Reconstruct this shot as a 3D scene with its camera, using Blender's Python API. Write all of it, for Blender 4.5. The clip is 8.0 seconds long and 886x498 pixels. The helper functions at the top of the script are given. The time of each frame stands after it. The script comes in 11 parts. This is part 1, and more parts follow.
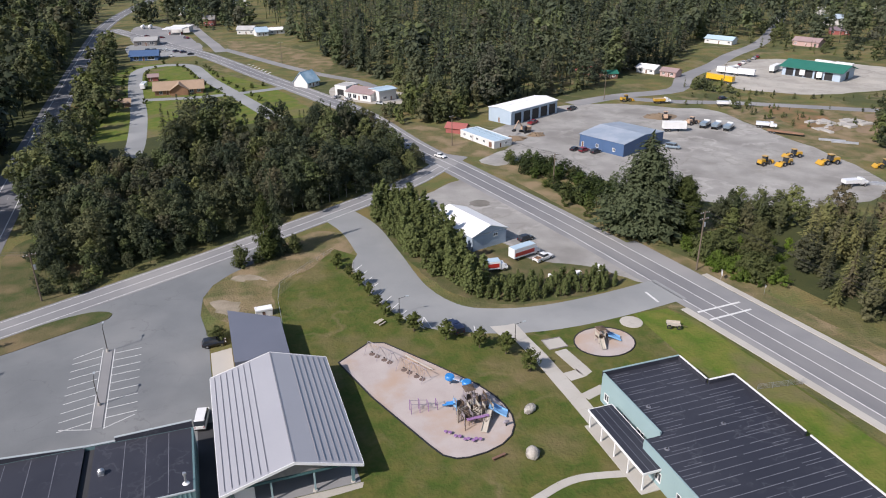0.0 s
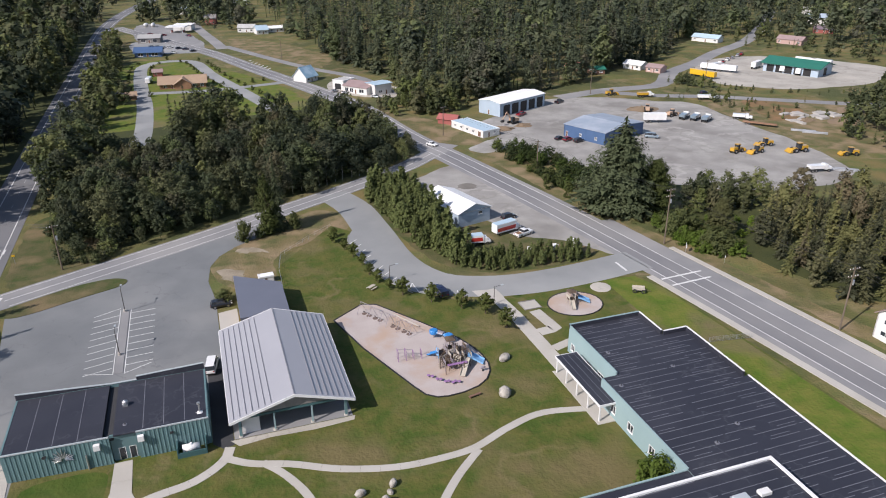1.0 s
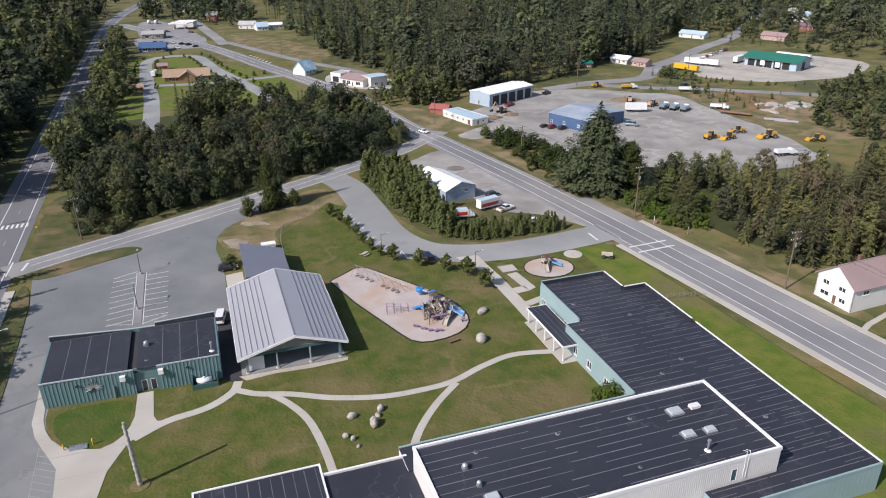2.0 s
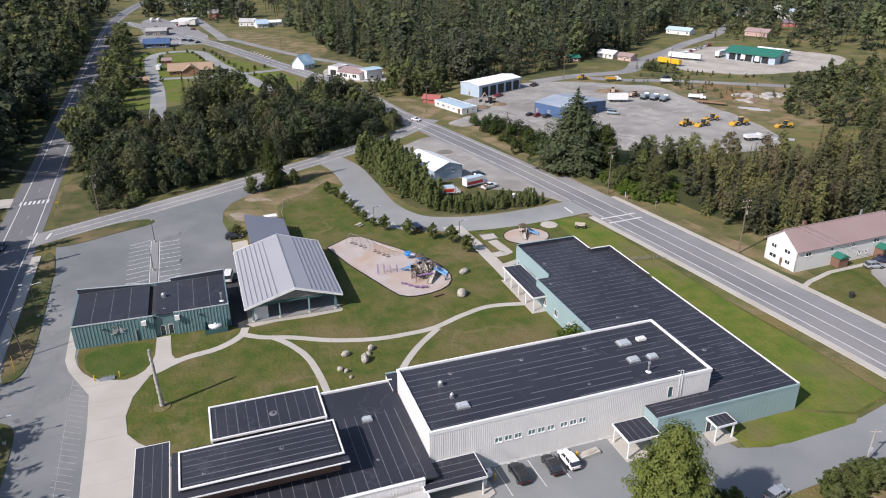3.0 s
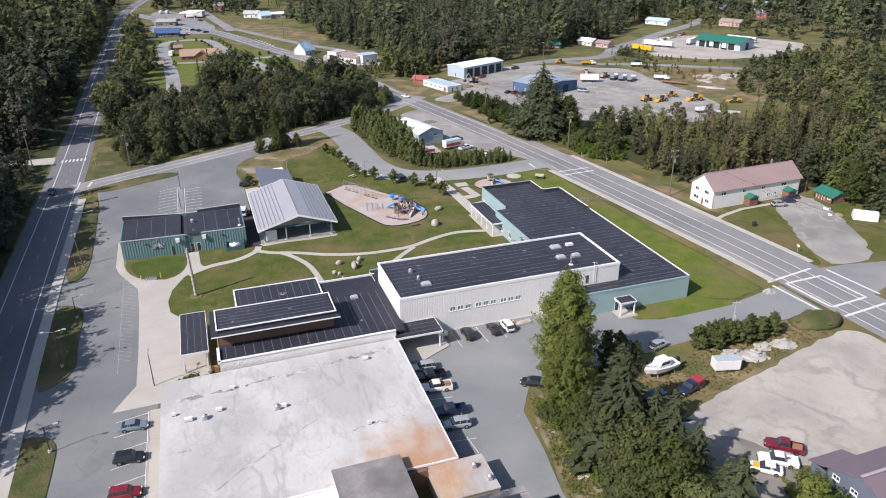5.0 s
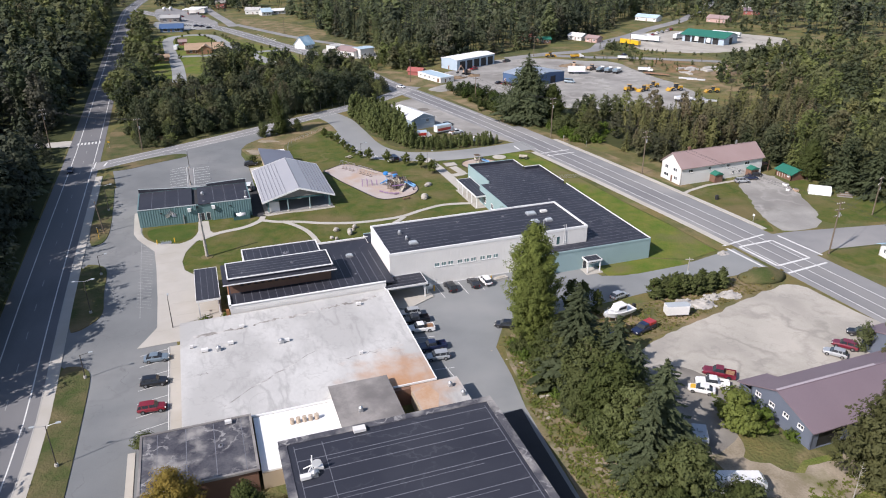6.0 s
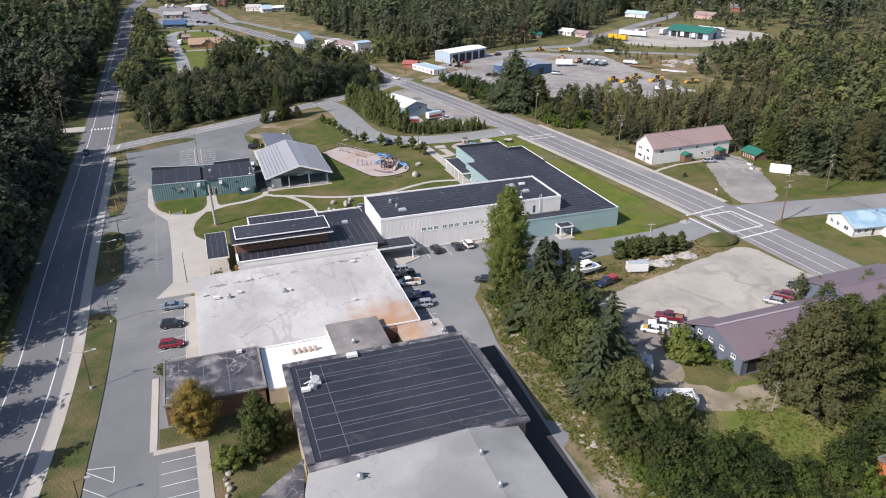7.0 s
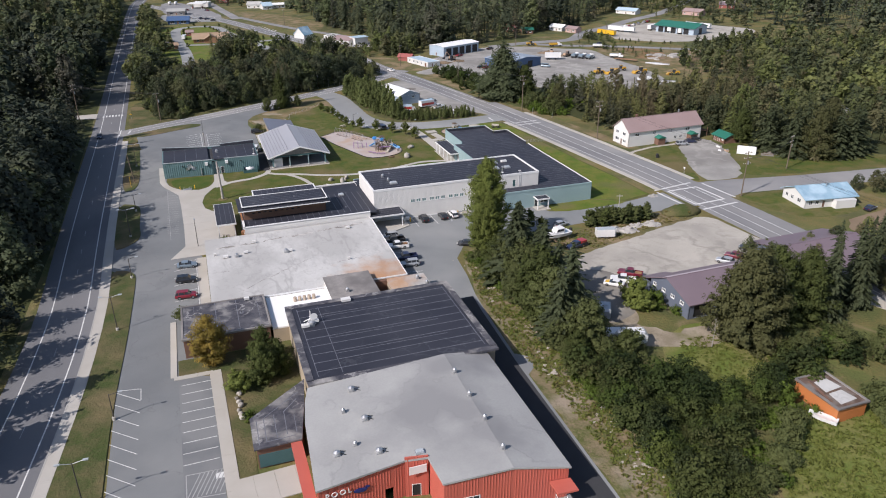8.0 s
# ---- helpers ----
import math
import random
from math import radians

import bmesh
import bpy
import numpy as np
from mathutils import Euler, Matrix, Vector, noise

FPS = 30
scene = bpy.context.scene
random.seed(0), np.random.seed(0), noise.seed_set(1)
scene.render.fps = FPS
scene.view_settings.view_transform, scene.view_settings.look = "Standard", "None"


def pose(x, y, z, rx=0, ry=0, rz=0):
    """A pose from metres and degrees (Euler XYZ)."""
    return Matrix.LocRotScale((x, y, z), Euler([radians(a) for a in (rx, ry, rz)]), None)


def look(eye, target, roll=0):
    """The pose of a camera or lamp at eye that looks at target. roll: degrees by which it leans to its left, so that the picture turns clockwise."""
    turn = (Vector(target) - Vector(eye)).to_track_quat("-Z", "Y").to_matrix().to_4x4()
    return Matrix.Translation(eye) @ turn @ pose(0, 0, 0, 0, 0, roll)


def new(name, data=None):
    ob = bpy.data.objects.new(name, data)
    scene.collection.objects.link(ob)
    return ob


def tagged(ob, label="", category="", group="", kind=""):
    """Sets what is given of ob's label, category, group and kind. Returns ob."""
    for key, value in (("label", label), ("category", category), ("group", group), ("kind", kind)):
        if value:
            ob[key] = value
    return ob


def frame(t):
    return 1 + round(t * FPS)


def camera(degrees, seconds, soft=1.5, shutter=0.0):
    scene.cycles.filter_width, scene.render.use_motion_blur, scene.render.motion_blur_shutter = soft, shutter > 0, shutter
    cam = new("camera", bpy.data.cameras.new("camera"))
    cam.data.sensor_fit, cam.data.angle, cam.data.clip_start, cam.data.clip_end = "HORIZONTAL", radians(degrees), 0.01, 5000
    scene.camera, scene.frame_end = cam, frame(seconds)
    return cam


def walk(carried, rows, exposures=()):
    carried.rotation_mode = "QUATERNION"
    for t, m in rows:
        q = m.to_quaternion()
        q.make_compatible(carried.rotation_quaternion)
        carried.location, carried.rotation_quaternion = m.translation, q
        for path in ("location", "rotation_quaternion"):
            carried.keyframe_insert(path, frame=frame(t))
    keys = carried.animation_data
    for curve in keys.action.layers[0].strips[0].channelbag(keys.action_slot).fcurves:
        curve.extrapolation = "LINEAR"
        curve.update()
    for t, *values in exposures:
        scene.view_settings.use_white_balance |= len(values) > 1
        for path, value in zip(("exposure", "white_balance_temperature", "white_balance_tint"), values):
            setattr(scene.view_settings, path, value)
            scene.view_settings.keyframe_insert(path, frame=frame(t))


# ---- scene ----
# ---- camera and its flight ----
cam = camera(63.6, 8.0, soft=1.05)
PATH = [
    (0, (-0.089, 8.771, 74.838), (0.498, 10.495, 74.011), -0.4),
    (0.5, (-1.372, 0.942, 74.795), (-0.784, 2.666, 73.971), -0.4),
    (1, (-2.666, -7.27, 74.758), (-2.075, -5.546, 73.934), -0.3),
    (1.5, (-4.028, -15.94, 74.711), (-3.436, -14.216, 73.886), -0.25),
    (3, (-8.57, -43.545, 74.265), (-7.974, -41.823, 73.442), -0.3),
    (3.5, (-10.198, -52.999, 74.149), (-9.603, -51.276, 73.324), -0.3),
    (4, (-11.809, -62.545, 74.026), (-11.215, -60.823, 73.201), -0.35),
    (4.5, (-13.422, -72.129, 73.949), (-12.829, -70.408, 73.122), -0.35),
    (6, (-18.319, -100.863, 73.535), (-17.725, -99.143, 72.705), -0.3),
    (6.5, (-19.959, -110.43, 73.42), (-19.365, -108.71, 72.589), -0.3),
    (7, (-21.621, -120.0, 73.253), (-21.025, -118.281, 72.422), -0.3),
    (7.5, (-23.228, -129.607, 73.125), (-22.632, -127.889, 72.293), -0.3),
    (8, (-24.801, -139.123, 73.041), (-24.204, -137.405, 72.209), -0.3),
]
walk(cam, [(t, look(eye, target, roll)) for t, eye, target, roll in PATH], [(0, 0.22, 6500, 15), (1.5, 0.18, 6500, 15), (3, 0.28, 6500, 15), (4, 0.37, 6500, 15), (4.5, 0.40, 6500, 15), (6, 0.36, 6500, 15), (7, 0.33, 6500, 15), (7.5, 0.18, 6500, 15), (8, 0.12, 6500, 15)])

# ---- sky, sun, exposure ----
SUN_EL, SUN_AZ = radians(39.5), radians(248.8)
world = bpy.data.worlds.new("sky")
scene.world = world
world.use_nodes = True
wn = world.node_tree
sky = wn.nodes.new("ShaderNodeTexSky")
sky.sky_type, sky.sun_disc = "NISHITA", False
sky.sun_elevation, sky.sun_rotation = SUN_EL, SUN_AZ
wn.nodes["Background"].inputs["Strength"].default_value = 0.11
wn.links.new(sky.outputs[0], wn.nodes["Background"].inputs["Color"])
sun_data = bpy.data.lights.new("sun", "SUN")
sun_data.energy, sun_data.angle, sun_data.color = 4.6, radians(0.55), (1.0, 0.95, 0.90)
sun_dir = Vector((math.sin(SUN_AZ) * math.cos(SUN_EL), math.cos(SUN_AZ) * math.cos(SUN_EL), math.sin(SUN_EL)))
sun = new("sun", sun_data)
sun.matrix_world = look(sun_dir * 400, (0, 0, 0))

# ---- materials ----
MATS = {}


def mat(name, a, b=None, rough=0.85, scale=1.0, fine=8.0, metal=0.0, bump=0.0, spec=0.3, c=None, patch=0.05, island=0.0, each=0.0, stretch=(1, 1, 1), coat=0.0, bump_dist=0.05, thin=0.0, vary=1.0, share=0.54):
    """A weathered surface: colours a and b mixed by noise of two sizes, a third colour c in broad patches."""
    m = bpy.data.materials.new(name)
    m.use_nodes = True
    n, l = m.node_tree.nodes, m.node_tree.links
    p = n["Principled BSDF"]
    p.inputs["Roughness"].default_value, p.inputs["Metallic"].default_value = rough, metal
    p.inputs["Specular IOR Level"].default_value = spec
    p.inputs["Coat Weight"].default_value = coat
    b = b or tuple(v * 0.8 for v in a)
    geo = n.new("ShaderNodeNewGeometry")
    vec = n.new("ShaderNodeMapping")
    vec.inputs["Scale"].default_value = stretch
    l.new(geo.outputs["Position"], vec.inputs["Vector"])
    big, small = n.new("ShaderNodeTexNoise"), n.new("ShaderNodeTexNoise")
    big.inputs["Scale"].default_value, small.inputs["Scale"].default_value = scale, fine
    big.inputs["Detail"].default_value, small.inputs["Detail"].default_value = 5, 3
    for t in (big, small):
        l.new(vec.outputs[0], t.inputs["Vector"])
    add = n.new("ShaderNodeMath")
    add.operation = "MULTIPLY_ADD"
    l.new(small.outputs["Fac"], add.inputs[0])
    add.inputs[1].default_value = 0.6 * vary
    half = n.new("ShaderNodeMath")
    half.operation = "MULTIPLY_ADD"
    l.new(big.outputs["Fac"], half.inputs[0])
    half.inputs[1].default_value, half.inputs[2].default_value = 1.6 * vary, 0.5 - 1.1 * vary
    l.new(half.outputs[0], add.inputs[2])
    mix = n.new("ShaderNodeMix")
    mix.data_type = "RGBA"
    l.new(add.outputs[0], mix.inputs["Factor"])
    mix.inputs["A"].default_value, mix.inputs["B"].default_value = (*a, 1), (*b, 1)
    out = mix.outputs["Result"]
    if c:
        pn, ramp, mx = n.new("ShaderNodeTexNoise"), n.new("ShaderNodeValToRGB"), n.new("ShaderNodeMix")
        pn.inputs["Scale"].default_value, pn.inputs["Detail"].default_value = patch, 7
        l.new(vec.outputs[0], pn.inputs["Vector"])
        ramp.color_ramp.elements[0].position, ramp.color_ramp.elements[1].position = share - 0.08, share + 0.08
        l.new(pn.outputs["Fac"], ramp.inputs[0])
        mx.data_type = "RGBA"
        l.new(ramp.outputs[0], mx.inputs["Factor"])
        l.new(out, mx.inputs["A"])
        mx.inputs["B"].default_value = (*c, 1)
        out = mx.outputs["Result"]
    for weight, source in ((island, ("ShaderNodeNewGeometry", "Random Per Island")), (each, ("ShaderNodeObjectInfo", "Random"))):
        if weight:
            src, rng, hsv = n.new(source[0]), n.new("ShaderNodeMapRange"), n.new("ShaderNodeHueSaturation")
            l.new(src.outputs[source[1]], rng.inputs["Value"])
            rng.inputs["To Min"].default_value, rng.inputs["To Max"].default_value = 1 - weight, 1 + weight
            l.new(rng.outputs[0], hsv.inputs["Value"])
            l.new(out, hsv.inputs["Color"])
            out = hsv.outputs[0]
    l.new(out, p.inputs["Base Color"])
    if bump:
        bp = n.new("ShaderNodeBump")
        bp.inputs["Strength"].default_value, bp.inputs["Distance"].default_value = bump, bump_dist
        l.new(add.outputs[0], bp.inputs["Height"])
        l.new(bp.outputs[0], p.inputs["Normal"])
    if thin:
        # light that passes through a leaf
        tl, mx2 = n.new("ShaderNodeBsdfTranslucent"), n.new("ShaderNodeMixShader")
        l.new(out, tl.inputs["Color"])
        mx2.inputs[0].default_value = thin
        l.new(p.outputs[0], mx2.inputs[1])
        l.new(tl.outputs[0], mx2.inputs[2])
        l.new(mx2.outputs[0], n["Material Output"].inputs["Surface"])
    MATS[name] = m
    return m


def paint(name, col, rough=0.35, coat=0.6, metal=0.0):
    if name not in MATS:
        mat(name, col, tuple(v * 0.9 for v in col), rough, 2.0, 25.0, metal, coat=coat, spec=0.5)
    return MATS[name]


mat("meadow", (0.10, 0.115, 0.035), (0.165, 0.13, 0.05), 0.95, 0.12, 1.7, bump=0.6, c=(0.07, 0.08, 0.028), patch=0.04, bump_dist=0.3, vary=2.4)
mat("lawn", (0.052, 0.082, 0.011), (0.102, 0.100, 0.024), 0.95, 0.3, 1.6, bump=0.6, c=(0.136, 0.112, 0.047), patch=0.07, bump_dist=0.2, vary=2.0, share=0.56)
mat("bright_lawn", (0.074, 0.122, 0.012), (0.140, 0.146, 0.028), 0.95, 0.25, 1.6, bump=0.6, c=(0.145, 0.122, 0.056), patch=0.06, bump_dist=0.2, vary=1.8, share=0.60)
mat("front_lawn", (0.040, 0.078, 0.009), (0.068, 0.094, 0.015), 0.95, 0.3, 1.6, bump=0.6, c=(0.098, 0.100, 0.03), patch=0.08, bump_dist=0.2, vary=1.6, share=0.62)
mat("roof_stain", (0.33, 0.315, 0.30), (0.24, 0.23, 0.22), 0.8, 0.8, 4.0, c=(0.5, 0.49, 0.47), patch=0.5, vary=1.5)
mat("verge", (0.050, 0.070, 0.018), (0.105, 0.094, 0.042), 0.95, 0.25, 2.6, bump=0.6, c=(0.17, 0.13, 0.068), patch=0.09, bump_dist=0.2, vary=2.0, share=0.58)
mat("dry_grass", (0.165, 0.132, 0.062), (0.098, 0.102, 0.038), 0.95, 0.2, 2.0, bump=0.6, c=(0.24, 0.18, 0.105), patch=0.12, bump_dist=0.3, vary=2.2)
mat("weedy_soil", (0.21, 0.165, 0.10), (0.085, 0.10, 0.026), 0.95, 0.3, 2.2, bump=0.6, c=(0.29, 0.24, 0.18), patch=0.12, bump_dist=0.2, vary=2.2, share=0.6)
mat("clearing", (0.105, 0.14, 0.026), (0.165, 0.165, 0.05), 0.95, 0.2, 2.6, bump=0.6, c=(0.20, 0.165, 0.075), patch=0.08, bump_dist=0.3, vary=2.0, share=0.58)
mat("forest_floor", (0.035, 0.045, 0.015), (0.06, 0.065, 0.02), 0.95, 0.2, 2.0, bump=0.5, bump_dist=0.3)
mat("asphalt", (0.188, 0.198, 0.201), (0.152, 0.161, 0.166), 0.9, 0.10, 6.0, c=(0.222, 0.228, 0.226), patch=0.035, bump=0.15, vary=1.6)
mat("highway_asphalt", (0.175, 0.177, 0.184), (0.135, 0.137, 0.145), 0.88, 0.2, 7.0, c=(0.18, 0.18, 0.185), patch=0.05, bump=0.15, vary=1.5, stretch=(1, 0.3, 1))
mat("old_asphalt", (0.245, 0.245, 0.245), (0.2, 0.2, 0.205), 0.9, 0.15, 6.0, c=(0.28, 0.275, 0.27), patch=0.04, bump=0.1)
mat("drive_asphalt", (0.262, 0.27, 0.268), (0.222, 0.23, 0.23), 0.9, 0.10, 6.0, c=(0.295, 0.30, 0.296), patch=0.04, bump=0.15, vary=1.4)
mat("yard_asphalt", (0.225, 0.236, 0.238), (0.188, 0.198, 0.202), 0.9, 0.10, 6.0, c=(0.255, 0.262, 0.26), patch=0.035, bump=0.15, vary=1.6)
mat("lane_asphalt", (0.205, 0.205, 0.21), (0.165, 0.165, 0.172), 0.9, 0.15, 6.0, c=(0.235, 0.232, 0.23), patch=0.05, bump=0.1, stretch=(1, 0.35, 1))
# near-black; in the pool alley this colour stands in for the buildings' shade
mat("near_black_asphalt", (0.055, 0.056, 0.06), (0.042, 0.043, 0.046), 0.9, 0.3, 9.0, bump=0.1)
mat("gravel", (0.45, 0.42, 0.37), (0.35, 0.33, 0.29), 0.95, 0.09, 4.0, c=(0.30, 0.28, 0.25), patch=0.06, bump=0.5, vary=1.8, share=0.6)
mat("yard_gravel", (0.345, 0.335, 0.31), (0.26, 0.25, 0.235), 0.95, 0.12, 3.0, c=(0.22, 0.21, 0.195), patch=0.05, bump=0.5, vary=1.9, share=0.56)
mat("rust_soil", (0.26, 0.15, 0.075), (0.16, 0.11, 0.055), 0.95, 0.15, 2.5, c=(0.10, 0.10, 0.035), patch=0.08, bump=0.5, vary=1.8)
mat("dark_gravel", (0.20, 0.185, 0.165), (0.13, 0.12, 0.105), 0.95, 0.2, 4.0, c=(0.25, 0.235, 0.21), patch=0.1, bump=0.5, vary=1.8)
mat("dirt_track", (0.34, 0.29, 0.225), (0.22, 0.185, 0.13), 0.95, 0.25, 3.0, c=(0.13, 0.125, 0.05), patch=0.15, bump=0.5, vary=2.0, share=0.62)
mat("stall_asphalt", (0.168, 0.176, 0.182), (0.135, 0.142, 0.148), 0.9, 0.15, 6.0, c=(0.20, 0.205, 0.205), patch=0.08, bump=0.15, vary=1.5)
mat("brown_soil", (0.24, 0.18, 0.12), (0.18, 0.13, 0.085), 0.95, 0.1, 3.0, bump=0.4)
mat("concrete", (0.47, 0.445, 0.40), (0.41, 0.39, 0.355), 0.85, 0.2, 5.0, c=(0.40, 0.375, 0.33), patch=0.09, bump=0.08)
mat("kerb_concrete", (0.42, 0.41, 0.39), (0.34, 0.33, 0.31), 0.88, 0.4, 5.0)
mat("road_paint", (0.72, 0.72, 0.70), (0.52, 0.52, 0.51), 0.7, 0.7, 9.0)
mat("worn_paint", (0.42, 0.42, 0.41), (0.26, 0.26, 0.26), 0.8, 0.8, 9.0)
mat("mulch", (0.46, 0.41, 0.385), (0.38, 0.325, 0.30), 0.95, 0.22, 5.0, c=(0.42, 0.315, 0.245), patch=0.11, bump=0.3, share=0.57)
mat("membrane", (0.030, 0.032, 0.045), (0.024, 0.026, 0.036), 0.62, 0.10, 3.0, c=(0.036, 0.038, 0.05), patch=0.06, spec=0.35)
mat("membrane_seam", (0.19, 0.195, 0.22), (0.10, 0.105, 0.125), 0.6, 0.5, 5.0)
mat("white_trim", (0.78, 0.78, 0.77), (0.68, 0.68, 0.67), 0.5, 0.4, 5.0)
mat("grey_metal_roof", (0.40, 0.40, 0.42), (0.36, 0.36, 0.385), 0.42, 0.12, 4.0, metal=0.15, spec=0.5)
mat("slate_metal_roof", (0.175, 0.185, 0.225), (0.15, 0.16, 0.195), 0.4, 0.15, 4.0, metal=0.15, spec=0.5)
mat("roof_rail", (0.22, 0.22, 0.24), (0.17, 0.17, 0.19), 0.5)
mat("teal_siding", (0.130, 0.218, 0.226), (0.105, 0.185, 0.195), 0.5, 0.3, 5.0, spec=0.4)
mat("trim_grey", (0.42, 0.46, 0.47), (0.36, 0.40, 0.41), 0.5, 0.4, 5.0)
mat("teal_dark", (0.06, 0.13, 0.135), (0.05, 0.11, 0.115), 0.5)
mat("pale_teal", (0.28, 0.385, 0.395), (0.245, 0.345, 0.355), 0.6, 0.2, 5.0)
mat("white_siding", (0.70, 0.69, 0.665), (0.63, 0.62, 0.60), 0.55, 0.25, 5.0, spec=0.4)
mat("roof_smear", (0.34, 0.32, 0.295), (0.20, 0.185, 0.17), 0.85, 0.5, 3.0, c=(0.50, 0.485, 0.46), patch=0.45, vary=1.6)
mat("white_roofing", (0.56, 0.555, 0.535), (0.44, 0.435, 0.42), 0.8, 0.16, 2.0, c=(0.41, 0.405, 0.39), patch=0.11, stretch=(1, 0.5, 1), vary=1.3)
mat("white_coating", (0.85, 0.85, 0.84), (0.78, 0.78, 0.77), 0.6, 0.3, 4.0)
mat("rust_stain", (0.42, 0.24, 0.13), (0.50, 0.40, 0.32), 0.85, 0.3, 3.0)
mat("stained_roof", (0.10, 0.10, 0.112), (0.045, 0.045, 0.058), 0.75, 0.4, 3.0, c=(0.27, 0.26, 0.25), patch=0.25, vary=1.8, share=0.58)
mat("rotten_roof", (0.15, 0.10, 0.075), (0.09, 0.06, 0.048), 0.9, 0.6, 4.0, c=(0.20, 0.17, 0.15), patch=0.4, vary=1.6)
mat("weathered_roof", (0.30, 0.28, 0.265), (0.20, 0.19, 0.18), 0.8, 0.4, 3.0, c=(0.16, 0.15, 0.145), patch=0.15, vary=1.5)
mat("tan_wall", (0.42, 0.35, 0.26), (0.36, 0.30, 0.22), 0.8, 0.3, 5.0)
mat("brown_wall", (0.20, 0.115, 0.08), (0.16, 0.09, 0.065), 0.75, 0.5, 5.0)
mat("cedar", (0.36, 0.17, 0.08), (0.28, 0.13, 0.06), 0.6, 0.5, 6.0, stretch=(1, 1, 4))
mat("red_siding", (0.50, 0.125, 0.09), (0.44, 0.105, 0.078), 0.5, 0.3, 5.0, spec=0.4)
mat("pool_roofing", (0.385, 0.385, 0.372), (0.32, 0.32, 0.312), 0.7, 0.09, 3.0, c=(0.245, 0.245, 0.245), patch=0.06, vary=1.6, share=0.6)
mat("galvanised", (0.55, 0.56, 0.57), (0.42, 0.43, 0.44), 0.4, 1.0, 8.0, metal=0.7)
mat("skylight", (0.44, 0.47, 0.49), (0.38, 0.42, 0.44), 0.25, 1.0, 8.0, spec=0.5)
mat("dark_metal", (0.03, 0.03, 0.033), (0.045, 0.045, 0.045), 0.5, metal=0.3)
mat("lamp_mast", (0.085, 0.075, 0.065), (0.06, 0.055, 0.05), 0.55, metal=0.2)
mat("black_rubber", (0.018, 0.018, 0.019), (0.028, 0.028, 0.028), 0.85)
mat("chrome", (0.6, 0.6, 0.62), (0.5, 0.5, 0.52), 0.25, metal=1.0)
mat("timber_pole", (0.17, 0.135, 0.10), (0.12, 0.095, 0.07), 0.9, 0.5, 8.0, stretch=(4, 4, 0.5))
mat("carved_wood", (0.50, 0.47, 0.43), (0.24, 0.22, 0.20), 0.85, 1.6, 7.0)
mat("bark", (0.13, 0.10, 0.075), (0.08, 0.06, 0.045), 0.95, 0.8, 6.0, stretch=(3, 3, 0.6))
mat("pale_bark", (0.42, 0.40, 0.36), (0.25, 0.235, 0.21), 0.9, 0.8, 6.0)
mat("rock", (0.44, 0.40, 0.34), (0.32, 0.29, 0.25), 0.9, 0.8, 4.0, bump=0.5)
mat("boulder_rock", (0.50, 0.47, 0.42), (0.30, 0.275, 0.24), 0.9, 1.2, 6.0, bump=0.9, bump_dist=0.2, c=(0.16, 0.145, 0.125), patch=0.9, share=0.6)
mat("rubble", (0.44, 0.42, 0.39), (0.30, 0.285, 0.265), 0.95, 0.5, 3.0, bump=0.6, island=0.2)
def add_rust(m, centre, reach, colour):
    """Rust washed over part of a roof: strongest at centre, broken by noise."""
    n, l = m.node_tree.nodes, m.node_tree.links
    p = n["Principled BSDF"]
    geo, sub, ln, noise_t, ma, mx = (n.new(k) for k in ("ShaderNodeNewGeometry", "ShaderNodeVectorMath", "ShaderNodeVectorMath", "ShaderNodeTexNoise", "ShaderNodeMath", "ShaderNodeMix"))
    sub.operation, ln.operation = "SUBTRACT", "LENGTH"
    sub.inputs[1].default_value = centre
    l.new(geo.outputs["Position"], sub.inputs[0])
    l.new(sub.outputs[0], ln.inputs[0])
    noise_t.inputs["Scale"].default_value, noise_t.inputs["Detail"].default_value = 0.35, 6
    l.new(geo.outputs["Position"], noise_t.inputs["Vector"])
    ma.operation = "MULTIPLY_ADD"
    l.new(noise_t.outputs["Fac"], ma.inputs[0])
    ma.inputs[1].default_value = -reach * 1.5
    l.new(ln.outputs["Value"], ma.inputs[2])
    rng = n.new("ShaderNodeMapRange")
    l.new(ma.outputs[0], rng.inputs["Value"])
    rng.inputs["From Min"].default_value, rng.inputs["From Max"].default_value = -reach * 0.55, reach * 0.45
    rng.inputs["To Min"].default_value, rng.inputs["To Max"].default_value = 0.85, 0.0
    mx.data_type = "RGBA"
    l.new(rng.outputs[0], mx.inputs["Factor"])
    l.new(p.inputs["Base Color"].links[0].from_socket, mx.inputs["A"])
    mx.inputs["B"].default_value = (*colour, 1)
    l.new(mx.outputs["Result"], p.inputs["Base Color"])


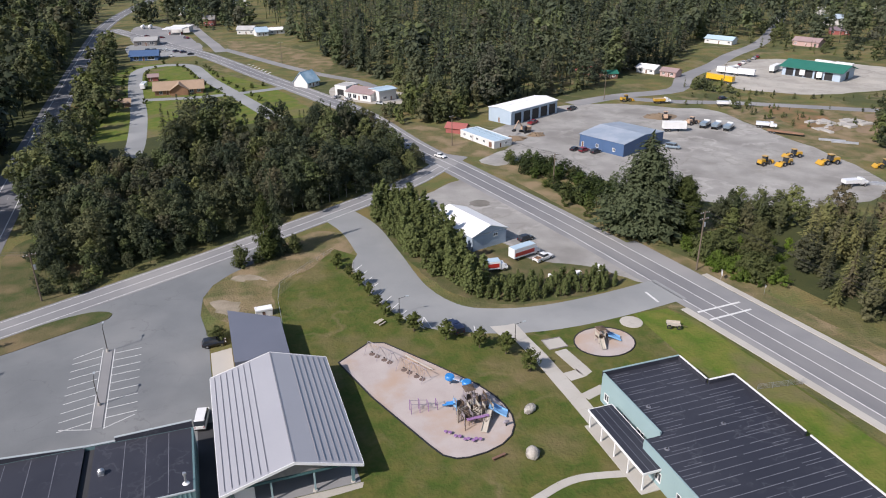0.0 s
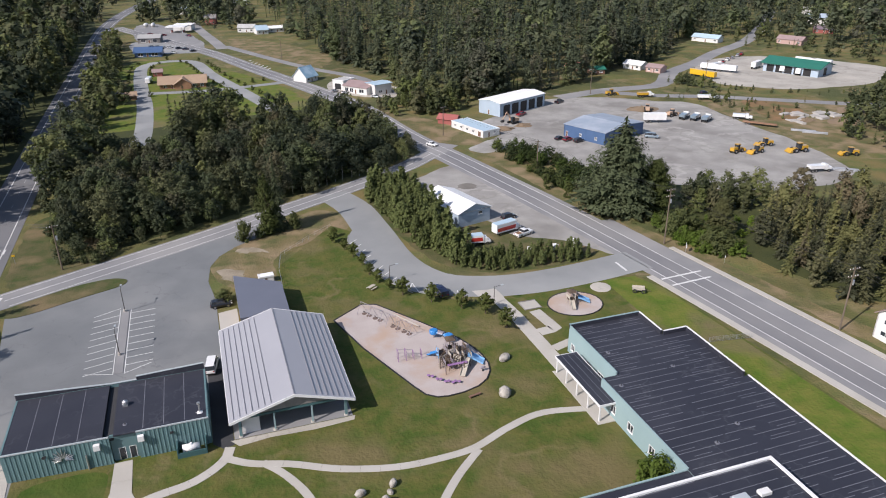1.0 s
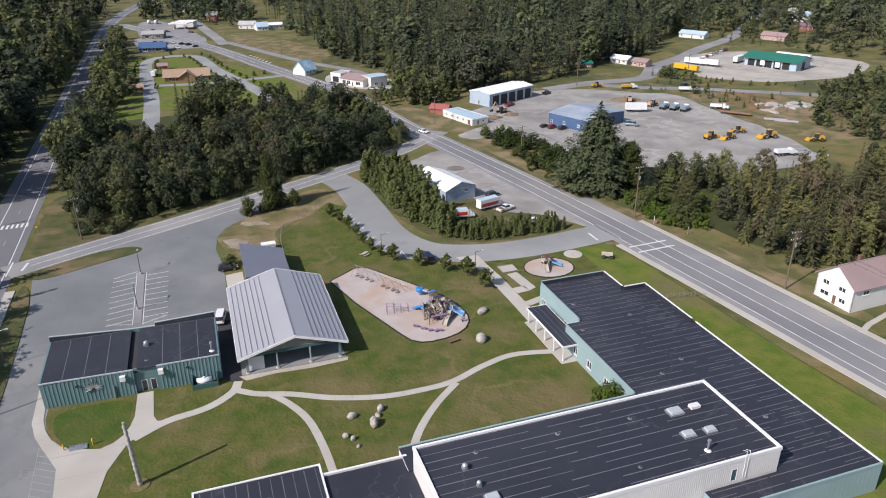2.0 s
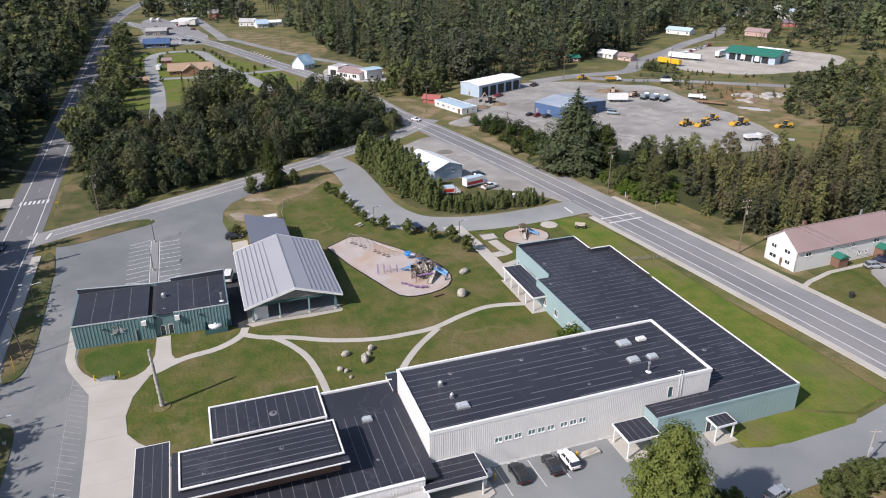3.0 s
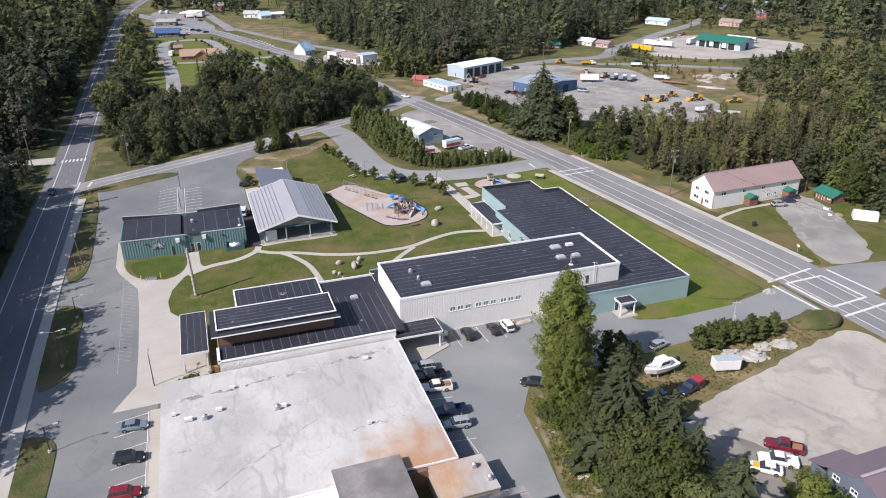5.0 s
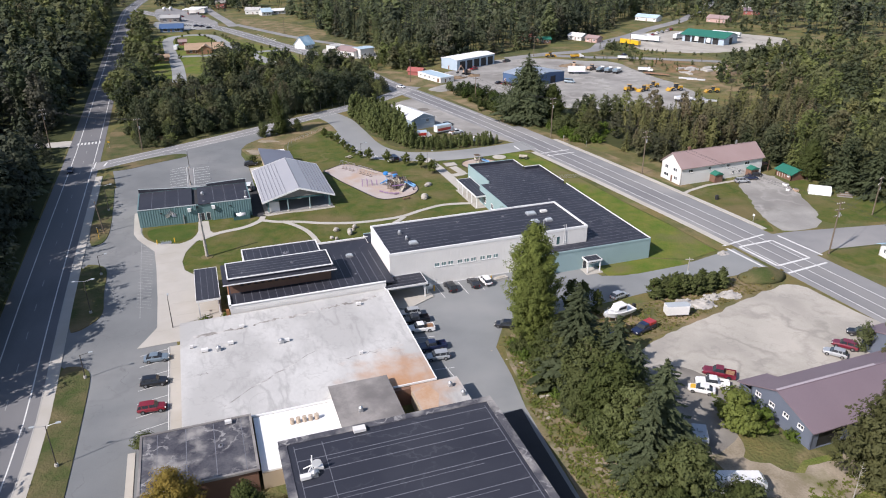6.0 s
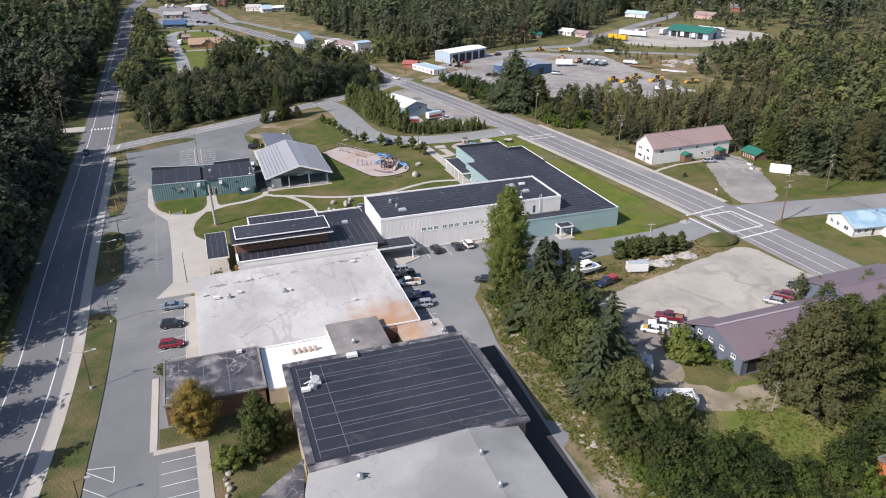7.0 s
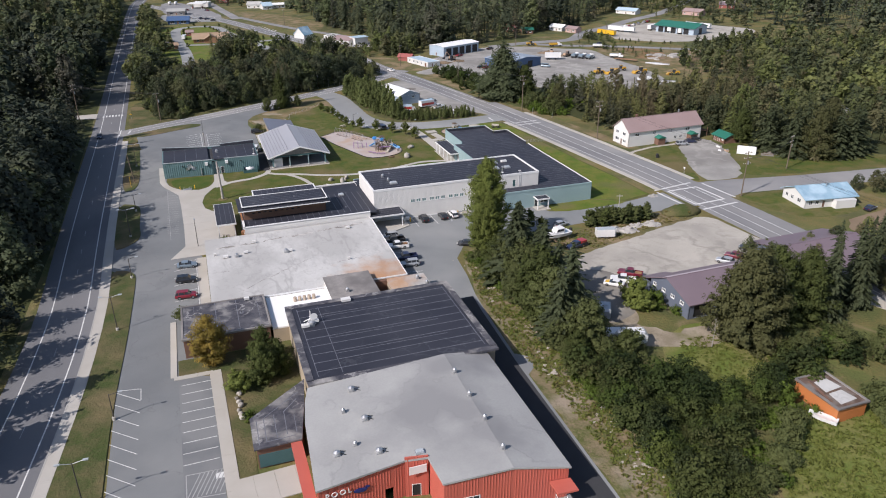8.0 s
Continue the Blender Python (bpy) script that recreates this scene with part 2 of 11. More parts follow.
def add_veins(m, scale, width, colour, weight, stretch=(1, 1, 1)):
    """Thin wandering stains or cracks, broken up by a broader noise."""
    n, l = m.node_tree.nodes, m.node_tree.links
    p = n["Principled BSDF"]
    geo, mp, t1, t2 = (n.new(k) for k in ("ShaderNodeNewGeometry", "ShaderNodeMapping", "ShaderNodeTexNoise", "ShaderNodeTexNoise"))
    sub, ab, rng, gate, mul, mx = (n.new(k) for k in ("ShaderNodeMath", "ShaderNodeMath", "ShaderNodeMapRange", "ShaderNodeMapRange", "ShaderNodeMath", "ShaderNodeMix"))
    mp.inputs["Scale"].default_value = stretch
    l.new(geo.outputs["Position"], mp.inputs["Vector"])
    for t, sc, de in ((t1, scale, 6), (t2, scale * 0.7, 4)):
        t.inputs["Scale"].default_value, t.inputs["Detail"].default_value = sc, de
        l.new(mp.outputs[0], t.inputs["Vector"])
    t2.inputs["Lacunarity"].default_value = 2.7
    sub.operation, ab.operation, mul.operation = "SUBTRACT", "ABSOLUTE", "MULTIPLY"
    sub.inputs[1].default_value = 0.5
    l.new(t1.outputs["Fac"], sub.inputs[0])
    l.new(sub.outputs[0], ab.inputs[0])
    l.new(ab.outputs[0], rng.inputs["Value"])
    rng.inputs["From Max"].default_value, rng.inputs["To Min"].default_value, rng.inputs["To Max"].default_value = width, weight, 0.0
    l.new(t2.outputs["Fac"], gate.inputs["Value"])
    gate.inputs["From Min"].default_value, gate.inputs["From Max"].default_value = 0.45, 0.6
    l.new(rng.outputs[0], mul.inputs[0])
    l.new(gate.outputs[0], mul.inputs[1])
    mx.data_type = "RGBA"
    l.new(mul.outputs[0], mx.inputs["Factor"])
    l.new(p.inputs["Base Color"].links[0].from_socket, mx.inputs["A"])
    mx.inputs["B"].default_value = (*colour, 1)
    l.new(mx.outputs["Result"], p.inputs["Base Color"])


add_veins(MATS["white_roofing"], 0.16, 0.06, (0.27, 0.265, 0.255), 0.5, (1.8, 0.6, 1))
add_veins(MATS["white_roofing"], 0.5, 0.05, (0.30, 0.29, 0.28), 0.35)
add_veins(MATS["stained_roof"], 0.3, 0.03, (0.40, 0.39, 0.38), 0.7)
add_veins(MATS["asphalt"], 0.12, 0.008, (0.12, 0.12, 0.125), 0.6)
add_veins(MATS["asphalt"], 0.05, 0.03, (0.15, 0.155, 0.16), 0.5)
add_veins(MATS["gravel"], 0.06, 0.035, (0.24, 0.225, 0.20), 0.7)
add_veins(MATS["gravel"], 0.25, 0.03, (0.26, 0.245, 0.22), 0.5)
add_veins(MATS["yard_gravel"], 0.035, 0.02, (0.40, 0.385, 0.36), 0.7)
add_veins(MATS["yard_gravel"], 0.08, 0.03, (0.19, 0.18, 0.16), 0.5)
add_veins(MATS["meadow"], 0.05, 0.05, (0.21, 0.165, 0.09), 0.8)
add_veins(MATS["lawn"], 0.06, 0.03, (0.17, 0.135, 0.065), 0.6)
add_veins(MATS["pool_roofing"], 0.12, 0.02, (0.19, 0.19, 0.19), 0.3)
add_veins(MATS["membrane"], 0.2, 0.02, (0.075, 0.078, 0.09), 0.6)
add_rust(MATS["white_roofing"], (7.5, -4.0, 3.5), 9.0, (0.43, 0.22, 0.10))
# playground colours
mat("play_blue", (0.03, 0.22, 0.55), (0.025, 0.18, 0.47), 0.35, 1.0, 8.0, spec=0.5)
mat("play_sky", (0.22, 0.45, 0.72), (0.18, 0.38, 0.64), 0.35, 1.0, 8.0, spec=0.5)
mat("play_purple", (0.30, 0.17, 0.34), (0.25, 0.14, 0.28), 0.4)
mat("play_steel", (0.36, 0.33, 0.36), (0.28, 0.25, 0.28), 0.45, metal=0.3)
mat("play_tan", (0.48, 0.44, 0.37), (0.40, 0.36, 0.30), 0.6)
mat("play_brown", (0.12, 0.085, 0.06), (0.09, 0.065, 0.045), 0.6)
# foliage: every leaf spray differs a little, and every tree too
LEAF = dict(rough=0.7, scale=0.35, fine=3.0, spec=0.16, island=0.13, each=0.16, thin=0.36)
mat("alder_leaf", (0.088, 0.106, 0.032), (0.060, 0.078, 0.024), **LEAF)
mat("oldalder_leaf", (0.112, 0.114, 0.048), (0.076, 0.082, 0.034), **LEAF)
mat("poplar_leaf", (0.158, 0.186, 0.046), (0.112, 0.138, 0.036), **LEAF)
mat("spruce_needle", (0.092, 0.110, 0.056), (0.064, 0.080, 0.042), **LEAF)
mat("willow_leaf", (0.120, 0.136, 0.050), (0.084, 0.102, 0.038), **LEAF)
mat("autumn_leaf", (0.30, 0.20, 0.045), (0.16, 0.145, 0.036), **LEAF)
mat("slim_leaf", (0.150, 0.176, 0.062), (0.110, 0.134, 0.048), **LEAF)
mat("sapling_leaf", (0.125, 0.145, 0.040), (0.088, 0.108, 0.030), **LEAF)
mat("bush_leaf", (0.11, 0.155, 0.028), (0.076, 0.115, 0.022), **LEAF)
mat("wild_grass", (0.18, 0.16, 0.06), (0.11, 0.12, 0.035), **LEAF)
# glass of house and car windows: dark, glossy, really clear glass over a dim room is seen the same from the air
glass = mat("window_glass", (0.03, 0.037, 0.045), (0.045, 0.05, 0.06), 0.06, 0.5, 4.0, spec=0.6)
MATS["lamp_lens"] = mat("lamp_lens", (0.7, 0.7, 0.66), None, 0.2, spec=0.5)
MATS["tail_lens"] = mat("tail_lens", (0.35, 0.02, 0.02), None, 0.25, spec=0.5)


# ---- mesh building ----
class Shape:
    """Gathers corners and faces of one mesh."""

    def __init__(self):
        self.v, self.f = [], []

    def add(self, verts, faces):
        o = len(self.v)
        self.v.extend(tuple(p) for p in verts)
        self.f.extend(tuple(i + o for i in q) for q in faces)
        return self

    def box(self, x0, x1, y0, y1, z0, z1):
        return self.prism([(x0, y0), (x1, y0), (x1, y1), (x0, y1)], z0, z1)

    def prism(self, poly, z0, z1, grow=0.0):
        """A slab over an outline; the top shrinks by grow towards the middle, which gives a soft edge."""
        n = len(poly)
        area = sum(poly[i][0] * poly[(i + 1) % n][1] - poly[(i + 1) % n][0] * poly[i][1] for i in range(n))
        if area < 0:
            poly = poly[::-1]
        cx, cy = sum(p[0] for p in poly) / n, sum(p[1] for p in poly) / n
        top = [(p[0] + (cx - p[0]) * grow, p[1] + (cy - p[1]) * grow) for p in poly]
        zs = z1 if isinstance(z1, (list, tuple)) else [z1] * n
        verts = [(*p, z0) for p in poly] + [(*p, z) for p, z in zip(top, zs)]
        faces = [tuple(range(n - 1, -1, -1)), tuple(range(n, 2 * n))] + [(i, (i + 1) % n, n + (i + 1) % n, n + i) for i in range(n)]
        return self.add(verts, faces)

    def tube(self, a, b, r0, r1=None, n=8):
        a, b, r1 = Vector(a), Vector(b), r0 if r1 is None else r1
        d = (b - a).normalized()
        u = d.orthogonal().normalized()
        w = d.cross(u)
        ring = [u * math.cos(k * math.tau / n) + w * math.sin(k * math.tau / n) for k in range(n)]
        return self.add([a + q * r0 for q in ring] + [b + q * r1 for q in ring],
                        [tuple(range(n - 1, -1, -1)), tuple(range(n, 2 * n))] + [(k, (k + 1) % n, n + (k + 1) % n, n + k) for k in range(n)])

    def loft(self, rings):
        n = len(rings[0])
        verts = [p for r in rings for p in r]
        faces = [tuple(range(n - 1, -1, -1)), tuple(range(n * (len(rings) - 1), n * len(rings)))]
        for k in range(len(rings) - 1):
            faces += [(k * n + i, k * n + (i + 1) % n, (k + 1) * n + (i + 1) % n, (k + 1) * n + i) for i in range(n)]
        return self.add(verts, faces)

    def ribbon(self, pts, width, z0, z1):
        """A slab along a line; width may differ from point to point."""
        n = len(pts)
        ws = width if isinstance(width, (list, tuple)) else [width] * n
        left, right = [], []
        for i, p in enumerate(pts):
            a, b = Vector(pts[max(i - 1, 0)][:2]), Vector(pts[min(i + 1, n - 1)][:2])
            d = (b - a).normalized()
            s = Vector((-d.y, d.x)) * ws[i] / 2
            left.append((p[0] + s.x, p[1] + s.y))
            right.append((p[0] - s.x, p[1] - s.y))
        v = []
        for a, b in zip(left, right):
            v += [(*a, z1), (*b, z1), (*b, z0), (*a, z0)]
        f = [(0, 3, 2, 1), (4 * n - 4, 4 * n - 3, 4 * n - 2, 4 * n - 1)]
        for i in range(n - 1):
            o = 4 * i
            f += [(o, o + 1, o + 5, o + 4), (o + 1, o + 2, o + 6, o + 5), (o + 3, o, o + 4, o + 7), (o + 2, o + 3, o + 7, o + 6)]
        return self.add(v, f)

    def ball(self, c, r, rough=0.0, seed=0, n=8, m=6, squash=(1, 1, 1)):
        rnd = random.Random(seed)
        rings = []
        for j in range(1, m):
            th = math.pi * j / m
            rings.append([(c[0] + squash[0] * r * math.sin(th) * math.cos(k * math.tau / n) * (1 + rnd.uniform(-rough, rough)),
                           c[1] + squash[1] * r * math.sin(th) * math.sin(k * math.tau / n) * (1 + rnd.uniform(-rough, rough)),
                           c[2] - squash[2] * r * math.cos(th) * (1 + rnd.uniform(-rough, rough))) for k in range(n)])
        return self.loft(rings)

    def mesh(self, name, material, smooth=False):
        me = bpy.data.meshes.new(name)
        me.from_pydata(self.v, [], self.f)
        me.materials.append(material)
        if smooth:
            me.polygons.foreach_set("use_smooth", [True] * len(me.polygons))
        me.update()
        return me


def M(name):
    return MATS[name] if isinstance(name, str) else name


def part(name, shape, material, parent=None, label="", at=None, smooth=False):
    """Links a shape, or a mesh that is shared, as one object under a thing or a part."""
    ob = new(name, shape.mesh(name, M(material), smooth) if isinstance(shape, Shape) else shape)
    if parent is not None:
        ob.parent = parent
    if at is not None:
        ob.matrix_local = at
    return tagged(ob, label)


def thing(name, label, category, m=None, group="", kind=""):
    ob = tagged(new(name), label, category, group, kind)
    if m is not None:
        ob.matrix_world = m
    return ob


def setting(name, shape, material, label="", category=""):
    return tagged(part(name, shape, material), label, category, kind="structure")


def curve_pts(pts, step=4.0):
    """Points of a smooth line through pts."""
    P = [Vector(p) for p in pts]
    P = [P[0] * 2 - P[1]] + P + [P[-1] * 2 - P[-2]]
    out = []
    for i in range(1, len(P) - 2):
        a, b, c, d = P[i - 1:i + 3]
        k = max(1, int((c - b).length / step))
        for j in range(k):
            t = j / k
            out.append(0.5 * (2 * b + (c - a) * t + (2 * a - 5 * b + 4 * c - d) * t * t + (3 * b - a - 3 * c + d) * t ** 3))
    return [(p.x, p.y) for p in out] + [tuple(pts[-1])]


def offset(pts, d):
    """The line shifted by d to its left."""
    out = []
    for i, p in enumerate(pts):
        a, b = Vector(pts[max(i - 1, 0)]), Vector(pts[min(i + 1, len(pts) - 1)])
        t = (b - a).normalized()
        out.append((p[0] - t.y * d, p[1] + t.x * d))
    return out


def stretch_of(pts, a, b):
    """The piece of a line between the lengths a and b from its start."""
    out, run = [], 0.0
    for p, q in zip(pts, pts[1:]):
        p, q = Vector(p), Vector(q)
        l = (q - p).length
        if l and run + l > a and run < b:
            s, e = max(0, (a - run) / l), min(1, (b - run) / l)
            if not out:
                out.append(tuple(p.lerp(q, s)))
            out.append(tuple(p.lerp(q, e)))
        run += l
    return out


def run_length(pts):
    return sum((Vector(q) - Vector(p)).length for p, q in zip(pts, pts[1:]))


def inside(x, y, poly):
    hit, n = False, len(poly)
    for i in range(n):
        (x0, y0), (x1, y1) = poly[i], poly[i - 1]
        if (y0 > y) != (y1 > y) and x < (x1 - x0) * (y - y0) / (y1 - y0) + x0:
            hit = not hit
    return hit


def rounded(poly, n=2):
    """The outline with its corners cut off n times."""
    for _ in range(n):
        poly = [(a[0] * (1 - f) + b[0] * f, a[1] * (1 - f) + b[1] * f) for a, b in zip(poly, poly[1:] + poly[:1]) for f in (0.22, 0.78)]
    return poly


def frayed(poly, step=2.5, rough=0.5, seed=1):
    """A rounded outline that wanders a little, as worn ground does."""
    rnd, out = random.Random(seed), []
    poly = rounded(poly)
    for a, b in zip(poly, poly[1:] + poly[:1]):
        l = math.hypot(b[0] - a[0], b[1] - a[1])
        m = max(1, int(l / step))
        for k in range(m):
            f = k / m
            out.append((a[0] + (b[0] - a[0]) * f + rnd.uniform(-rough, rough), a[1] + (b[1] - a[1]) * f + rnd.uniform(-rough, rough)))
    return out


# ---- ground, roads, pavements ----
ground = Shape()
N = 40
for j in range(N + 1):
    for i in range(N + 1):
        ground.v.append((-2600 + i * 130, -2200 + j * 130, 0.0))
ground.f = [(j * (N + 1) + i, j * (N + 1) + i + 1, (j + 1) * (N + 1) + i + 1, (j + 1) * (N + 1) + i) for j in range(N) for i in range(N)]
setting("ground", ground, "meadow", "rough meadow ground, green and straw coloured", "ground")

HW1 = curve_pts([(-80, -260), (-64.5, -100), (-59.4, -46), (-57.7, -30), (-56.3, -12), (-55.5, 10), (-56.0, 32), (-56.5, 55), (-57.0, 95), (-57.3, 130), (-58, 190), (-62, 385), (-65.5, 600), (-64, 690), (-54, 790), (-36, 900), (0, 1080)], 8)
HW2 = curve_pts([(113, -300), (112.2, -60), (109.3, 22), (104.4, 70), (98.6, 114), (91.2, 163), (84.4, 199), (79.2, 225), (72.5, 256), (65.5, 312), (53, 356), (33, 418), (10, 492), (-24, 575), (-58, 655)], 6)
ROAD2 = curve_pts([(-54, 152.6), (-33.6, 163.2), (-7, 177.0), (12, 187.8), (36, 201.6), (58, 215.6), (70, 225.5), (84, 239)], 5)
DRIVE = curve_pts([(32, 199), (36, 185), (37, 167), (38, 145), (43.5, 132), (53, 126.6), (64, 124.6), (78, 125), (94, 127)], 3)


def road(name, pts, width, material, z, label):
    s = Shape().ribbon(pts, width, -0.3, z)
    return setting(name, s, material, label, "road")


def line_on(parent, pts, d, width, z, material="road_paint", dash=0, gap=0):
    pts = offset(pts, d)
    s = Shape()
    if dash:
        a, total = 0.0, run_length(pts)
        while a < total:
            piece = stretch_of(pts, a, a + dash)
            if len(piece) > 1:
                s.ribbon(piece, width, z, z + 0.008)
            a += dash + gap
    else:
        s.ribbon(pts, width, z, z + 0.008)
    return part("lane_marking", s, material, parent)


hw1 = road("highway_west", offset(HW1, 0.5), 11.6, "highway_asphalt", 0.05, "two-lane asphalt highway with white edge lines")
line_on(hw1, HW1, 3.45, 0.22, 0.05)
line_on(hw1, HW1, -3.35, 0.22, 0.05)
line_on(hw1, HW1, 0.05, 0.14, 0.05, "worn_paint", 3, 9)
hw2 = road("highway_east", offset(HW2, -1.4)[:75], 14.4, "old_asphalt", 0.055, "pale worn asphalt highway with white lane lines")
road("highway_east", HW2[68:], 11.6, "old_asphalt", 0.050, "pale worn asphalt highway with white lane lines")
line_on(hw2, HW2, 3.75, 0.2, 0.056)
line_on(hw2, HW2, 0.0, 0.18, 0.058)
line_on(hw2, HW2, -3.9, 0.2, 0.056)
road("highway_lanes", HW2, 7.3, "lane_asphalt", 0.0565, "darker worn driving lanes of the east highway")
road2 = road("side_road", ROAD2, 8.2, "old_asphalt", 0.06, "pale two-lane side road with white lines")
line_on(road2, ROAD2[1:-2], 0.0, 0.18, 0.06)
line_on(road2, ROAD2[1:-2], -3.3, 0.16, 0.06)
line_on(road2, ROAD2[1:-2], 3.3, 0.14, 0.06)
drive = road("school_drive", DRIVE, 10.2, "drive_asphalt", 0.064, "curving grey asphalt school drive")

setting("drive_bay", Shape().prism(rounded([(36, 176), (33.4, 171.5), (30.2, 166), (28.8, 160), (29.8, 152), (31.2, 142), (33.4, 135.6), (37.0, 128.8), (44, 125), (46, 132), (40, 150), (39, 172)]), -0.3, 0.056), "drive_asphalt", "widened edge of the drive with parking bays", "road")
setting("kerb", Shape().ribbon(curve_pts([(30.2, 166), (28.8, 160), (29.7, 152), (31.1, 142), (33.3, 135.6), (36.8, 128.9)], 2), 0.16, -0.2, 0.13), "kerb_concrete", "low kerb along the drive", "kerb")

# white marks of the crossing and the box at the east junction
def bar(parent, a, b, width, z=0.066, material="road_paint"):
    return part("road_mark", Shape().ribbon([a, b], width, z, z + 0.008), material, parent)


for a, b in (((93.0, 116.0), (104.4, 116.7)), ((93.5, 112.5), (104.5, 113.3)), ((87.9, 127.5), (87.9, 122.6))):
    bar(hw2, a, b, 0.55)
for a, b in (((104.0, 27.8), (114.4, 28.2)), ((114.4, 28.2), (115.4, 16.9)), ((115.4, 16.9), (105.0, 15.9)), ((105.0, 15.9), (104.0, 27.8)),
             ((100.4, 28.0), (101.6, 15.6)), ((118.0, 30.2), (119.4, 17.0)), ((100.6, 29.6), (115.0, 32.0)), ((104.4, 12.0), (117.2, 13.4))):
    bar(hw2, a, b, 0.6)
for k in range(7):
    bar(hw1, (-61.6 + k * 1.2, 183.0), (-61.6 + k * 1.2, 186.0), 0.62)
bar(hw1, (-50.6, 152.6), (-49.9, 157.0), 0.6, 0.075)
bar(hw1, (-53.6, 150.4), (-53.4, 158.6), 0.35, 0.075)

setting("car_park_west", Shape().prism([(-44.2, -120), (-28.4, -120), (-28.4, 60), (-5, 60), (-5, 140), (-6.2, 150), (-5.4, 158), (-3, 163.6), (1, 168), (7, 172.5), (14, 177), (9, 182), (-9, 172.6), (-48, 152), (-46.8, 141), (-45.2, 128)], -0.3, 0.03), "asphalt", "broad worn grey asphalt car park", "car park")
setting("car_park_apron", Shape().prism([(-52.0, 126), (-44.2, 128), (-44.2, 84.5), (-50.6, 82.0)], -0.3, 0.024), "asphalt", "strip of grey asphalt beside the highway", "car park")
setting("car_park_entry", Shape().prism([(-52.0, 83.5), (-44.0, 85), (-44.0, 68), (-52.0, 70.8)], -0.3, 0.028), "asphalt", "asphalt entry between two grass strips", "car park")
setting("car_park_entry", Shape().prism([(-52.0, 40.5), (-44.0, 47), (-44.0, 20), (-52.0, 30.8)], -0.3, 0.028), "asphalt", "asphalt entry between two grass strips", "car park")
setting("stall_surface", Shape().prism([(-34.4, -24.9), (-29.2, -24.9), (-28.4, -56.5), (-34.0, -55.8)], -0.3, 0.033), "stall_asphalt", "darker asphalt of the parking bays", "car park")
yard = setting("service_yard", Shape().prism([(10.5, -78), (23.2, -78), (24.2, -44), (26.4, -42), (26.6, -38.5), (24.6, -37), (25.6, -22), (26.4, -13), (28.0, -4), (29.0, 5.5), (33.5, 12.5), (52.0, 13.4), (68, 14.8), (94, 15.2), (102.5, 14), (102.0, 27.5), (88.1, 24.6), (68.5, 23.6), (63.6, 25.2), (61.8, 30.2), (46, 34), (10.5, 36)], -0.3, 0.034), "yard_asphalt", "grey asphalt service yard and lane behind the school", "yard")
# dark sheet laid where the hall and pool walls cast their shadow
setting("alley", Shape().prism([(17.0, -78), (22.7, -78), (23.8, -41), (25.0, -20), (25.6, -13.4), (17.0, -14.0)], -0.3, 0.040), "near_black_asphalt", "narrow asphalt alley beside the pool building, darkened for wall shade", "alley")
street = setting("side_street", Shape().prism([(117, 17.0), (124, 19.2), (150, 16), (215, 8), (215, 19), (152, 26.2), (124, 31), (117, 31.5)], -0.3, 0.045), "old_asphalt", "pale asphalt side street", "road")
setting("gravel_lot_house", Shape().prism(frayed([(120.5, 31), (133, 30.5), (141.6, 42), (147, 54.4), (151.4, 67), (150, 72), (144, 70), (138.6, 70.5), (134.4, 64), (131, 56), (127, 48.6), (123.4, 42)], 2, 0.5, 53), -0.3, 0.03), "yard_gravel", "pale gravel yard before the white house", "yard")
setting("gravel_lot_boats", Shape().prism(frayed([(47, -20), (47.5, -8), (56, -4), (63, -1), (78, 3), (99, 8.5), (103.5, 6), (105.8, -20), (108, -60), (100, -38), (62, -19), (55, -22)], 3, 0.4, 36), -0.3, 0.026), "gravel", "broad pale gravel lot with darker stains", "yard")
track = curve_pts([(58, -20), (52, -29), (50, -37), (56, -43), (66, -43), (76, -38)], 2)
setting("dirt_track", Shape().ribbon(track, [6.0 + 1.4 * math.sin(k * 1.3) + 0.8 * math.sin(k * 3.1) for k in range(len(track))], -0.3, 0.022), "dirt_track", "dusty dirt track behind the barn", "track")
setting("damp_patch", Shape().prism(frayed([(46.5, -34), (46, -20), (48, -12), (54, -9), (60, -14), (63, -20), (57, -26), (55, -32)], 2, 0.5, 87), -0.3, 0.031), "dark_gravel", "dark gravel under the trees", "ground")
setting("gravel_lot_island", Shape().prism(frayed([(56, 200), (63, 206), (73, 213), (84, 216), (91, 160), (93.2, 128.5), (88.4, 133.4), (84, 143), (77, 147.5), (70, 152), (70, 162), (58, 180)], 3, 0.35, 8), -0.3, 0.03), "yard_gravel", "grey gravel lot beside the highway", "yard")
setting("damp_patch", Shape().prism(frayed([(70.6, 191), (73, 188.6), (76.4, 189.6), (76.8, 193), (74, 195), (71, 194)], 1, 0.3, 88), -0.3, 0.035), "dark_gravel", "dark damp patch on the gravel lot", "ground")
setting("island_grass", Shape().prism(frayed([(40.6, 192), (41.4, 176), (43.4, 157), (45.2, 146.4), (50.6, 136), (60, 131), (80, 130.4), (88, 134), (84.4, 143), (77, 147.4), (69.8, 152), (69.6, 161), (57.4, 180), (56.4, 199), (62, 206.4), (48, 204)], 2, 0.4, 12), -0.3, 0.022), "verge", "rough grass under the thicket by the workshop", "grass")
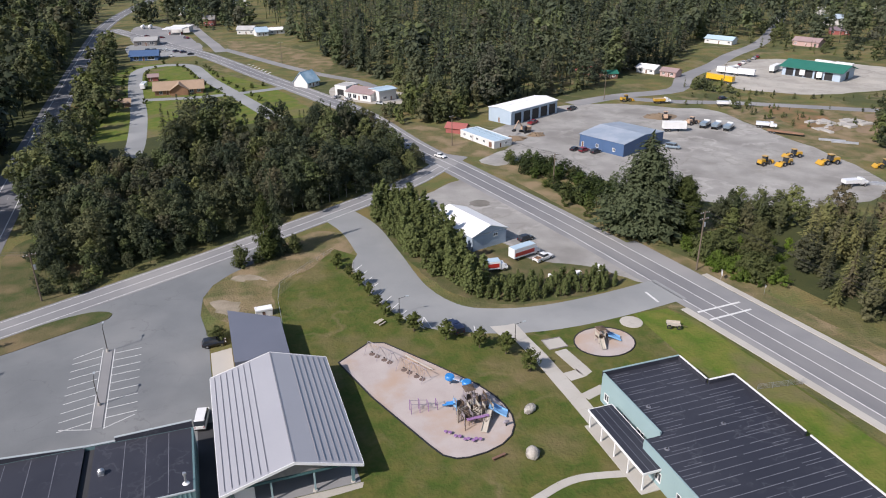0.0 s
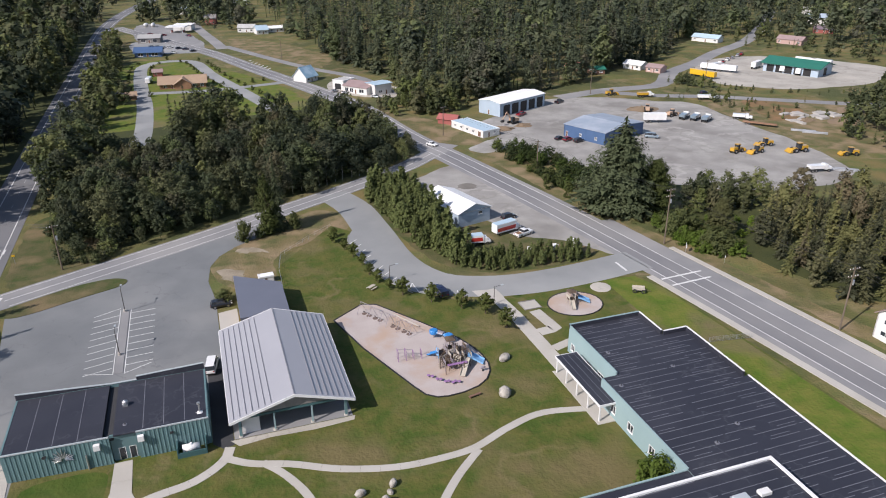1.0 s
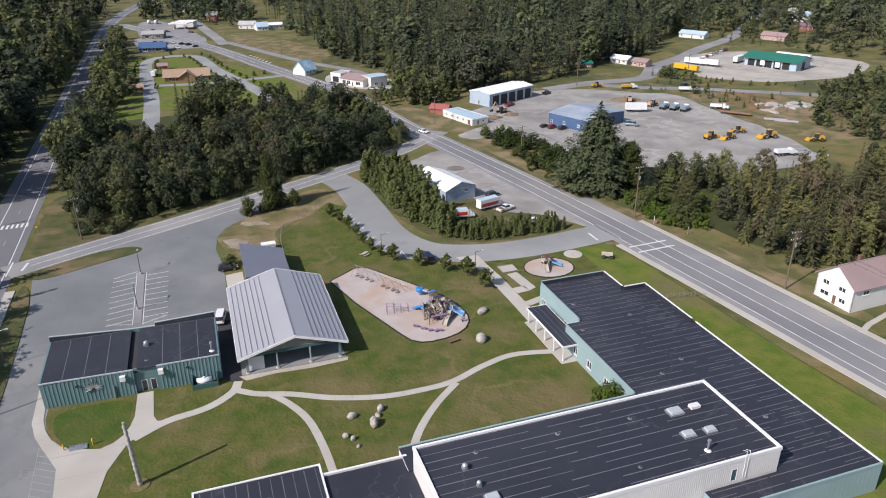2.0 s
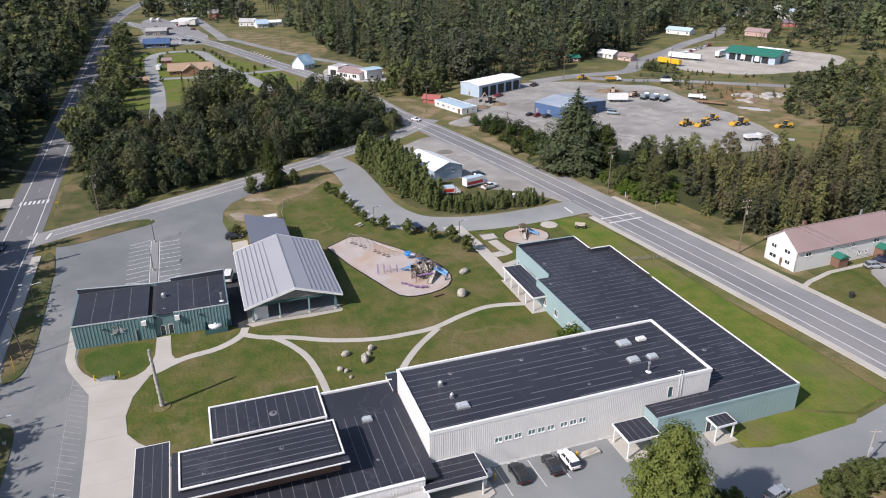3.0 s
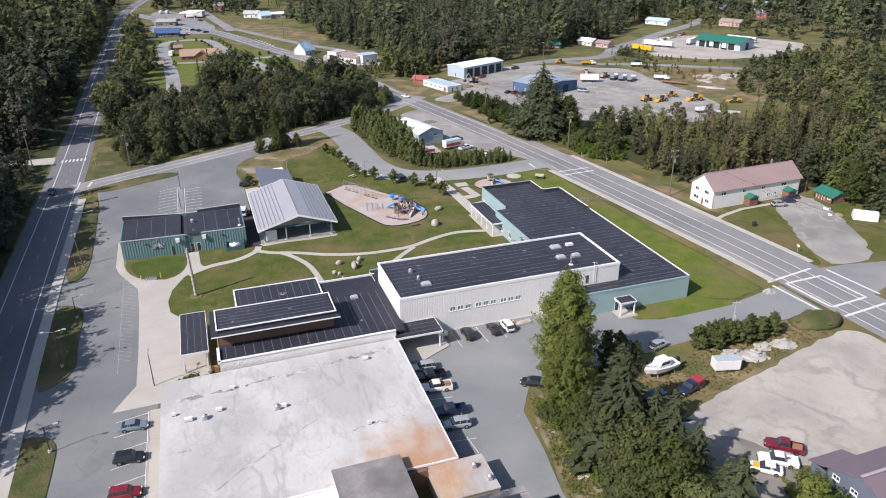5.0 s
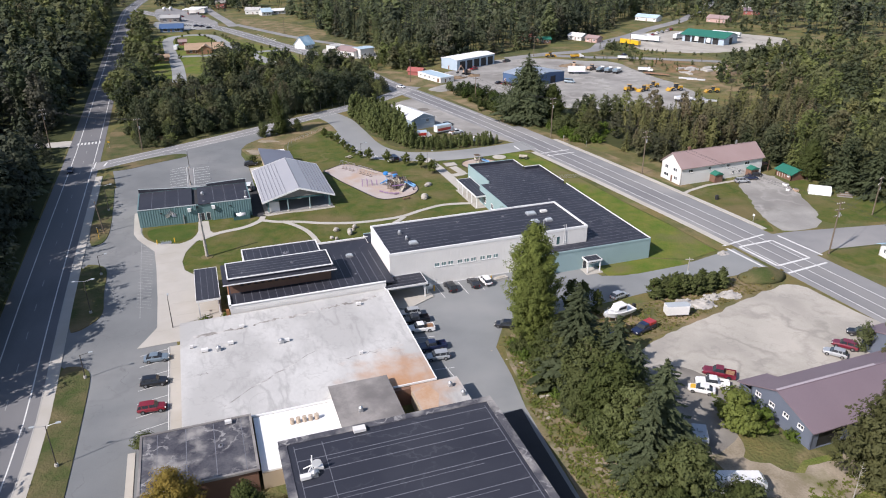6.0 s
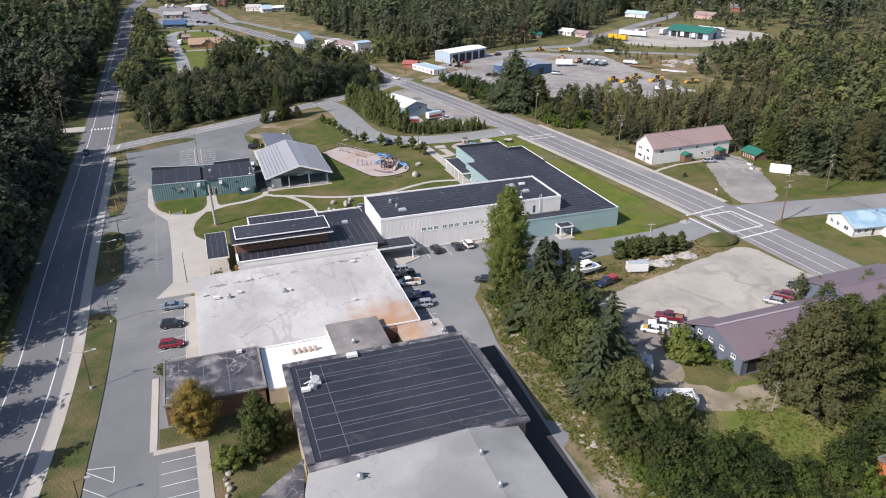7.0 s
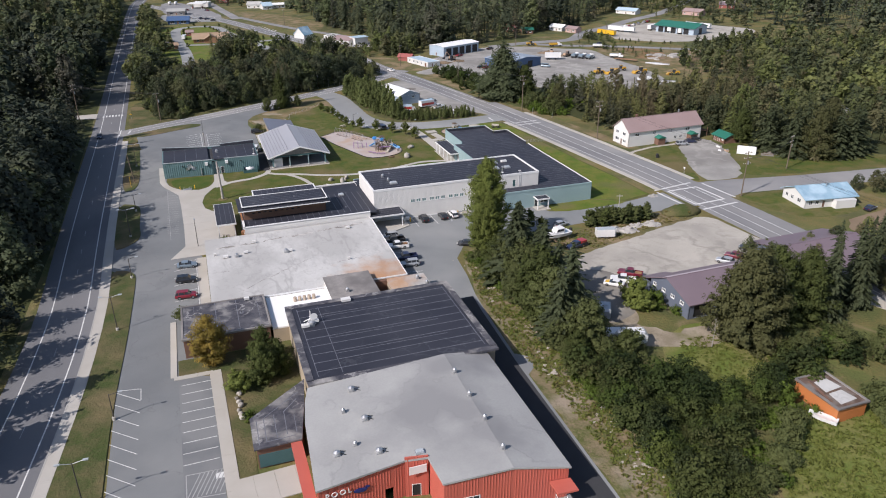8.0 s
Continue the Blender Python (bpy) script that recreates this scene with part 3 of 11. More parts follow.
setting("works_yard", Shape().prism(frayed([(88, 232), (106, 241), (109, 251), (100, 262), (112, 268), (150, 296), (171, 292), (183, 288), (198, 274), (214, 266), (210, 238), (210, 213), (208, 186), (200, 158), (165, 152), (132, 172), (112, 211), (104, 226), (92, 222)], 5, 0.9, 30), -0.3, 0.03), "yard_gravel", "wide grey gravel works yard", "yard")
setting("truck_yard", Shape().prism(frayed([(250, 298), (262, 284), (277, 272), (318, 268), (352, 280), (376, 304), (350, 345), (330, 360), (300, 362), (270, 345)], 5, 0.9, 21), -0.3, 0.03), "gravel", "pale gravel truck yard round a depot", "yard")
FAR_ROAD = curve_pts([(160, 296), (190, 303), (222, 305), (247, 331), (282, 354), (315, 379), (366, 412), (430, 470), (520, 560)], 8)
road("far_lane", FAR_ROAD, 9.0, "old_asphalt", 0.036, "pale narrow lane past the yards")
road("far_lane", curve_pts([(186, 300), (206, 284), (230, 272), (259, 252), (281, 237), (340, 205), (470, 150)], 8), 7.0, "old_asphalt", 0.042, "pale narrow lane past the yards")
road("frontage_lane", curve_pts([(88, 330), (82, 376), (64, 410), (48, 446), (20, 520)], 8), 6.0, "old_asphalt", 0.034, "pale frontage lane")
for pts, w in (([(-26, 276), (-25, 300), (-26, 345), (-28.8, 383), (-31, 430), (-30.4, 452), (-25, 465), (-16.5, 469), (-7, 467), (-0.6, 457), (3.4, 434), (7, 412), (16, 375), (26, 333), (30, 315)], 7.0), ([(-28, 374), (0, 371), (20, 374), (38, 378), (48, 384)], 5.6)):
    road("lodge_drive", curve_pts(pts, 5), w, "drive_asphalt", 0.05 if w > 6 else 0.056, "looping grey drive round the log lodge")
setting("forecourt", Shape().prism(frayed([(-40, 560), (-6, 500), (10, 520), (-2, 600), (-30, 680), (-45, 660)], 5, 0.8, 67), -0.3, 0.028), "old_asphalt", "pale forecourt of the filling station", "forecourt")
setting("store_car_park", Shape().prism(frayed([(-44, 560), (-38, 503), (-18, 499), (2, 497), (9, 499), (0, 520), (-16, 552), (-28, 566)], 4, 0.4, 66), -0.3, 0.030), "drive_asphalt", "car park before the far stores", "car park")
road("town_lane", curve_pts([(18, 508), (15, 540), (10.8, 575), (5, 630), (1, 690)], 8), 8.0, "old_asphalt", 0.032, "pale lane into the far town")
setting("store_yard", Shape().prism(frayed([(58, 356), (70, 330), (92, 322), (100, 336), (86, 362), (66, 376)], 4, 0.6, 65), -0.3, 0.026), "gravel", "gravel yard round the store", "yard")
setting("lodge_lawn", Shape().prism(rounded([(-46, 290), (-26, 244), (0, 270), (48, 300), (48, 318), (40, 372), (10, 440), (-8, 474), (-34, 476), (-50, 440)]), -0.3, 0.012), "bright_lawn", "mown green lawn round the lodge", "lawn")
setting("clearing", Shape().prism(frayed([(48, -50), (56, -40), (68, -38), (72, -54), (66, -60), (56, -62), (50, -58)], 2, 0.5, 75), -0.3, 0.016), "clearing", "bright tall grass in a clearing", "grass")
setting("clearing", Shape().prism(frayed([(40, -95), (48, -76), (58, -70), (72, -66), (90, -70), (98, -88), (80, -100)], 2, 0.5, 76), -0.3, 0.016), "clearing", "bright tall grass beside the orange shed", "grass")
setting("rusty_field", Shape().prism(frayed([(236, 264), (252, 256), (252, 236), (232, 224), (222, 224), (228, 244)], 4, 1.0, 70), -0.3, 0.024), "rust_soil", "rust-coloured bare soil beyond the yard", "ground")
setting("dirt_patch", Shape().prism(frayed([(134, -8), (150, -5), (190, 2), (190, -46), (150, -34), (130, -16)], 3, 0.6, 57), -0.3, 0.02), "brown_soil", "bare brown earth beside the blue-roofed house", "ground")
setting("dry_bank", Shape().prism(frayed([(72, 10.5), (92, 14.5), (102, 13.6), (101, 8.4), (88, 5.5), (66, -1), (52, -2), (50, 8), (58, 12.6)], 2, 0.35, 2), -0.3, 0.04), "dry_grass", "rough green and straw coloured grass bank", "ground")
setting("dry_verge", Shape().prism(frayed([(-3, 145), (8.5, 141), (9.2, 150), (10, 160.4), (25, 167.2), (30, 170), (35.5, 176), (35, 180), (30.5, 184.5), (25, 188), (14, 181), (2, 174), (-5, 164), (-5.6, 156)], 2.5, 0.5, 87), -0.3, 0.016), "dry_grass", "rough dry grass and bare soil behind the shed", "ground")
setting("dry_verge", Shape().prism(frayed([(106, 130), (112.5, 96), (117, 66), (123, 70), (116, 100), (110, 134), (95, 178), (92, 176)], 2.5, 0.5, 91), -0.3, 0.016), "dry_grass", "straw and rust coloured verge below the trees", "ground")
setting("dry_verge", Shape().prism(frayed([(23.4, -80), (33.5, -92), (33.5, -2), (38, 10), (31, 8), (28.2, -6), (26.5, -13), (24.6, -36), (24.2, -44)], 2.5, 0.5, 9), -0.3, 0.030), "weedy_soil", "weedy strip beside the alley", "ground")
setting("dry_verge", Shape().prism(frayed([(72, 250), (92, 232), (103, 243), (96, 262), (86, 285), (70, 312)], 2.5, 0.5, 65), -0.3, 0.012), "dry_grass", "dry grass beside the road junction", "ground")
setting("dry_verge", Shape().prism(frayed([(-51.6, 159.5), (-51.4, 206), (-44, 208), (-38, 190), (-24, 180), (-33, 168.6), (-42, 164)], 2.5, 0.5, 74), -0.3, 0.018), "verge", "green and rust coloured grass at the road corner", "ground")
setting("dry_verge", Shape().prism(frayed([(96.4, 172), (101, 174), (99, 200), (98, 229), (91, 222.5), (89, 228), (87.2, 232), (88.4, 222), (93.2, 198)], 2.5, 0.4, 92), -0.3, 0.016), "dry_grass", "straw coloured verge along the works yard", "ground")
setting("bare_soil", Shape().prism(frayed([(4.6, 167), (9.4, 163), (9.2, 161), (6, 163.6), (2, 163.2), (1, 166)], 1, 0.5, 93), -0.3, 0.026), "dirt_track", "pale bare soil in the dry grass", "ground")
setting("bare_soil", Shape().prism(frayed([(-3.4, 157), (1.5, 154), (2.6, 149.6), (-1, 148), (-3.8, 152)], 1, 0.7, 94), -0.3, 0.026), "dirt_track", "pale bare soil in the dry grass", "ground")
setting("dry_field", Shape().prism(frayed([(216, 268), (240, 266), (300, 236), (330, 180), (262, 172), (210, 176), (209, 230)], 5, 1.2, 82), -0.3, 0.012), "dry_grass", "rust and straw coloured field beyond the yard", "ground")
setting("dry_field", Shape().prism(frayed([(52, 440), (70, 408), (100, 400), (60, 520), (30, 560), (14, 545)], 5, 1.2, 65), -0.3, 0.012), "dry_grass", "straw-coloured field beyond the highway", "ground")
setting("house_lawn", Shape().prism(rounded([(117, 33), (119.6, 32.4), (124, 44), (130.4, 57), (137.4, 69.6), (128, 69.4), (118.6, 66), (113.5, 66), (115.5, 50)]), -0.3, 0.02), "lawn", "mown grass before the white house", "lawn")
setting("house_lawn", Shape().prism(rounded([(134, 32), (152, 28), (200, 22), (190, 42), (160, 60), (153, 66), (142, 46)]), -0.3, 0.02), "lawn", "mown grass beside the garden shed", "lawn")
setting("house_lawn", Shape().prism(rounded([(119.5, 16.5), (124, 18.6), (150, 15), (150, 4), (146, -4), (128, -4), (122, 4)]), -0.3, 0.02), "lawn", "mown grass round the blue-roofed house", "lawn")
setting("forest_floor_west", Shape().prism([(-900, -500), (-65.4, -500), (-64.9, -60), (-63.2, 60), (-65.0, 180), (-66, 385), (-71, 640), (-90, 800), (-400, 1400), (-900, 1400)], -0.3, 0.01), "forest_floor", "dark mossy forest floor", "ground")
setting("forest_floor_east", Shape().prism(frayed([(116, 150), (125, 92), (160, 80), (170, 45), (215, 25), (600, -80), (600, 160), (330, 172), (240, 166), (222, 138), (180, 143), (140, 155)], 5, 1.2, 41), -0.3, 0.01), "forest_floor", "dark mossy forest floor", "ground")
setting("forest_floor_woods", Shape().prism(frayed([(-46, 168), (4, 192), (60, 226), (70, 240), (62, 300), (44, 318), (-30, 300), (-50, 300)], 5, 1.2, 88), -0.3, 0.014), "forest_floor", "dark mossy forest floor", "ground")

# school lawns
setting("school_lawn", Shape().prism([(-36.6, 88), (-35.4, 81.4), (-31.5, 77.6), (-28, 70), (-28, 60), (-24, 56), (-24, 44), (14, 50), (56, 52), (79, 29.5), (88, 25.4), (97.6, 27.4), (96.8, 45), (94.8, 62), (93.0, 90), (91.4, 112), (88.5, 120.3), (81, 120.6), (58, 120.3), (48, 120.6), (39.5, 126), (33.4, 140), (31.6, 168), (27, 174), (9.6, 152), (9, 123), (-5, 122), (-5, 106), (-7, 98), (-36.6, 92)], -0.3, 0.036), "lawn", "mown school lawn, green with tan worn patches", "lawn")
setting("east_lawn", Shape().prism([(79.6, 30), (88, 26), (97, 28), (96.2, 45), (94.2, 62), (92.4, 90), (90.8, 112), (88, 119.6), (80, 120), (79.6, 96)], -0.3, 0.044), "bright_lawn", "bright green mown grass beside the highway", "lawn")
setting("front_lawn", Shape().prism(rounded([(-35.6, 89.8), (-34.8, 82.6), (-31.4, 79.2), (-27.4, 78.4), (-24.4, 80.2), (-23.2, 84.6), (-23.0, 89.8)]), -0.3, 0.044), "front_lawn", "deep green lawn before the teal hall", "lawn")
setting("school_lawn", Shape().prism([(64.2, 29.8), (78.6, 29.9), (88, 25.2), (86, 23.8), (72, 23.4), (65.2, 24.6)], -0.3, 0.05), "bright_lawn", "narrow uneven grass strip below a wall", "lawn")
for poly in ([(-49.9, 146), (-46.2, 139), (-44.9, 108), (-44.6, 90), (-45.8, 83.4), (-49.6, 82.4)], [(-49.4, 71.8), (-45.4, 70.2), (-43.4, 67), (-43.4, 54), (-42.6, 43.6), (-46.6, 38.6), (-49.1, 38.6)],
             [(-48.7, 25.6), (-45.2, 25.0), (-43.2, 22.2), (-43.0, 17.6), (-43.6, -7.2), (-44.6, -26), (-45.0, -40), (-44.8, -120), (-58.6, -120), (-55.2, -68), (-52.6, -47.5), (-51.2, -36), (-49.6, -22.6), (-49.0, -12), (-48.4, 8)]):
    grass = setting("grass_strip", Shape().prism(rounded(poly, 2), -0.3, 0.15), "verge", "raised grass strip with worn tan patches", "grass")
setting("grass_island", Shape().prism(rounded([(-49.6, 147), (-44.6, 145.6), (-33.3, 151.0), (-24.6, 154.4), (-23.6, 157.4), (-27.5, 159.4), (-35, 157.8), (-44, 153.2), (-49.4, 150)]), -0.3, 0.13), "verge", "rounded grass island in the car park", "grass")

# concrete walks, joints cut in as separate slabs
def slabs(name, pts, width, z, step, label):
    """A walk of cast slabs with narrow joints."""
    walk_ob = thing(name, label, "path", kind="structure")
    total, a = run_length(pts), 0.0
    while a < total - 0.2:
        piece = stretch_of(pts, a + 0.025, min(a + step, total))
        if len(piece) > 1:
            part("slab", Shape().ribbon(piece, width, -0.2, z), "concrete", walk_ob)
        a += step
    return walk_ob


SW1 = [p for p in HW1 if -130 < p[1] < 146]
slabs("sidewalk_west", offset(SW1, -6.35), 1.9, 0.17, 9.0, "pale concrete sidewalk beside the highway")
setting("kerb", Shape().ribbon(offset(SW1, -5.3), 0.18, -0.2, 0.19), "kerb_concrete", "concrete kerb along the highway", "kerb")
near2 = offset(stretch_of(HW2, 330, 420), 6.6)
slabs("sidewalk_east", near2, 1.7, 0.15, 6.0, "pale concrete sidewalk along the east highway")
far2 = offset(stretch_of(HW2, 334, 430), -9.5)
slabs("sidewalk_east", far2, 1.5, 0.15, 8.0, "pale concrete sidewalk along the far side")
plaza = thing("plaza", "pale concrete school forecourt plaza", "plaza", kind="structure")
BODY = [(-35.6, 27.8), (-32.1, 34.8), (-32.2, 47.6), (-32.7, 64.3), (-33.3, 74.2), (-34.6, 77.0), (-23.3, 77.0), (-24.6, 74.2), (-26.0, 71.0), (-26.9, 65.6), (-26.4, 60.5), (-24.6, 57.6), (-19.4, 52), (-19.4, 30), (-17.6, 28.4)]
WEST_ARM = [(-34.6, 77.02), (-36.2, 80.4), (-37.6, 83.6), (-38.6, 87.5), (-39.0, 103), (-37.2, 103), (-37.1, 92), (-36.9, 88), (-36.2, 84.8), (-35.0, 82.0), (-33.4, 79.8), (-31.6, 78.4), (-29.4, 77.6), (-27.5, 77.02)]
EAST_ARM = [(-27.4, 77.02), (-25.6, 77.8), (-24.2, 79.2), (-23.2, 81.4), (-22.6, 84), (-22.4, 90.6), (-19.8, 90.6), (-19.6, 83), (-19.0, 81.4), (-16.4, 81.0), (-20.0, 79.2), (-22.6, 77.6), (-23.3, 77.02)]
for outline in (BODY, WEST_ARM, EAST_ARM):
    low, high = min(p[1] for p in outline), max(p[1] for p in outline)
    rows = max(1, round((high - low) / 5.4))
    for k in range(rows):
        y0, y1 = low + (high - low) * k / rows, low + (high - low) * (k + 1) / rows - 0.04
        out, n = [], len(outline)
        for i in range(n):
            (xa, ya), (xb, yb) = outline[i], outline[(i + 1) % n]
            if y0 <= ya <= y1:
                out.append((xa, ya))
            cuts = sorted([(yc - ya) / (yb - ya) for yc in (y0, y1) if (ya - yc) * (yb - yc) < 0])
            out += [(xa + (xb - xa) * c, ya + (yb - ya) * c) for c in cuts]
        if len(out) > 2:
            part("slab", Shape().prism(out, -0.2, 0.10), "concrete", plaza)
slabs("garden_path", curve_pts([(-22.6, 77.8), (-17.5, 80.8), (-11, 82.4), (-6.6, 85.6), (-5.4, 88.6)], 1.0), 1.6, 0.095, 3.0, "curving pale concrete garden path")
slabs("garden_path", curve_pts([(-6.0, 86.0), (-2.5, 83.6), (3, 81.6), (10, 78.0), (18, 75.6), (25, 75.2), (31, 75.8), (38, 78.6), (45, 80.2), (54, 78.4)], 1.0), 1.4, 0.09, 3.0, "curving pale concrete garden path")
slabs("garden_path", curve_pts([(-1.0, 83.4), (2.0, 79.4), (4.6, 73.6), (5.8, 66), (6.2, 57.6)], 1.0), 1.3, 0.085, 3.0, "curving pale concrete garden path")
slabs("garden_path", curve_pts([(31.4, 75.2), (26, 70.4), (21.6, 65.2), (18.6, 60.0), (17.2, 55.6)], 1.0), 1.3, 0.085, 3.0, "curving pale concrete garden path")
slabs("school_walk", [(53.2, 124.6), (54.2, 112), (54.4, 100), (54.4, 74.6)], 3.0, 0.10, 3.0, "straight pale concrete walk to the school door")
slabs("school_walk", [(55.9, 104), (59.8, 104.4), (58.9, 112.4)], 2.6, 0.095, 3.0, "short pale concrete walk")
slabs("school_walk", [(55.9, 97.6), (60.6, 99.0)], 2.0, 0.09, 2.5, "short pale concrete walk")
setting("bus_bay", Shape().prism([(49.6, 125.2), (55.0, 124.2), (55.2, 120.0), (50.2, 120.6)], -0.2, 0.09), "concrete", "pale concrete landing at the drive", "pavement")
slabs("parking_walk", [(-28.6, 26.5), (-28.6, -6)], 2.0, 0.14, 4.0, "pale concrete walk before the parked cars")
slabs("parking_walk", [(-35.2, -3.6), (-35.2, -24.0)], 1.1, 0.14, 4.0, "narrow pale concrete walk")
slabs("parking_walk", [(-35.2, -24.4), (-28.6, -24.4)], 1.1, 0.138, 4.0, "narrow pale concrete walk")
slabs("parking_walk", [(-28.2, -24.0), (-27.3, -58)], 2.0, 0.14, 4.0, "pale concrete walk before empty stalls")
slabs("entry_walk", [(-27.4, -57), (-18, -56.5)], 6.0, 0.15, 3.0, "pale concrete entry of the pool")
setting("kerb", Shape().ribbon([(-29.65, 26.5), (-29.65, -3.2)], 0.16, -0.2, 0.17), "kerb_concrete", "concrete kerb before the parked cars", "kerb")
setting("planter_grass", Shape().prism([(-27.5, -4), (-27.5, 26), (-26.9, 26), (-26.9, -4)], -0.2, 0.12), "lawn", "narrow grass strip along the old school", "grass")
setting("planter_bed", Shape().prism([(-27.2, -26), (-34.4, -23.6), (-34.4, -18.6), (-17, -18.6), (-14.2, -20), (-14.2, -37.6), (-23.6, -45.6), (-23.8, -55), (-26.4, -56)], -0.2, 0.06), "verge", "planted bed with rocks and dry grass", "garden")

# stall lines
def stall_lines(parent_name, label, segs, width=0.12, z=0.036, material="road_paint"):
    th = thing(parent_name, label, "road marking", kind="structure")
    for a, b in segs:
        part("stall_line", Shape().ribbon([a, b], width, z, z + 0.008), material, th)


stall_lines("stall_lines", "white painted stall lines, worn", [((-29.9, 26 - k * 3.9), (-34.9, 24.9 - k * 3.9)) for k in range(8)] + [((-29.9, -3), (-29.9, 26.4))])
stall_lines("stall_lines", "white painted stall lines, worn", [((-28.9, -26.8 - k * 2.66), (-34.0, -26.9 - k * 2.66)) for k in range(9)] + [((-40.6, -28.9 - k * 3.55), (-44.7, -25.2 - k * 3.55)) for k in range(10)] + [((-40.6, -25.4), (-40.5, -28.9)), ((-40.6, -25.4), (-44.6, -24.8))])
stall_lines("stall_lines", "worn brown hatching on a parking bay", [((-33.6 + k * 0.62, -55.4), (-33.6 + k * 0.62 + 1.9, -50.6)) for k in range(8)] + [((-33.7, -50.5), (-28.3, -50.7)), ((-33.7, -50.5), (-33.7, -55.5)), ((-33.7, -55.5), (-28.5, -56.0))], 0.16, 0.046, "worn_paint")
stall_lines("stall_lines", "white painted stall lines round a narrow median", [((-24.6, 139.8 - k * 2.62), (-29.6, 138.6 - k * 2.62)) for k in range(9)] + [((-22.3, 140.2 - k * 2.62), (-17.5, 140.6 - k * 2.62)) for k in range(9)]
            + [((-24.5, 142.2), (-24.4, 116.6)), ((-22.4, 141.8), (-22.4, 116.2)), ((-29.6, 140.6), (-24.5, 143.0)), ((-22.4, 116.4), (-17.8, 118.6)), ((-24.4, 116.6), (-29.4, 118.2))], 0.14)
stall_lines("stall_lines", "faded white hatching beside the plaza", [((-36.4, 80 - k * 1.5), (-33.4, 78.2 - k * 1.5)) for k in range(24)] + [((-36.5, 80.5), (-35.5, 40))], 0.07, 0.036, "worn_paint")
stall_lines("stall_lines", "white slanting stall lines along the drive", [((29.3 + 0.33 * k + 0.035 * k * k, 160.2 - k * 3.55), (31.5 + 0.33 * k + 0.035 * k * k, 162.4 - k * 3.55)) for k in range(8)] + [((36.6, 130.6), (38.0, 133.4)), ((38.0, 133.4), (38.2, 128.4)), ((40.0, 129.0), (40.4, 124.6)), ((46.0, 124.0), (46.6, 126.6))], 0.2, 0.07)
stall_lines("stall_lines", "white painted stall lines in the service yard", [((26.2, 33.6), (26.4, 27.4)), ((31.6, 33.6), (31.8, 27.4)), ((35.7, 33.6), (35.9, 28.0)), ((14.2, 20.8), (19.2, 20.2)), ((14.2, 13.8), (19.2, 13.2)), ((14.0, 2.4), (19.2, 1.8)), ((17.8, 2.6), (18.2, -1.6))])
setting("median", Shape().prism([(-24.2, 142), (-22.7, 141.6), (-22.7, 116.6), (-24.2, 116.8)], -0.2, 0.10), "old_asphalt", "narrow raised median between stalls", "median")
for x, y in ((-32.0, 28.6), (-29.0, -52)):
    part("accessible_mark", Shape().box(x - 0.6, x + 0.6, y - 0.6, y + 0.6, 0.036, 0.045), "road_paint", bpy.data.objects["stall_lines"])

setting("forest_drive", Shape().prism(rounded([(-62, 181), (-62, 191), (-74, 190.4), (-90, 196), (-90, 189), (-76, 184.6)]), -0.3, 0.03), "concrete", "pale driveway into the forest", "road")
setting("dry_field", Shape().prism(frayed([(66, 412), (80, 392), (100, 372), (96, 330), (88, 318), (92, 300), (104, 296), (108, 340), (112, 392), (84, 450)], 5, 1.2, 15), -0.3, 0.014), "verge", "rough grass along the forest edge", "ground")

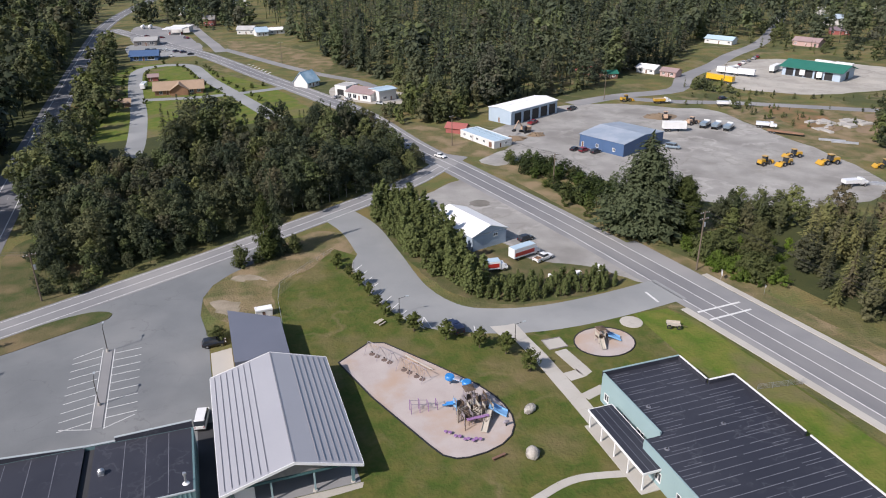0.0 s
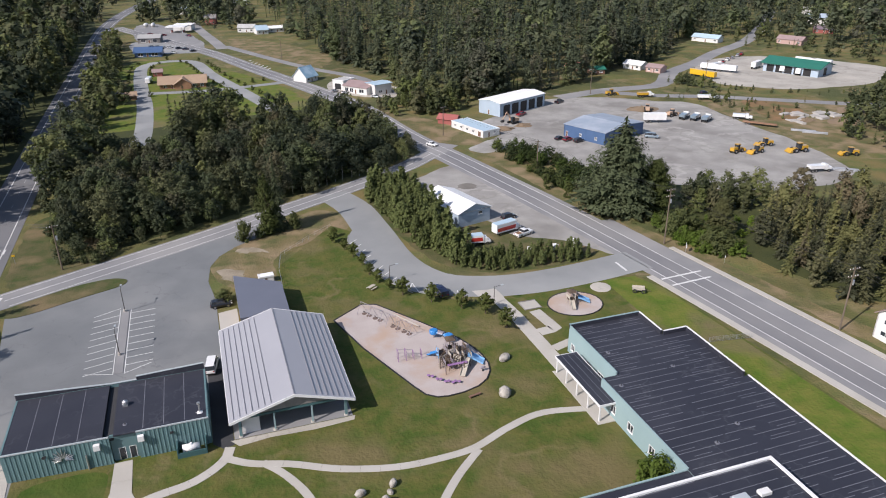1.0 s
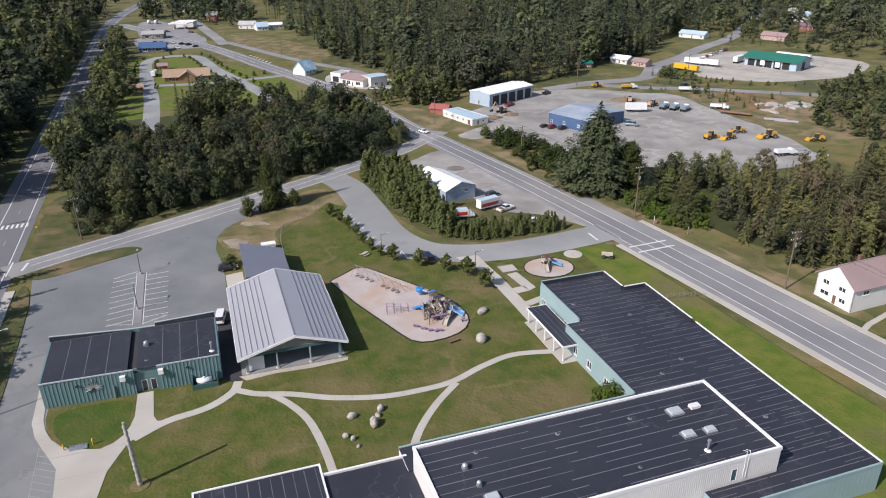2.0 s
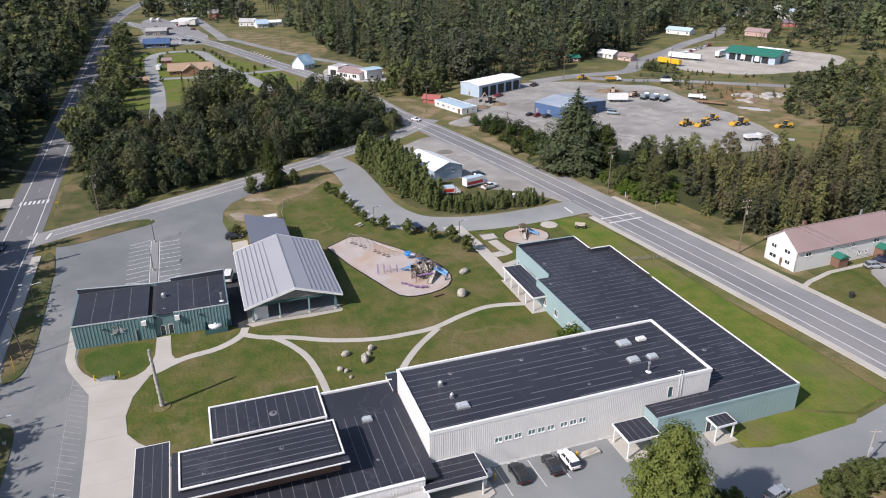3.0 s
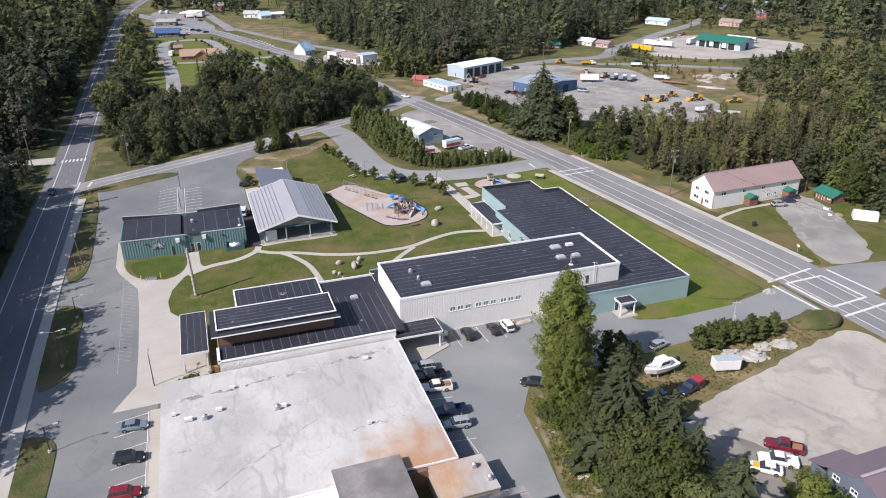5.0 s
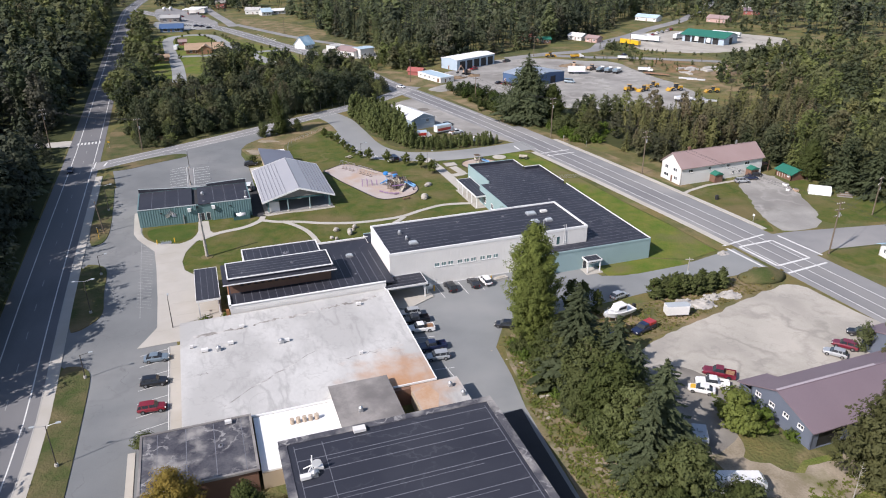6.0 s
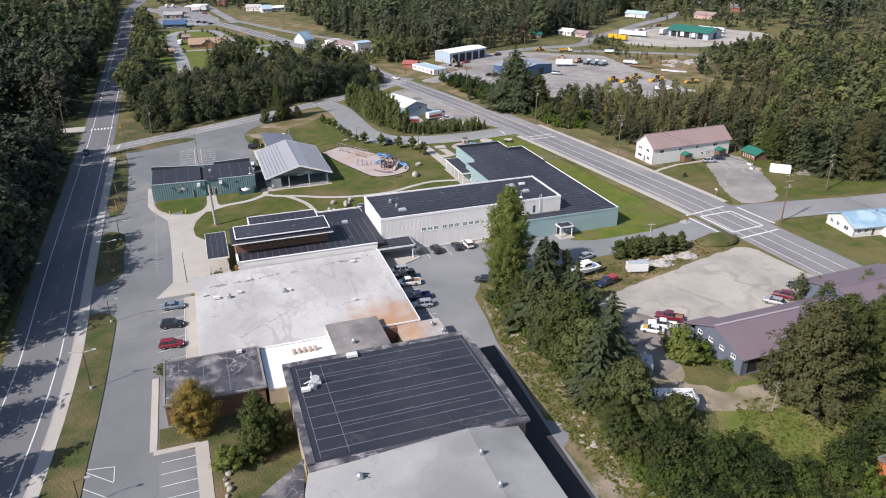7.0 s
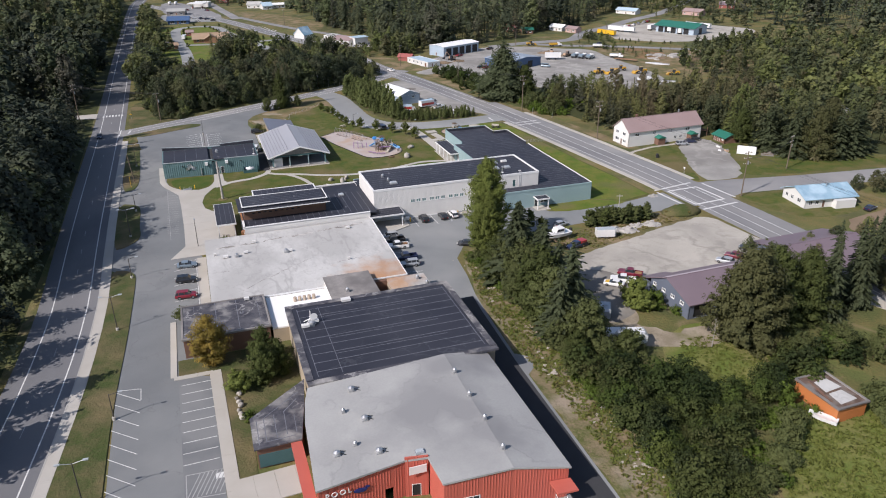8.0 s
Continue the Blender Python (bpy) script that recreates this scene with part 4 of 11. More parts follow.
# ---- buildings ----
def wall(parent, a, b, z0, z1, material, holes=(), thick=0.25, rib=0.0, rib_depth=0.06, rib_w=0.08, z1b=None):
    """A wall from a to b (outside on the right hand), one closed mesh with openings (start, end, bottom, top) cut through and an
    optional folded face of upright ribs. z1b: the height at b where the top slopes."""
    a, b = Vector(a), Vector(b)
    d = b - a
    L = d.length
    d.normalize()
    nrm = Vector((d.y, -d.x))
    line = [(0.0, 0.0), (L, 0.0)] + [(h[k], 0.0) for h in holes for k in (0, 1)]
    k = 1
    while rib and k * rib < L - rib_w:
        u = k * rib
        if all(abs(u - q) > rib_w * 1.3 for q, w in line if w == 0.0) or not holes:
            line += [(u - rib_w, 0.0001), (u - rib_w / 2, rib_depth), (u + rib_w / 2, rib_depth), (u + rib_w, 0.0001)]
        k += 1
    line = sorted(set(line))
    zs = sorted({z0, *[h[k] for h in holes for k in (2, 3)]}) + [None]
    top = lambda u: z1 if z1b is None else z1 + (z1b - z1) * u / L
    n, m = len(line), len(zs)
    verts = []
    for u, w in line:
        for z in zs:
            zz = top(u) if z is None else z
            p, q = a + d * u + nrm * w, a + d * u - nrm * thick
            verts += [(p.x, p.y, zz), (q.x, q.y, zz)]
    at = lambda i, j, back: (i * m + j) * 2 + back

    def solid(i, j):
        if not (0 <= i < n - 1 and 0 <= j < m - 1):
            return False
        u, za = (line[i][0] + line[i + 1][0]) / 2, zs[j]
        return not any(h[0] < u < h[1] and h[2] <= za < h[3] for h in holes)

    faces = []
    for i in range(n - 1):
        for j in range(m - 1):
            if not solid(i, j):
                continue
            faces.append((at(i, j, 0), at(i + 1, j, 0), at(i + 1, j + 1, 0), at(i, j + 1, 0)))
            faces.append((at(i, j + 1, 1), at(i + 1, j + 1, 1), at(i + 1, j, 1), at(i, j, 1)))
            if not solid(i - 1, j):
                faces.append((at(i, j, 0), at(i, j + 1, 0), at(i, j + 1, 1), at(i, j, 1)))
            if not solid(i + 1, j):
                faces.append((at(i + 1, j, 1), at(i + 1, j + 1, 1), at(i + 1, j + 1, 0), at(i + 1, j, 0)))
            if not solid(i, j - 1):
                faces.append((at(i, j, 1), at(i + 1, j, 1), at(i + 1, j, 0), at(i, j, 0)))
            if not solid(i, j + 1):
                faces.append((at(i, j + 1, 0), at(i + 1, j + 1, 0), at(i + 1, j + 1, 1), at(i, j + 1, 1)))
    return part("wall", Shape().add(verts, faces), material, parent)


def window(parent, a, b, hole, frame_mat="white_trim", bars=1, name="window", sill=True, glass="window_glass"):
    """A framed pane, set back in an opening of the wall from a to b."""
    a, b = Vector(a), Vector(b)
    d = (b - a).normalized()
    nrm = Vector((d.y, -d.x))
    u0, u1, z0, z1 = hole
    P = lambda u, w: a + d * u + nrm * w
    fr = Shape()
    t = 0.09
    for p, q, za, zb in ((u0, u0 + t, z0, z1), (u1 - t, u1, z0, z1), (u0 + t, u1 - t, z0, z0 + t), (u0 + t, u1 - t, z1 - t, z1)):
        fr.prism([P(p, 0.05), P(q, 0.05), P(q, -0.14), P(p, -0.14)], za, zb)
    for k in range(1, bars + 1):
        m = u0 + (u1 - u0) * k / (bars + 1)
        fr.prism([P(m - 0.04, 0.02), P(m + 0.04, 0.02), P(m + 0.04, -0.14), P(m - 0.04, -0.14)], z0 + t, z1 - t)
    w = part(name, fr, frame_mat, parent)
    part("pane", Shape().prism([P(u0 + t, -0.08), P(u1 - t, -0.08), P(u1 - t, -0.12), P(u0 + t, -0.12)], z0 + t, z1 - t), glass, w, "dark window pane" if glass == "window_glass" else "pale green window pane")
    if sill:
        part("sill", Shape().prism([P(u0 - 0.05, 0.1), P(u1 + 0.05, 0.1), P(u1 + 0.05, 0.052), P(u0 - 0.05, 0.052)], z0 - 0.06, z0), frame_mat, w)
    return w


def door(parent, a, b, hole, material="teal_dark", glazed=False):
    a, b = Vector(a), Vector(b)
    d = (b - a).normalized()
    nrm = Vector((d.y, -d.x))
    u0, u1, z0, z1 = hole
    P = lambda u, w: a + d * u + nrm * w
    fr = Shape()
    for p, q, za, zb in ((u0, u0 + 0.08, z0, z1), (u1 - 0.08, u1, z0, z1), (u0 + 0.08, u1 - 0.08, z1 - 0.08, z1)):
        fr.prism([P(p, 0.04), P(q, 0.04), P(q, -0.15), P(p, -0.15)], za, zb)
    w = part("door", fr, "white_trim", parent)
    part("leaf", Shape().prism([P(u0 + 0.08, -0.05), P(u1 - 0.08, -0.05), P(u1 - 0.08, -0.1), P(u0 + 0.08, -0.1)], z0, z1 - 0.08), "window_glass" if glazed else material, w)
    part("handle", Shape().prism([P(u1 - 0.3, 0.0), P(u1 - 0.2, 0.0), P(u1 - 0.2, -0.048), P(u1 - 0.3, -0.048)], z0 + 1.0, z0 + 1.15), "chrome", w, "metal handle")
    return w


def row(start, width, gap, n, z0, z1):
    return [(start + k * (width + gap), start + k * (width + gap) + width, z0, z1) for k in range(n)]


def flat_roof(parent, x0, x1, y0, y1, z, material="membrane", seams=0, along="x", rim=0.0, rim_w=0.35, rim_mat="white_trim", seam_w=0.11, breaks=0, seed=1, drop=0.25):
    """A flat roof deck with welded seams that stand a little proud, and a raised rim."""
    part("roof", Shape().box(x0, x1, y0, y1, z - 0.3, z), material, parent)
    rnd = random.Random(seed)
    if seams:
        s = Shape()
        lo, hi, a, b = (y0, y1, x0, x1) if along == "x" else (x0, x1, y0, y1)
        v = lo + seams * 0.6
        while v < hi - 0.3:
            cuts = [(a + 0.5, b - 0.5)] if not breaks else []
            p = a + 0.5
            while breaks and p < b - 0.5:
                q = min(b - 0.5, p + rnd.uniform(3, breaks))
                cuts.append((p, q))
                p = q + rnd.choice((0.6, 1.5, 3.0, 5.0))
            for p, q in cuts:
                w = seam_w * rnd.uniform(0.6, 1.2)
                s.box(p, q, v - w / 2, v + w / 2, z, z + 0.012) if along == "x" else s.box(v - w / 2, v + w / 2, p, q, z, z + 0.012)
            v += seams
        tagged(part("seam", s, "membrane_seam", parent), kind="stuff")
    if rim:
        s = Shape()
        w = rim_w
        s.box(x0 - 0.08, x1 + 0.08, y0 - 0.08, y0 + w, z - drop, z + rim)
        s.box(x0 - 0.08, x1 + 0.08, y1 - w, y1 + 0.08, z - drop, z + rim)
        s.box(x0 - 0.08, x0 + w, y0 + w, y1 - w, z - drop, z + rim)
        s.box(x1 - w, x1 + 0.08, y0 + w, y1 - w, z - drop, z + rim)
        part("parapet", s, rim_mat, parent)


def vent(parent, x, y, z, kind="drain", size=0.5):
    """Small fittings on a roof."""
    if kind == "hatch":
        ob = part("roof_hatch", Shape().prism([(x - size, y - size * 0.7), (x + size, y - size * 0.7), (x + size, y + size * 0.7), (x - size, y + size * 0.7)], z, z + 0.55, 0.12), "skylight", parent)
        part("kerb", Shape().box(x - size - 0.1, x + size + 0.1, y - size * 0.7 - 0.1, y + size * 0.7 + 0.1, z, z + 0.28), "galvanised", ob)
    elif kind == "fan":
        ob = part("roof_fan", Shape().tube((x, y, z + 0.4), (x, y, z + 0.75), size * 1.0, size * 0.9, 12).tube((x, y, z + 0.75), (x, y, z + 1.0), size * 0.9, size * 0.25, 12), "galvanised", parent)
        part("kerb", Shape().box(x - size * 0.8, x + size * 0.8, y - size * 0.8, y + size * 0.8, z, z + 0.4), "galvanised", ob)
    elif kind == "pipe":
        ob = part("roof_pipe", Shape().tube((x, y, z), (x, y, z + 1.6), 0.14, 0.14, 8).tube((x, y, z + 1.6), (x, y, z + 1.85), 0.28, 0.24, 8), "galvanised", parent)
        part("flashing", Shape().tube((x, y, z), (x, y, z + 0.16), 0.5, 0.22, 10), "white_trim", ob)
    elif kind == "curb":
        ob = part("roof_unit", Shape().box(x - size, x + size, y - size * 0.6, y + size * 0.6, z + 0.15, z + 0.6), "white_siding", parent)
        part("foot", Shape().box(x - size * 0.8, x + size * 0.8, y - size * 0.4, y + size * 0.4, z, z + 0.15), "dark_metal", ob)
    else:
        ob = part("roof_drain", Shape().tube((x, y, z), (x, y, z + 0.1), size * 0.75, size * 0.6, 12), "membrane_seam", parent)
        part("dome", Shape().tube((x, y, z + 0.1), (x, y, z + 0.28), size * 0.25, size * 0.12, 8), "dark_metal", ob)


def canopy(parent, x0, x1, y0, y1, z, posts=(), thick=0.3, seams=1.3, along="y", trim="white_trim", post_mat="white_trim"):
    part("canopy_roof", Shape().box(x0 + 0.1, x1 - 0.1, y0 + 0.1, y1 - 0.1, z - thick, z), "membrane", parent)
    s = Shape().box(x0, x1, y0, y0 + 0.1, z - thick - 0.05, z + 0.06).box(x0, x1, y1 - 0.1, y1, z - thick - 0.05, z + 0.06)
    s.box(x0, x0 + 0.1, y0 + 0.1, y1 - 0.1, z - thick - 0.05, z + 0.06).box(x1 - 0.1, x1, y0 + 0.1, y1 - 0.1, z - thick - 0.05, z + 0.06)
    part("fascia", s, trim, parent)
    if seams:
        r = Shape()
        lo, hi = (x0, x1) if along == "y" else (y0, y1)
        v = lo + seams
        while v < hi - 0.3:
            r.box(v - 0.04, v + 0.04, y0 + 0.15, y1 - 0.15, z, z + 0.012) if along == "y" else r.box(x0 + 0.15, x1 - 0.15, v - 0.04, v + 0.04, z, z + 0.012)
            v += seams
        tagged(part("seam", r, "membrane_seam", parent), kind="stuff")
    for x, y in posts:
        part("post", Shape().box(x - 0.11, x + 0.11, y - 0.11, y + 0.11, 0, z - thick), post_mat, parent)


mat("pale_glass", (0.20, 0.30, 0.30), (0.16, 0.25, 0.25), 0.12, 0.5, 4.0, spec=0.6)
# gymnasium: tall white block with a dark roof
gym = thing("gymnasium", "tall white ribbed-metal gymnasium with a dark flat roof", "building")
GX0, GX1, GY0, GY1, GZ = 16.1, 64.1, 34.0, 50.85, 9.0
wins = [h for k in range(3) for h in row(10.1 + k * 5.42, 1.3, 0.3, 3, 4.35, 5.35)]
wall(gym, (GX0, GY0), (GX1, GY0), 0, GZ - 0.2, "white_siding", wins + [(40.0, 41.0, 5.25, 7.3)], rib=0.34, rib_w=0.06, rib_depth=0.014)
for h in wins:
    window(gym, (GX0, GY0), (GX1, GY0), h, bars=1, glass="pale_glass")
door(gym, (GX0, GY0), (GX1, GY0), (40.0, 41.0, 5.25, 7.3))
wall(gym, (GX1, GY0 + 0.25), (GX1, GY1), 0, GZ - 0.2, "white_siding", rib=0.34, rib_w=0.06, rib_depth=0.014)
wall(gym, (GX1 - 0.25, GY1), (GX0, GY1), 0, GZ - 0.2, "white_siding", rib=0.34, rib_w=0.06, rib_depth=0.014)
wall(gym, (GX0, GY1 - 0.25), (GX0, GY0 + 0.25), 0, GZ - 0.2, "white_siding", rib=0.34, rib_w=0.06, rib_depth=0.014)
flat_roof(gym, GX0, GX1, GY0, GY1, GZ - 0.25, seams=1.55, rim=0.3, rim_w=0.3, breaks=22, seed=3)
for x, y, kind, s in ((21.4, 44.6, "fan", 0.45), (22.0, 41.0, "fan", 0.35), (22.8, 38.4, "hatch", 0.9), (55.0, 45.6, "hatch", 1.1), (58.4, 45.6, "curb", 0.8), (53.7, 40.6, "hatch", 0.9), (57.2, 40.4, "hatch", 0.8),
                      (54.2, 37.0, "pipe", 0.3), (24.0, 47.2, "drain", 0.5), (36.4, 47.0, "drain", 0.5), (48.0, 46.6, "drain", 0.5), (43.6, 37.2, "drain", 0.4)):
    vent(gym, x, y, GZ - 0.25, kind, s)
lad = Shape()
for x in (58.0, 58.5):
    lad.tube((x, GY0 - 0.12, 5.3), (x, GY0 - 0.12, GZ + 1.0), 0.04, n=6).tube((x, GY0 - 0.12, GZ + 1.0), (x, GY0 + 0.6, GZ + 0.6), 0.04, n=6)
for k in range(13):
    lad.tube((58.0, GY0 - 0.12, 5.5 + k * 0.3), (58.5, GY0 - 0.12, 5.5 + k * 0.3), 0.03, n=5)
part("ladder", lad, "white_trim", gym, "white steel roof ladder")
part("base_trim", Shape().box(GX0, 51.6, GY0 - 0.05, GY0 - 0.004, 0, 0.28), "white_trim", gym)

# classroom wing: pale teal walls, wide dark roof
wing = thing("classroom_wing", "low pale teal classroom wing with a dark flat roof", "building")
WZ = 5.1
OUT = [(51.8, 30.0), (79.2, 30.0), (79.2, 72.0), (78.4, 72.0), (78.4, 88.1), (73.2, 88.1), (73.2, 96.0), (58.0, 96.0), (58.0, 79.4), (55.2, 79.4), (55.2, 51.0), (64.3, 51.0), (64.3, 33.7), (51.8, 33.7)]
HOLES = {0: [(9.4, 10.5, 0.1, 2.2), (11.2, 13.4, 1.0, 2.2)], 7: [(13.0, 14.8, 0.9, 2.3)], 9: [(3.5, 5.0, 1.0, 2.6), (8.6, 10.2, 1.0, 2.6), (14.5, 16.0, 1.0, 2.6), (20.0, 21.6, 1.0, 2.6), (24.2, 25.8, 1.0, 2.6)],
         8: [], 1: [(4, 6, 1.0, 2.4), (12, 14, 1.0, 2.4), (20, 22, 1.0, 2.4), (28, 30, 1.0, 2.4), (36, 38, 1.0, 2.4)]}
HOLES[7] = [(1.2, 2.6, 1.0, 2.5), (7.0, 9.0, 0.1, 2.3), (11.0, 13.0, 1.0, 2.5)]
n = len(OUT)
for i in range(n):
    a, b = OUT[i], OUT[(i + 1) % n]
    if i in (10, 11, 12):
        continue
    holes = HOLES.get(i, [])
    wall(wing, a, b, 0, WZ - 0.1, "pale_teal" if i else "pale_teal", holes, rib=0.9 if i == 0 else 0.6, rib_depth=0.010, rib_w=0.05)
    for h in holes:
        if h[2] < 0.5:
            door(wing, a, b, h, glazed=True)
        else:
            window(wing, a, b, h)
roofs = Shape()
roofs.prism([(55.2, 51.0), (64.3, 51.0), (64.3, 33.6), (51.8, 33.6), (51.8, 30.0), (79.2, 30.0), (79.2, 72.0), (55.2, 72.0)], WZ - 0.3, WZ)
part("roof", roofs, "membrane", wing)
part("roof", Shape().prism([(55.2, 72.0), (78.4, 72.0), (78.4, 88.1), (73.2, 88.1), (73.2, 96.0), (58.0, 96.0), (58.0, 79.4), (55.2, 79.4)], WZ - 0.3, WZ + 0.004), "membrane", wing)
rnd = random.Random(5)
seam = Shape()
y = 31.4
while y < 95:
    x0 = 52.4 if y < 33.2 else 64.9 if y < 51.4 else 55.8 if y < 79.2 else 58.6
    x1 = 78.7 if y < 71.8 else 77.9 if y < 87.8 else 72.7
    p = x0
    while p < x1 - 1:
        q = min(x1, p + rnd.uniform(5, 14))
        seam.box(p, q, y - 0.05, y + 0.05, WZ + 0.004, WZ + 0.02)
        p = q + rnd.choice((0.3, 0.5, 1.2, 2.5))
    if rnd.random() < 0.7:
        p = rnd.uniform(x1 - 8, x1 - 4)
        seam.box(p, min(x1, p + 3.5), y + 0.55, y + 0.63, WZ + 0.004, WZ + 0.02)
        p = rnd.uniform(x0, x0 + 2)
        seam.box(p, p + 3.0, y + 0.55, y + 0.63, WZ + 0.004, WZ + 0.02)
    y += 1.62
tagged(part("seam", seam, "membrane_seam", wing), kind="stuff")


def edge_trim(parent, pts, z0, z1, w, material, name="parapet"):
    """A raised rim along the edge of a roof, on the left of the line."""
    for a, b in zip(pts, pts[1:]):
        a, b = Vector(a), Vector(b)
        d = (b - a).normalized()
        nv = Vector((-d.y, d.x))
        part(name, Shape().prism([a - nv * 0.08, b - nv * 0.08, b + nv * w, a + nv * w], z0, z1), material, parent)


for line in ([(78.4, 72.2), (78.4, 88.0)], [(78.3, 88.1), (73.3, 88.1)], [(73.2, 88.4), (73.2, 95.8)], [(73.1, 96.0), (58.0, 96.0)]):
    edge_trim(wing, line, WZ - 0.3, WZ + 0.8, 0.26, "membrane")
    edge_trim(wing, line, WZ + 0.8, WZ + 0.9, 0.22, "white_trim" if line[0][1] < 96 else "pale_teal", "coping")
edge_trim(wing, [(58.0, 95.7), (58.0, 79.4)], WZ - 0.3, WZ + 0.7, 0.2, "pale_teal")
edge_trim(wing, [(79.2, 30.2), (79.2, 72.0)], WZ - 0.3, WZ + 0.14, 0.2, "white_trim")
edge_trim(wing, [(55.2, 79.2), (55.2, 56)], WZ - 0.3, WZ + 0.16, 0.18, "pale_teal")
edge_trim(wing, [(51.8, 30.0), (79.1, 30.0)], WZ - 0.3, WZ + 0.14, 0.18, "pale_teal")
for x, y in ((68.8, 78.6), (68.6, 62.0), (57.2, 76.5), (62.8, 59.3), (71, 44), (67, 38), (60.4, 86)):
    vent(wing, x, y, WZ + 0.004, "drain", 0.55)
canopy(wing, 52.2, 56.6, 74.6, 90.4, 3.5, [(52.6, y) for y in (75, 78.8, 82.6, 86.4, 90)] + [(56.0, 75.0)], seams=1.2)
part("landing", Shape().box(52.0, 58.0, 74.2, 90.6, -0.2, 0.13), "concrete", wing)
canopy(wing, 60.8, 64.6, 27.2, 29.9, 3.2, [(61.1, 27.5), (64.3, 27.5)], seams=0.9)
part("landing", Shape().box(60.6, 64.8, 26.6, 29.9, -0.2, 0.14), "concrete", wing)
canopy(wing, 45.6, 51.4, 28.2, 33.0, 3.6, [(46.0, 28.6), (51.0, 28.6), (46.0, 32.6)], seams=1.1)
part("landing", Shape().box(45.6, 51.4, 28.0, 33.8, -0.2, 0.16), "concrete", wing)
# low strip along the gymnasium's north side
strip = thing("gym_corridor", "low dark-roofed corridor along the gymnasium", "building")
wall(strip, (55.0, 56.0), (15.4, 56.0), 0, WZ - 0.2, "pale_teal", row(4, 1.6, 5.0, 5, 1.0, 2.6), rib=0.6, rib_depth=0.03, rib_w=0.06)
for h in row(4, 1.6, 5.0, 5, 1.0, 2.6):
    window(strip, (55.0, 56.0), (15.4, 56.0), h)
wall(strip, (15.4, 55.9), (15.4, 51.0), 0, WZ - 0.2, "white_siding", rib=0.45)
part("roof", Shape().box(15.4, 55.1, 50.9, 56.0, WZ - 0.4, WZ - 0.1), "membrane", strip)
edge_trim(strip, [(55.1, 56.0), (15.4, 56.0)], WZ - 0.4, WZ + 0.05, 0.2, "pale_teal")
for x in (22, 36, 48):
    vent(strip, x, 53.6, WZ - 0.1, "drain", 0.45)

# library block with a raised lantern roof
lib = thing("library_block", "low library block with stacked dark roofs and white trim", "building")
wall(lib, (-17.7, 29.6), (14.0, 29.6), 0, 5.0, "white_siding", rib=0.4, rib_w=0.07, rib_depth=0.014)
part("coping", Shape().box(-17.9, 14.0, 29.45, 29.95, 5.0, 5.12), "white_trim", lib)
wall(lib, (-17.7, 47.6), (-17.7, 29.8), 0, 4.7, "cedar", [(1.2, 3.4, 0.1, 2.5), (4.2, 7.8, 0.1, 2.6), (13.6, 15.2, 1.0, 2.4)])
door(lib, (-17.7, 47.6), (-17.7, 29.8), (1.2, 3.4, 0.1, 2.5), glazed=True)
window(lib, (-17.7, 47.6), (-17.7, 29.8), (4.2, 7.8, 0.1, 2.6), bars=3)
window(lib, (-17.7, 47.6), (-17.7, 29.8), (13.6, 15.2, 1.0, 2.4))
part("coping", Shape().box(-17.95, -17.45, 29.5, 34.4, 4.6, 5.12), "white_trim", lib)
part("roof", Shape().box(-17.5, 16.0, 29.9, 47.5, 4.4, 4.7), "membrane", lib)
part("roof", Shape().box(3.9, 16.0, 47.5, 54.2, 4.4, 4.704), "membrane", lib)
s = Shape()
for k in range(20):
    x = -16.4 + k * 1.62
    s.box(x - 0.05, x + 0.05, 30.2, 35.4 if x < 5 else 46.8, 4.7, 4.716)
tagged(part("seam", s, "membrane_seam", lib), kind="stuff")
wall(lib, (3.8, 56.2), (-13.4, 56.2), 0, 5.0, "white_siding", row(3, 1.6, 2.0, 4, 1.0, 2.6), rib=0.5)
for h in row(3, 1.6, 2.0, 4, 1.0, 2.6):
    window(lib, (3.8, 56.2), (-13.4, 56.2), h)
wall(lib, (-13.4, 56.0), (-13.4, 47.6), 0, 5.0, "white_siding", [(2, 6, 0.9, 2.8)], rib=0.5)
window(lib, (-13.4, 56.0), (-13.4, 47.6), (2, 6, 0.9, 2.8), bars=3)
wall(lib, (3.8, 47.6), (3.8, 56.0), 4.6, 5.0, "white_siding")
flat_roof(lib, -13.4, 3.8, 47.7, 56.2, 5.05, seams=1.55, along="y", rim=0.14, rim_w=0.2, drop=0.14, seed=7)
wall(lib, (16.0, 54.2), (3.9, 54.2), 0, 4.9, "white_siding", row(2, 1.6, 2.0, 3, 1.0, 2.6), rib=0.5)
part("coping", Shape().box(3.9, 16.0, 53.95, 54.3, 4.9, 5.05), "white_trim", lib)
# lantern
slits = row(2.0, 0.9, 0.5, 9, 6.0, 6.5)
wall(lib, (-17.2, 35.6), (3.6, 35.6), 4.7, 7.6, "brown_wall", slits)
for h in slits:
    window(lib, (-17.2, 35.6), (3.6, 35.6), h, "brown_wall", 0, sill=False)
wall(lib, (3.6, 35.8), (3.6, 42.0), 4.7, 7.6, "brown_wall")
wall(lib, (3.6, 42.2), (-17.2, 42.2), 4.7, 7.6, "brown_wall")
wall(lib, (-17.2, 42.0), (-17.2, 35.8), 4.7, 7.6, "brown_wall")
part("eave", Shape().box(-18.5, 4.5, 33.4, 43.0, 7.6, 7.95), "membrane", lib)
edge_trim(lib, [(-18.5, 33.4), (4.5, 33.4)], 7.66, 7.88, 0.06, "white_trim", "fascia")
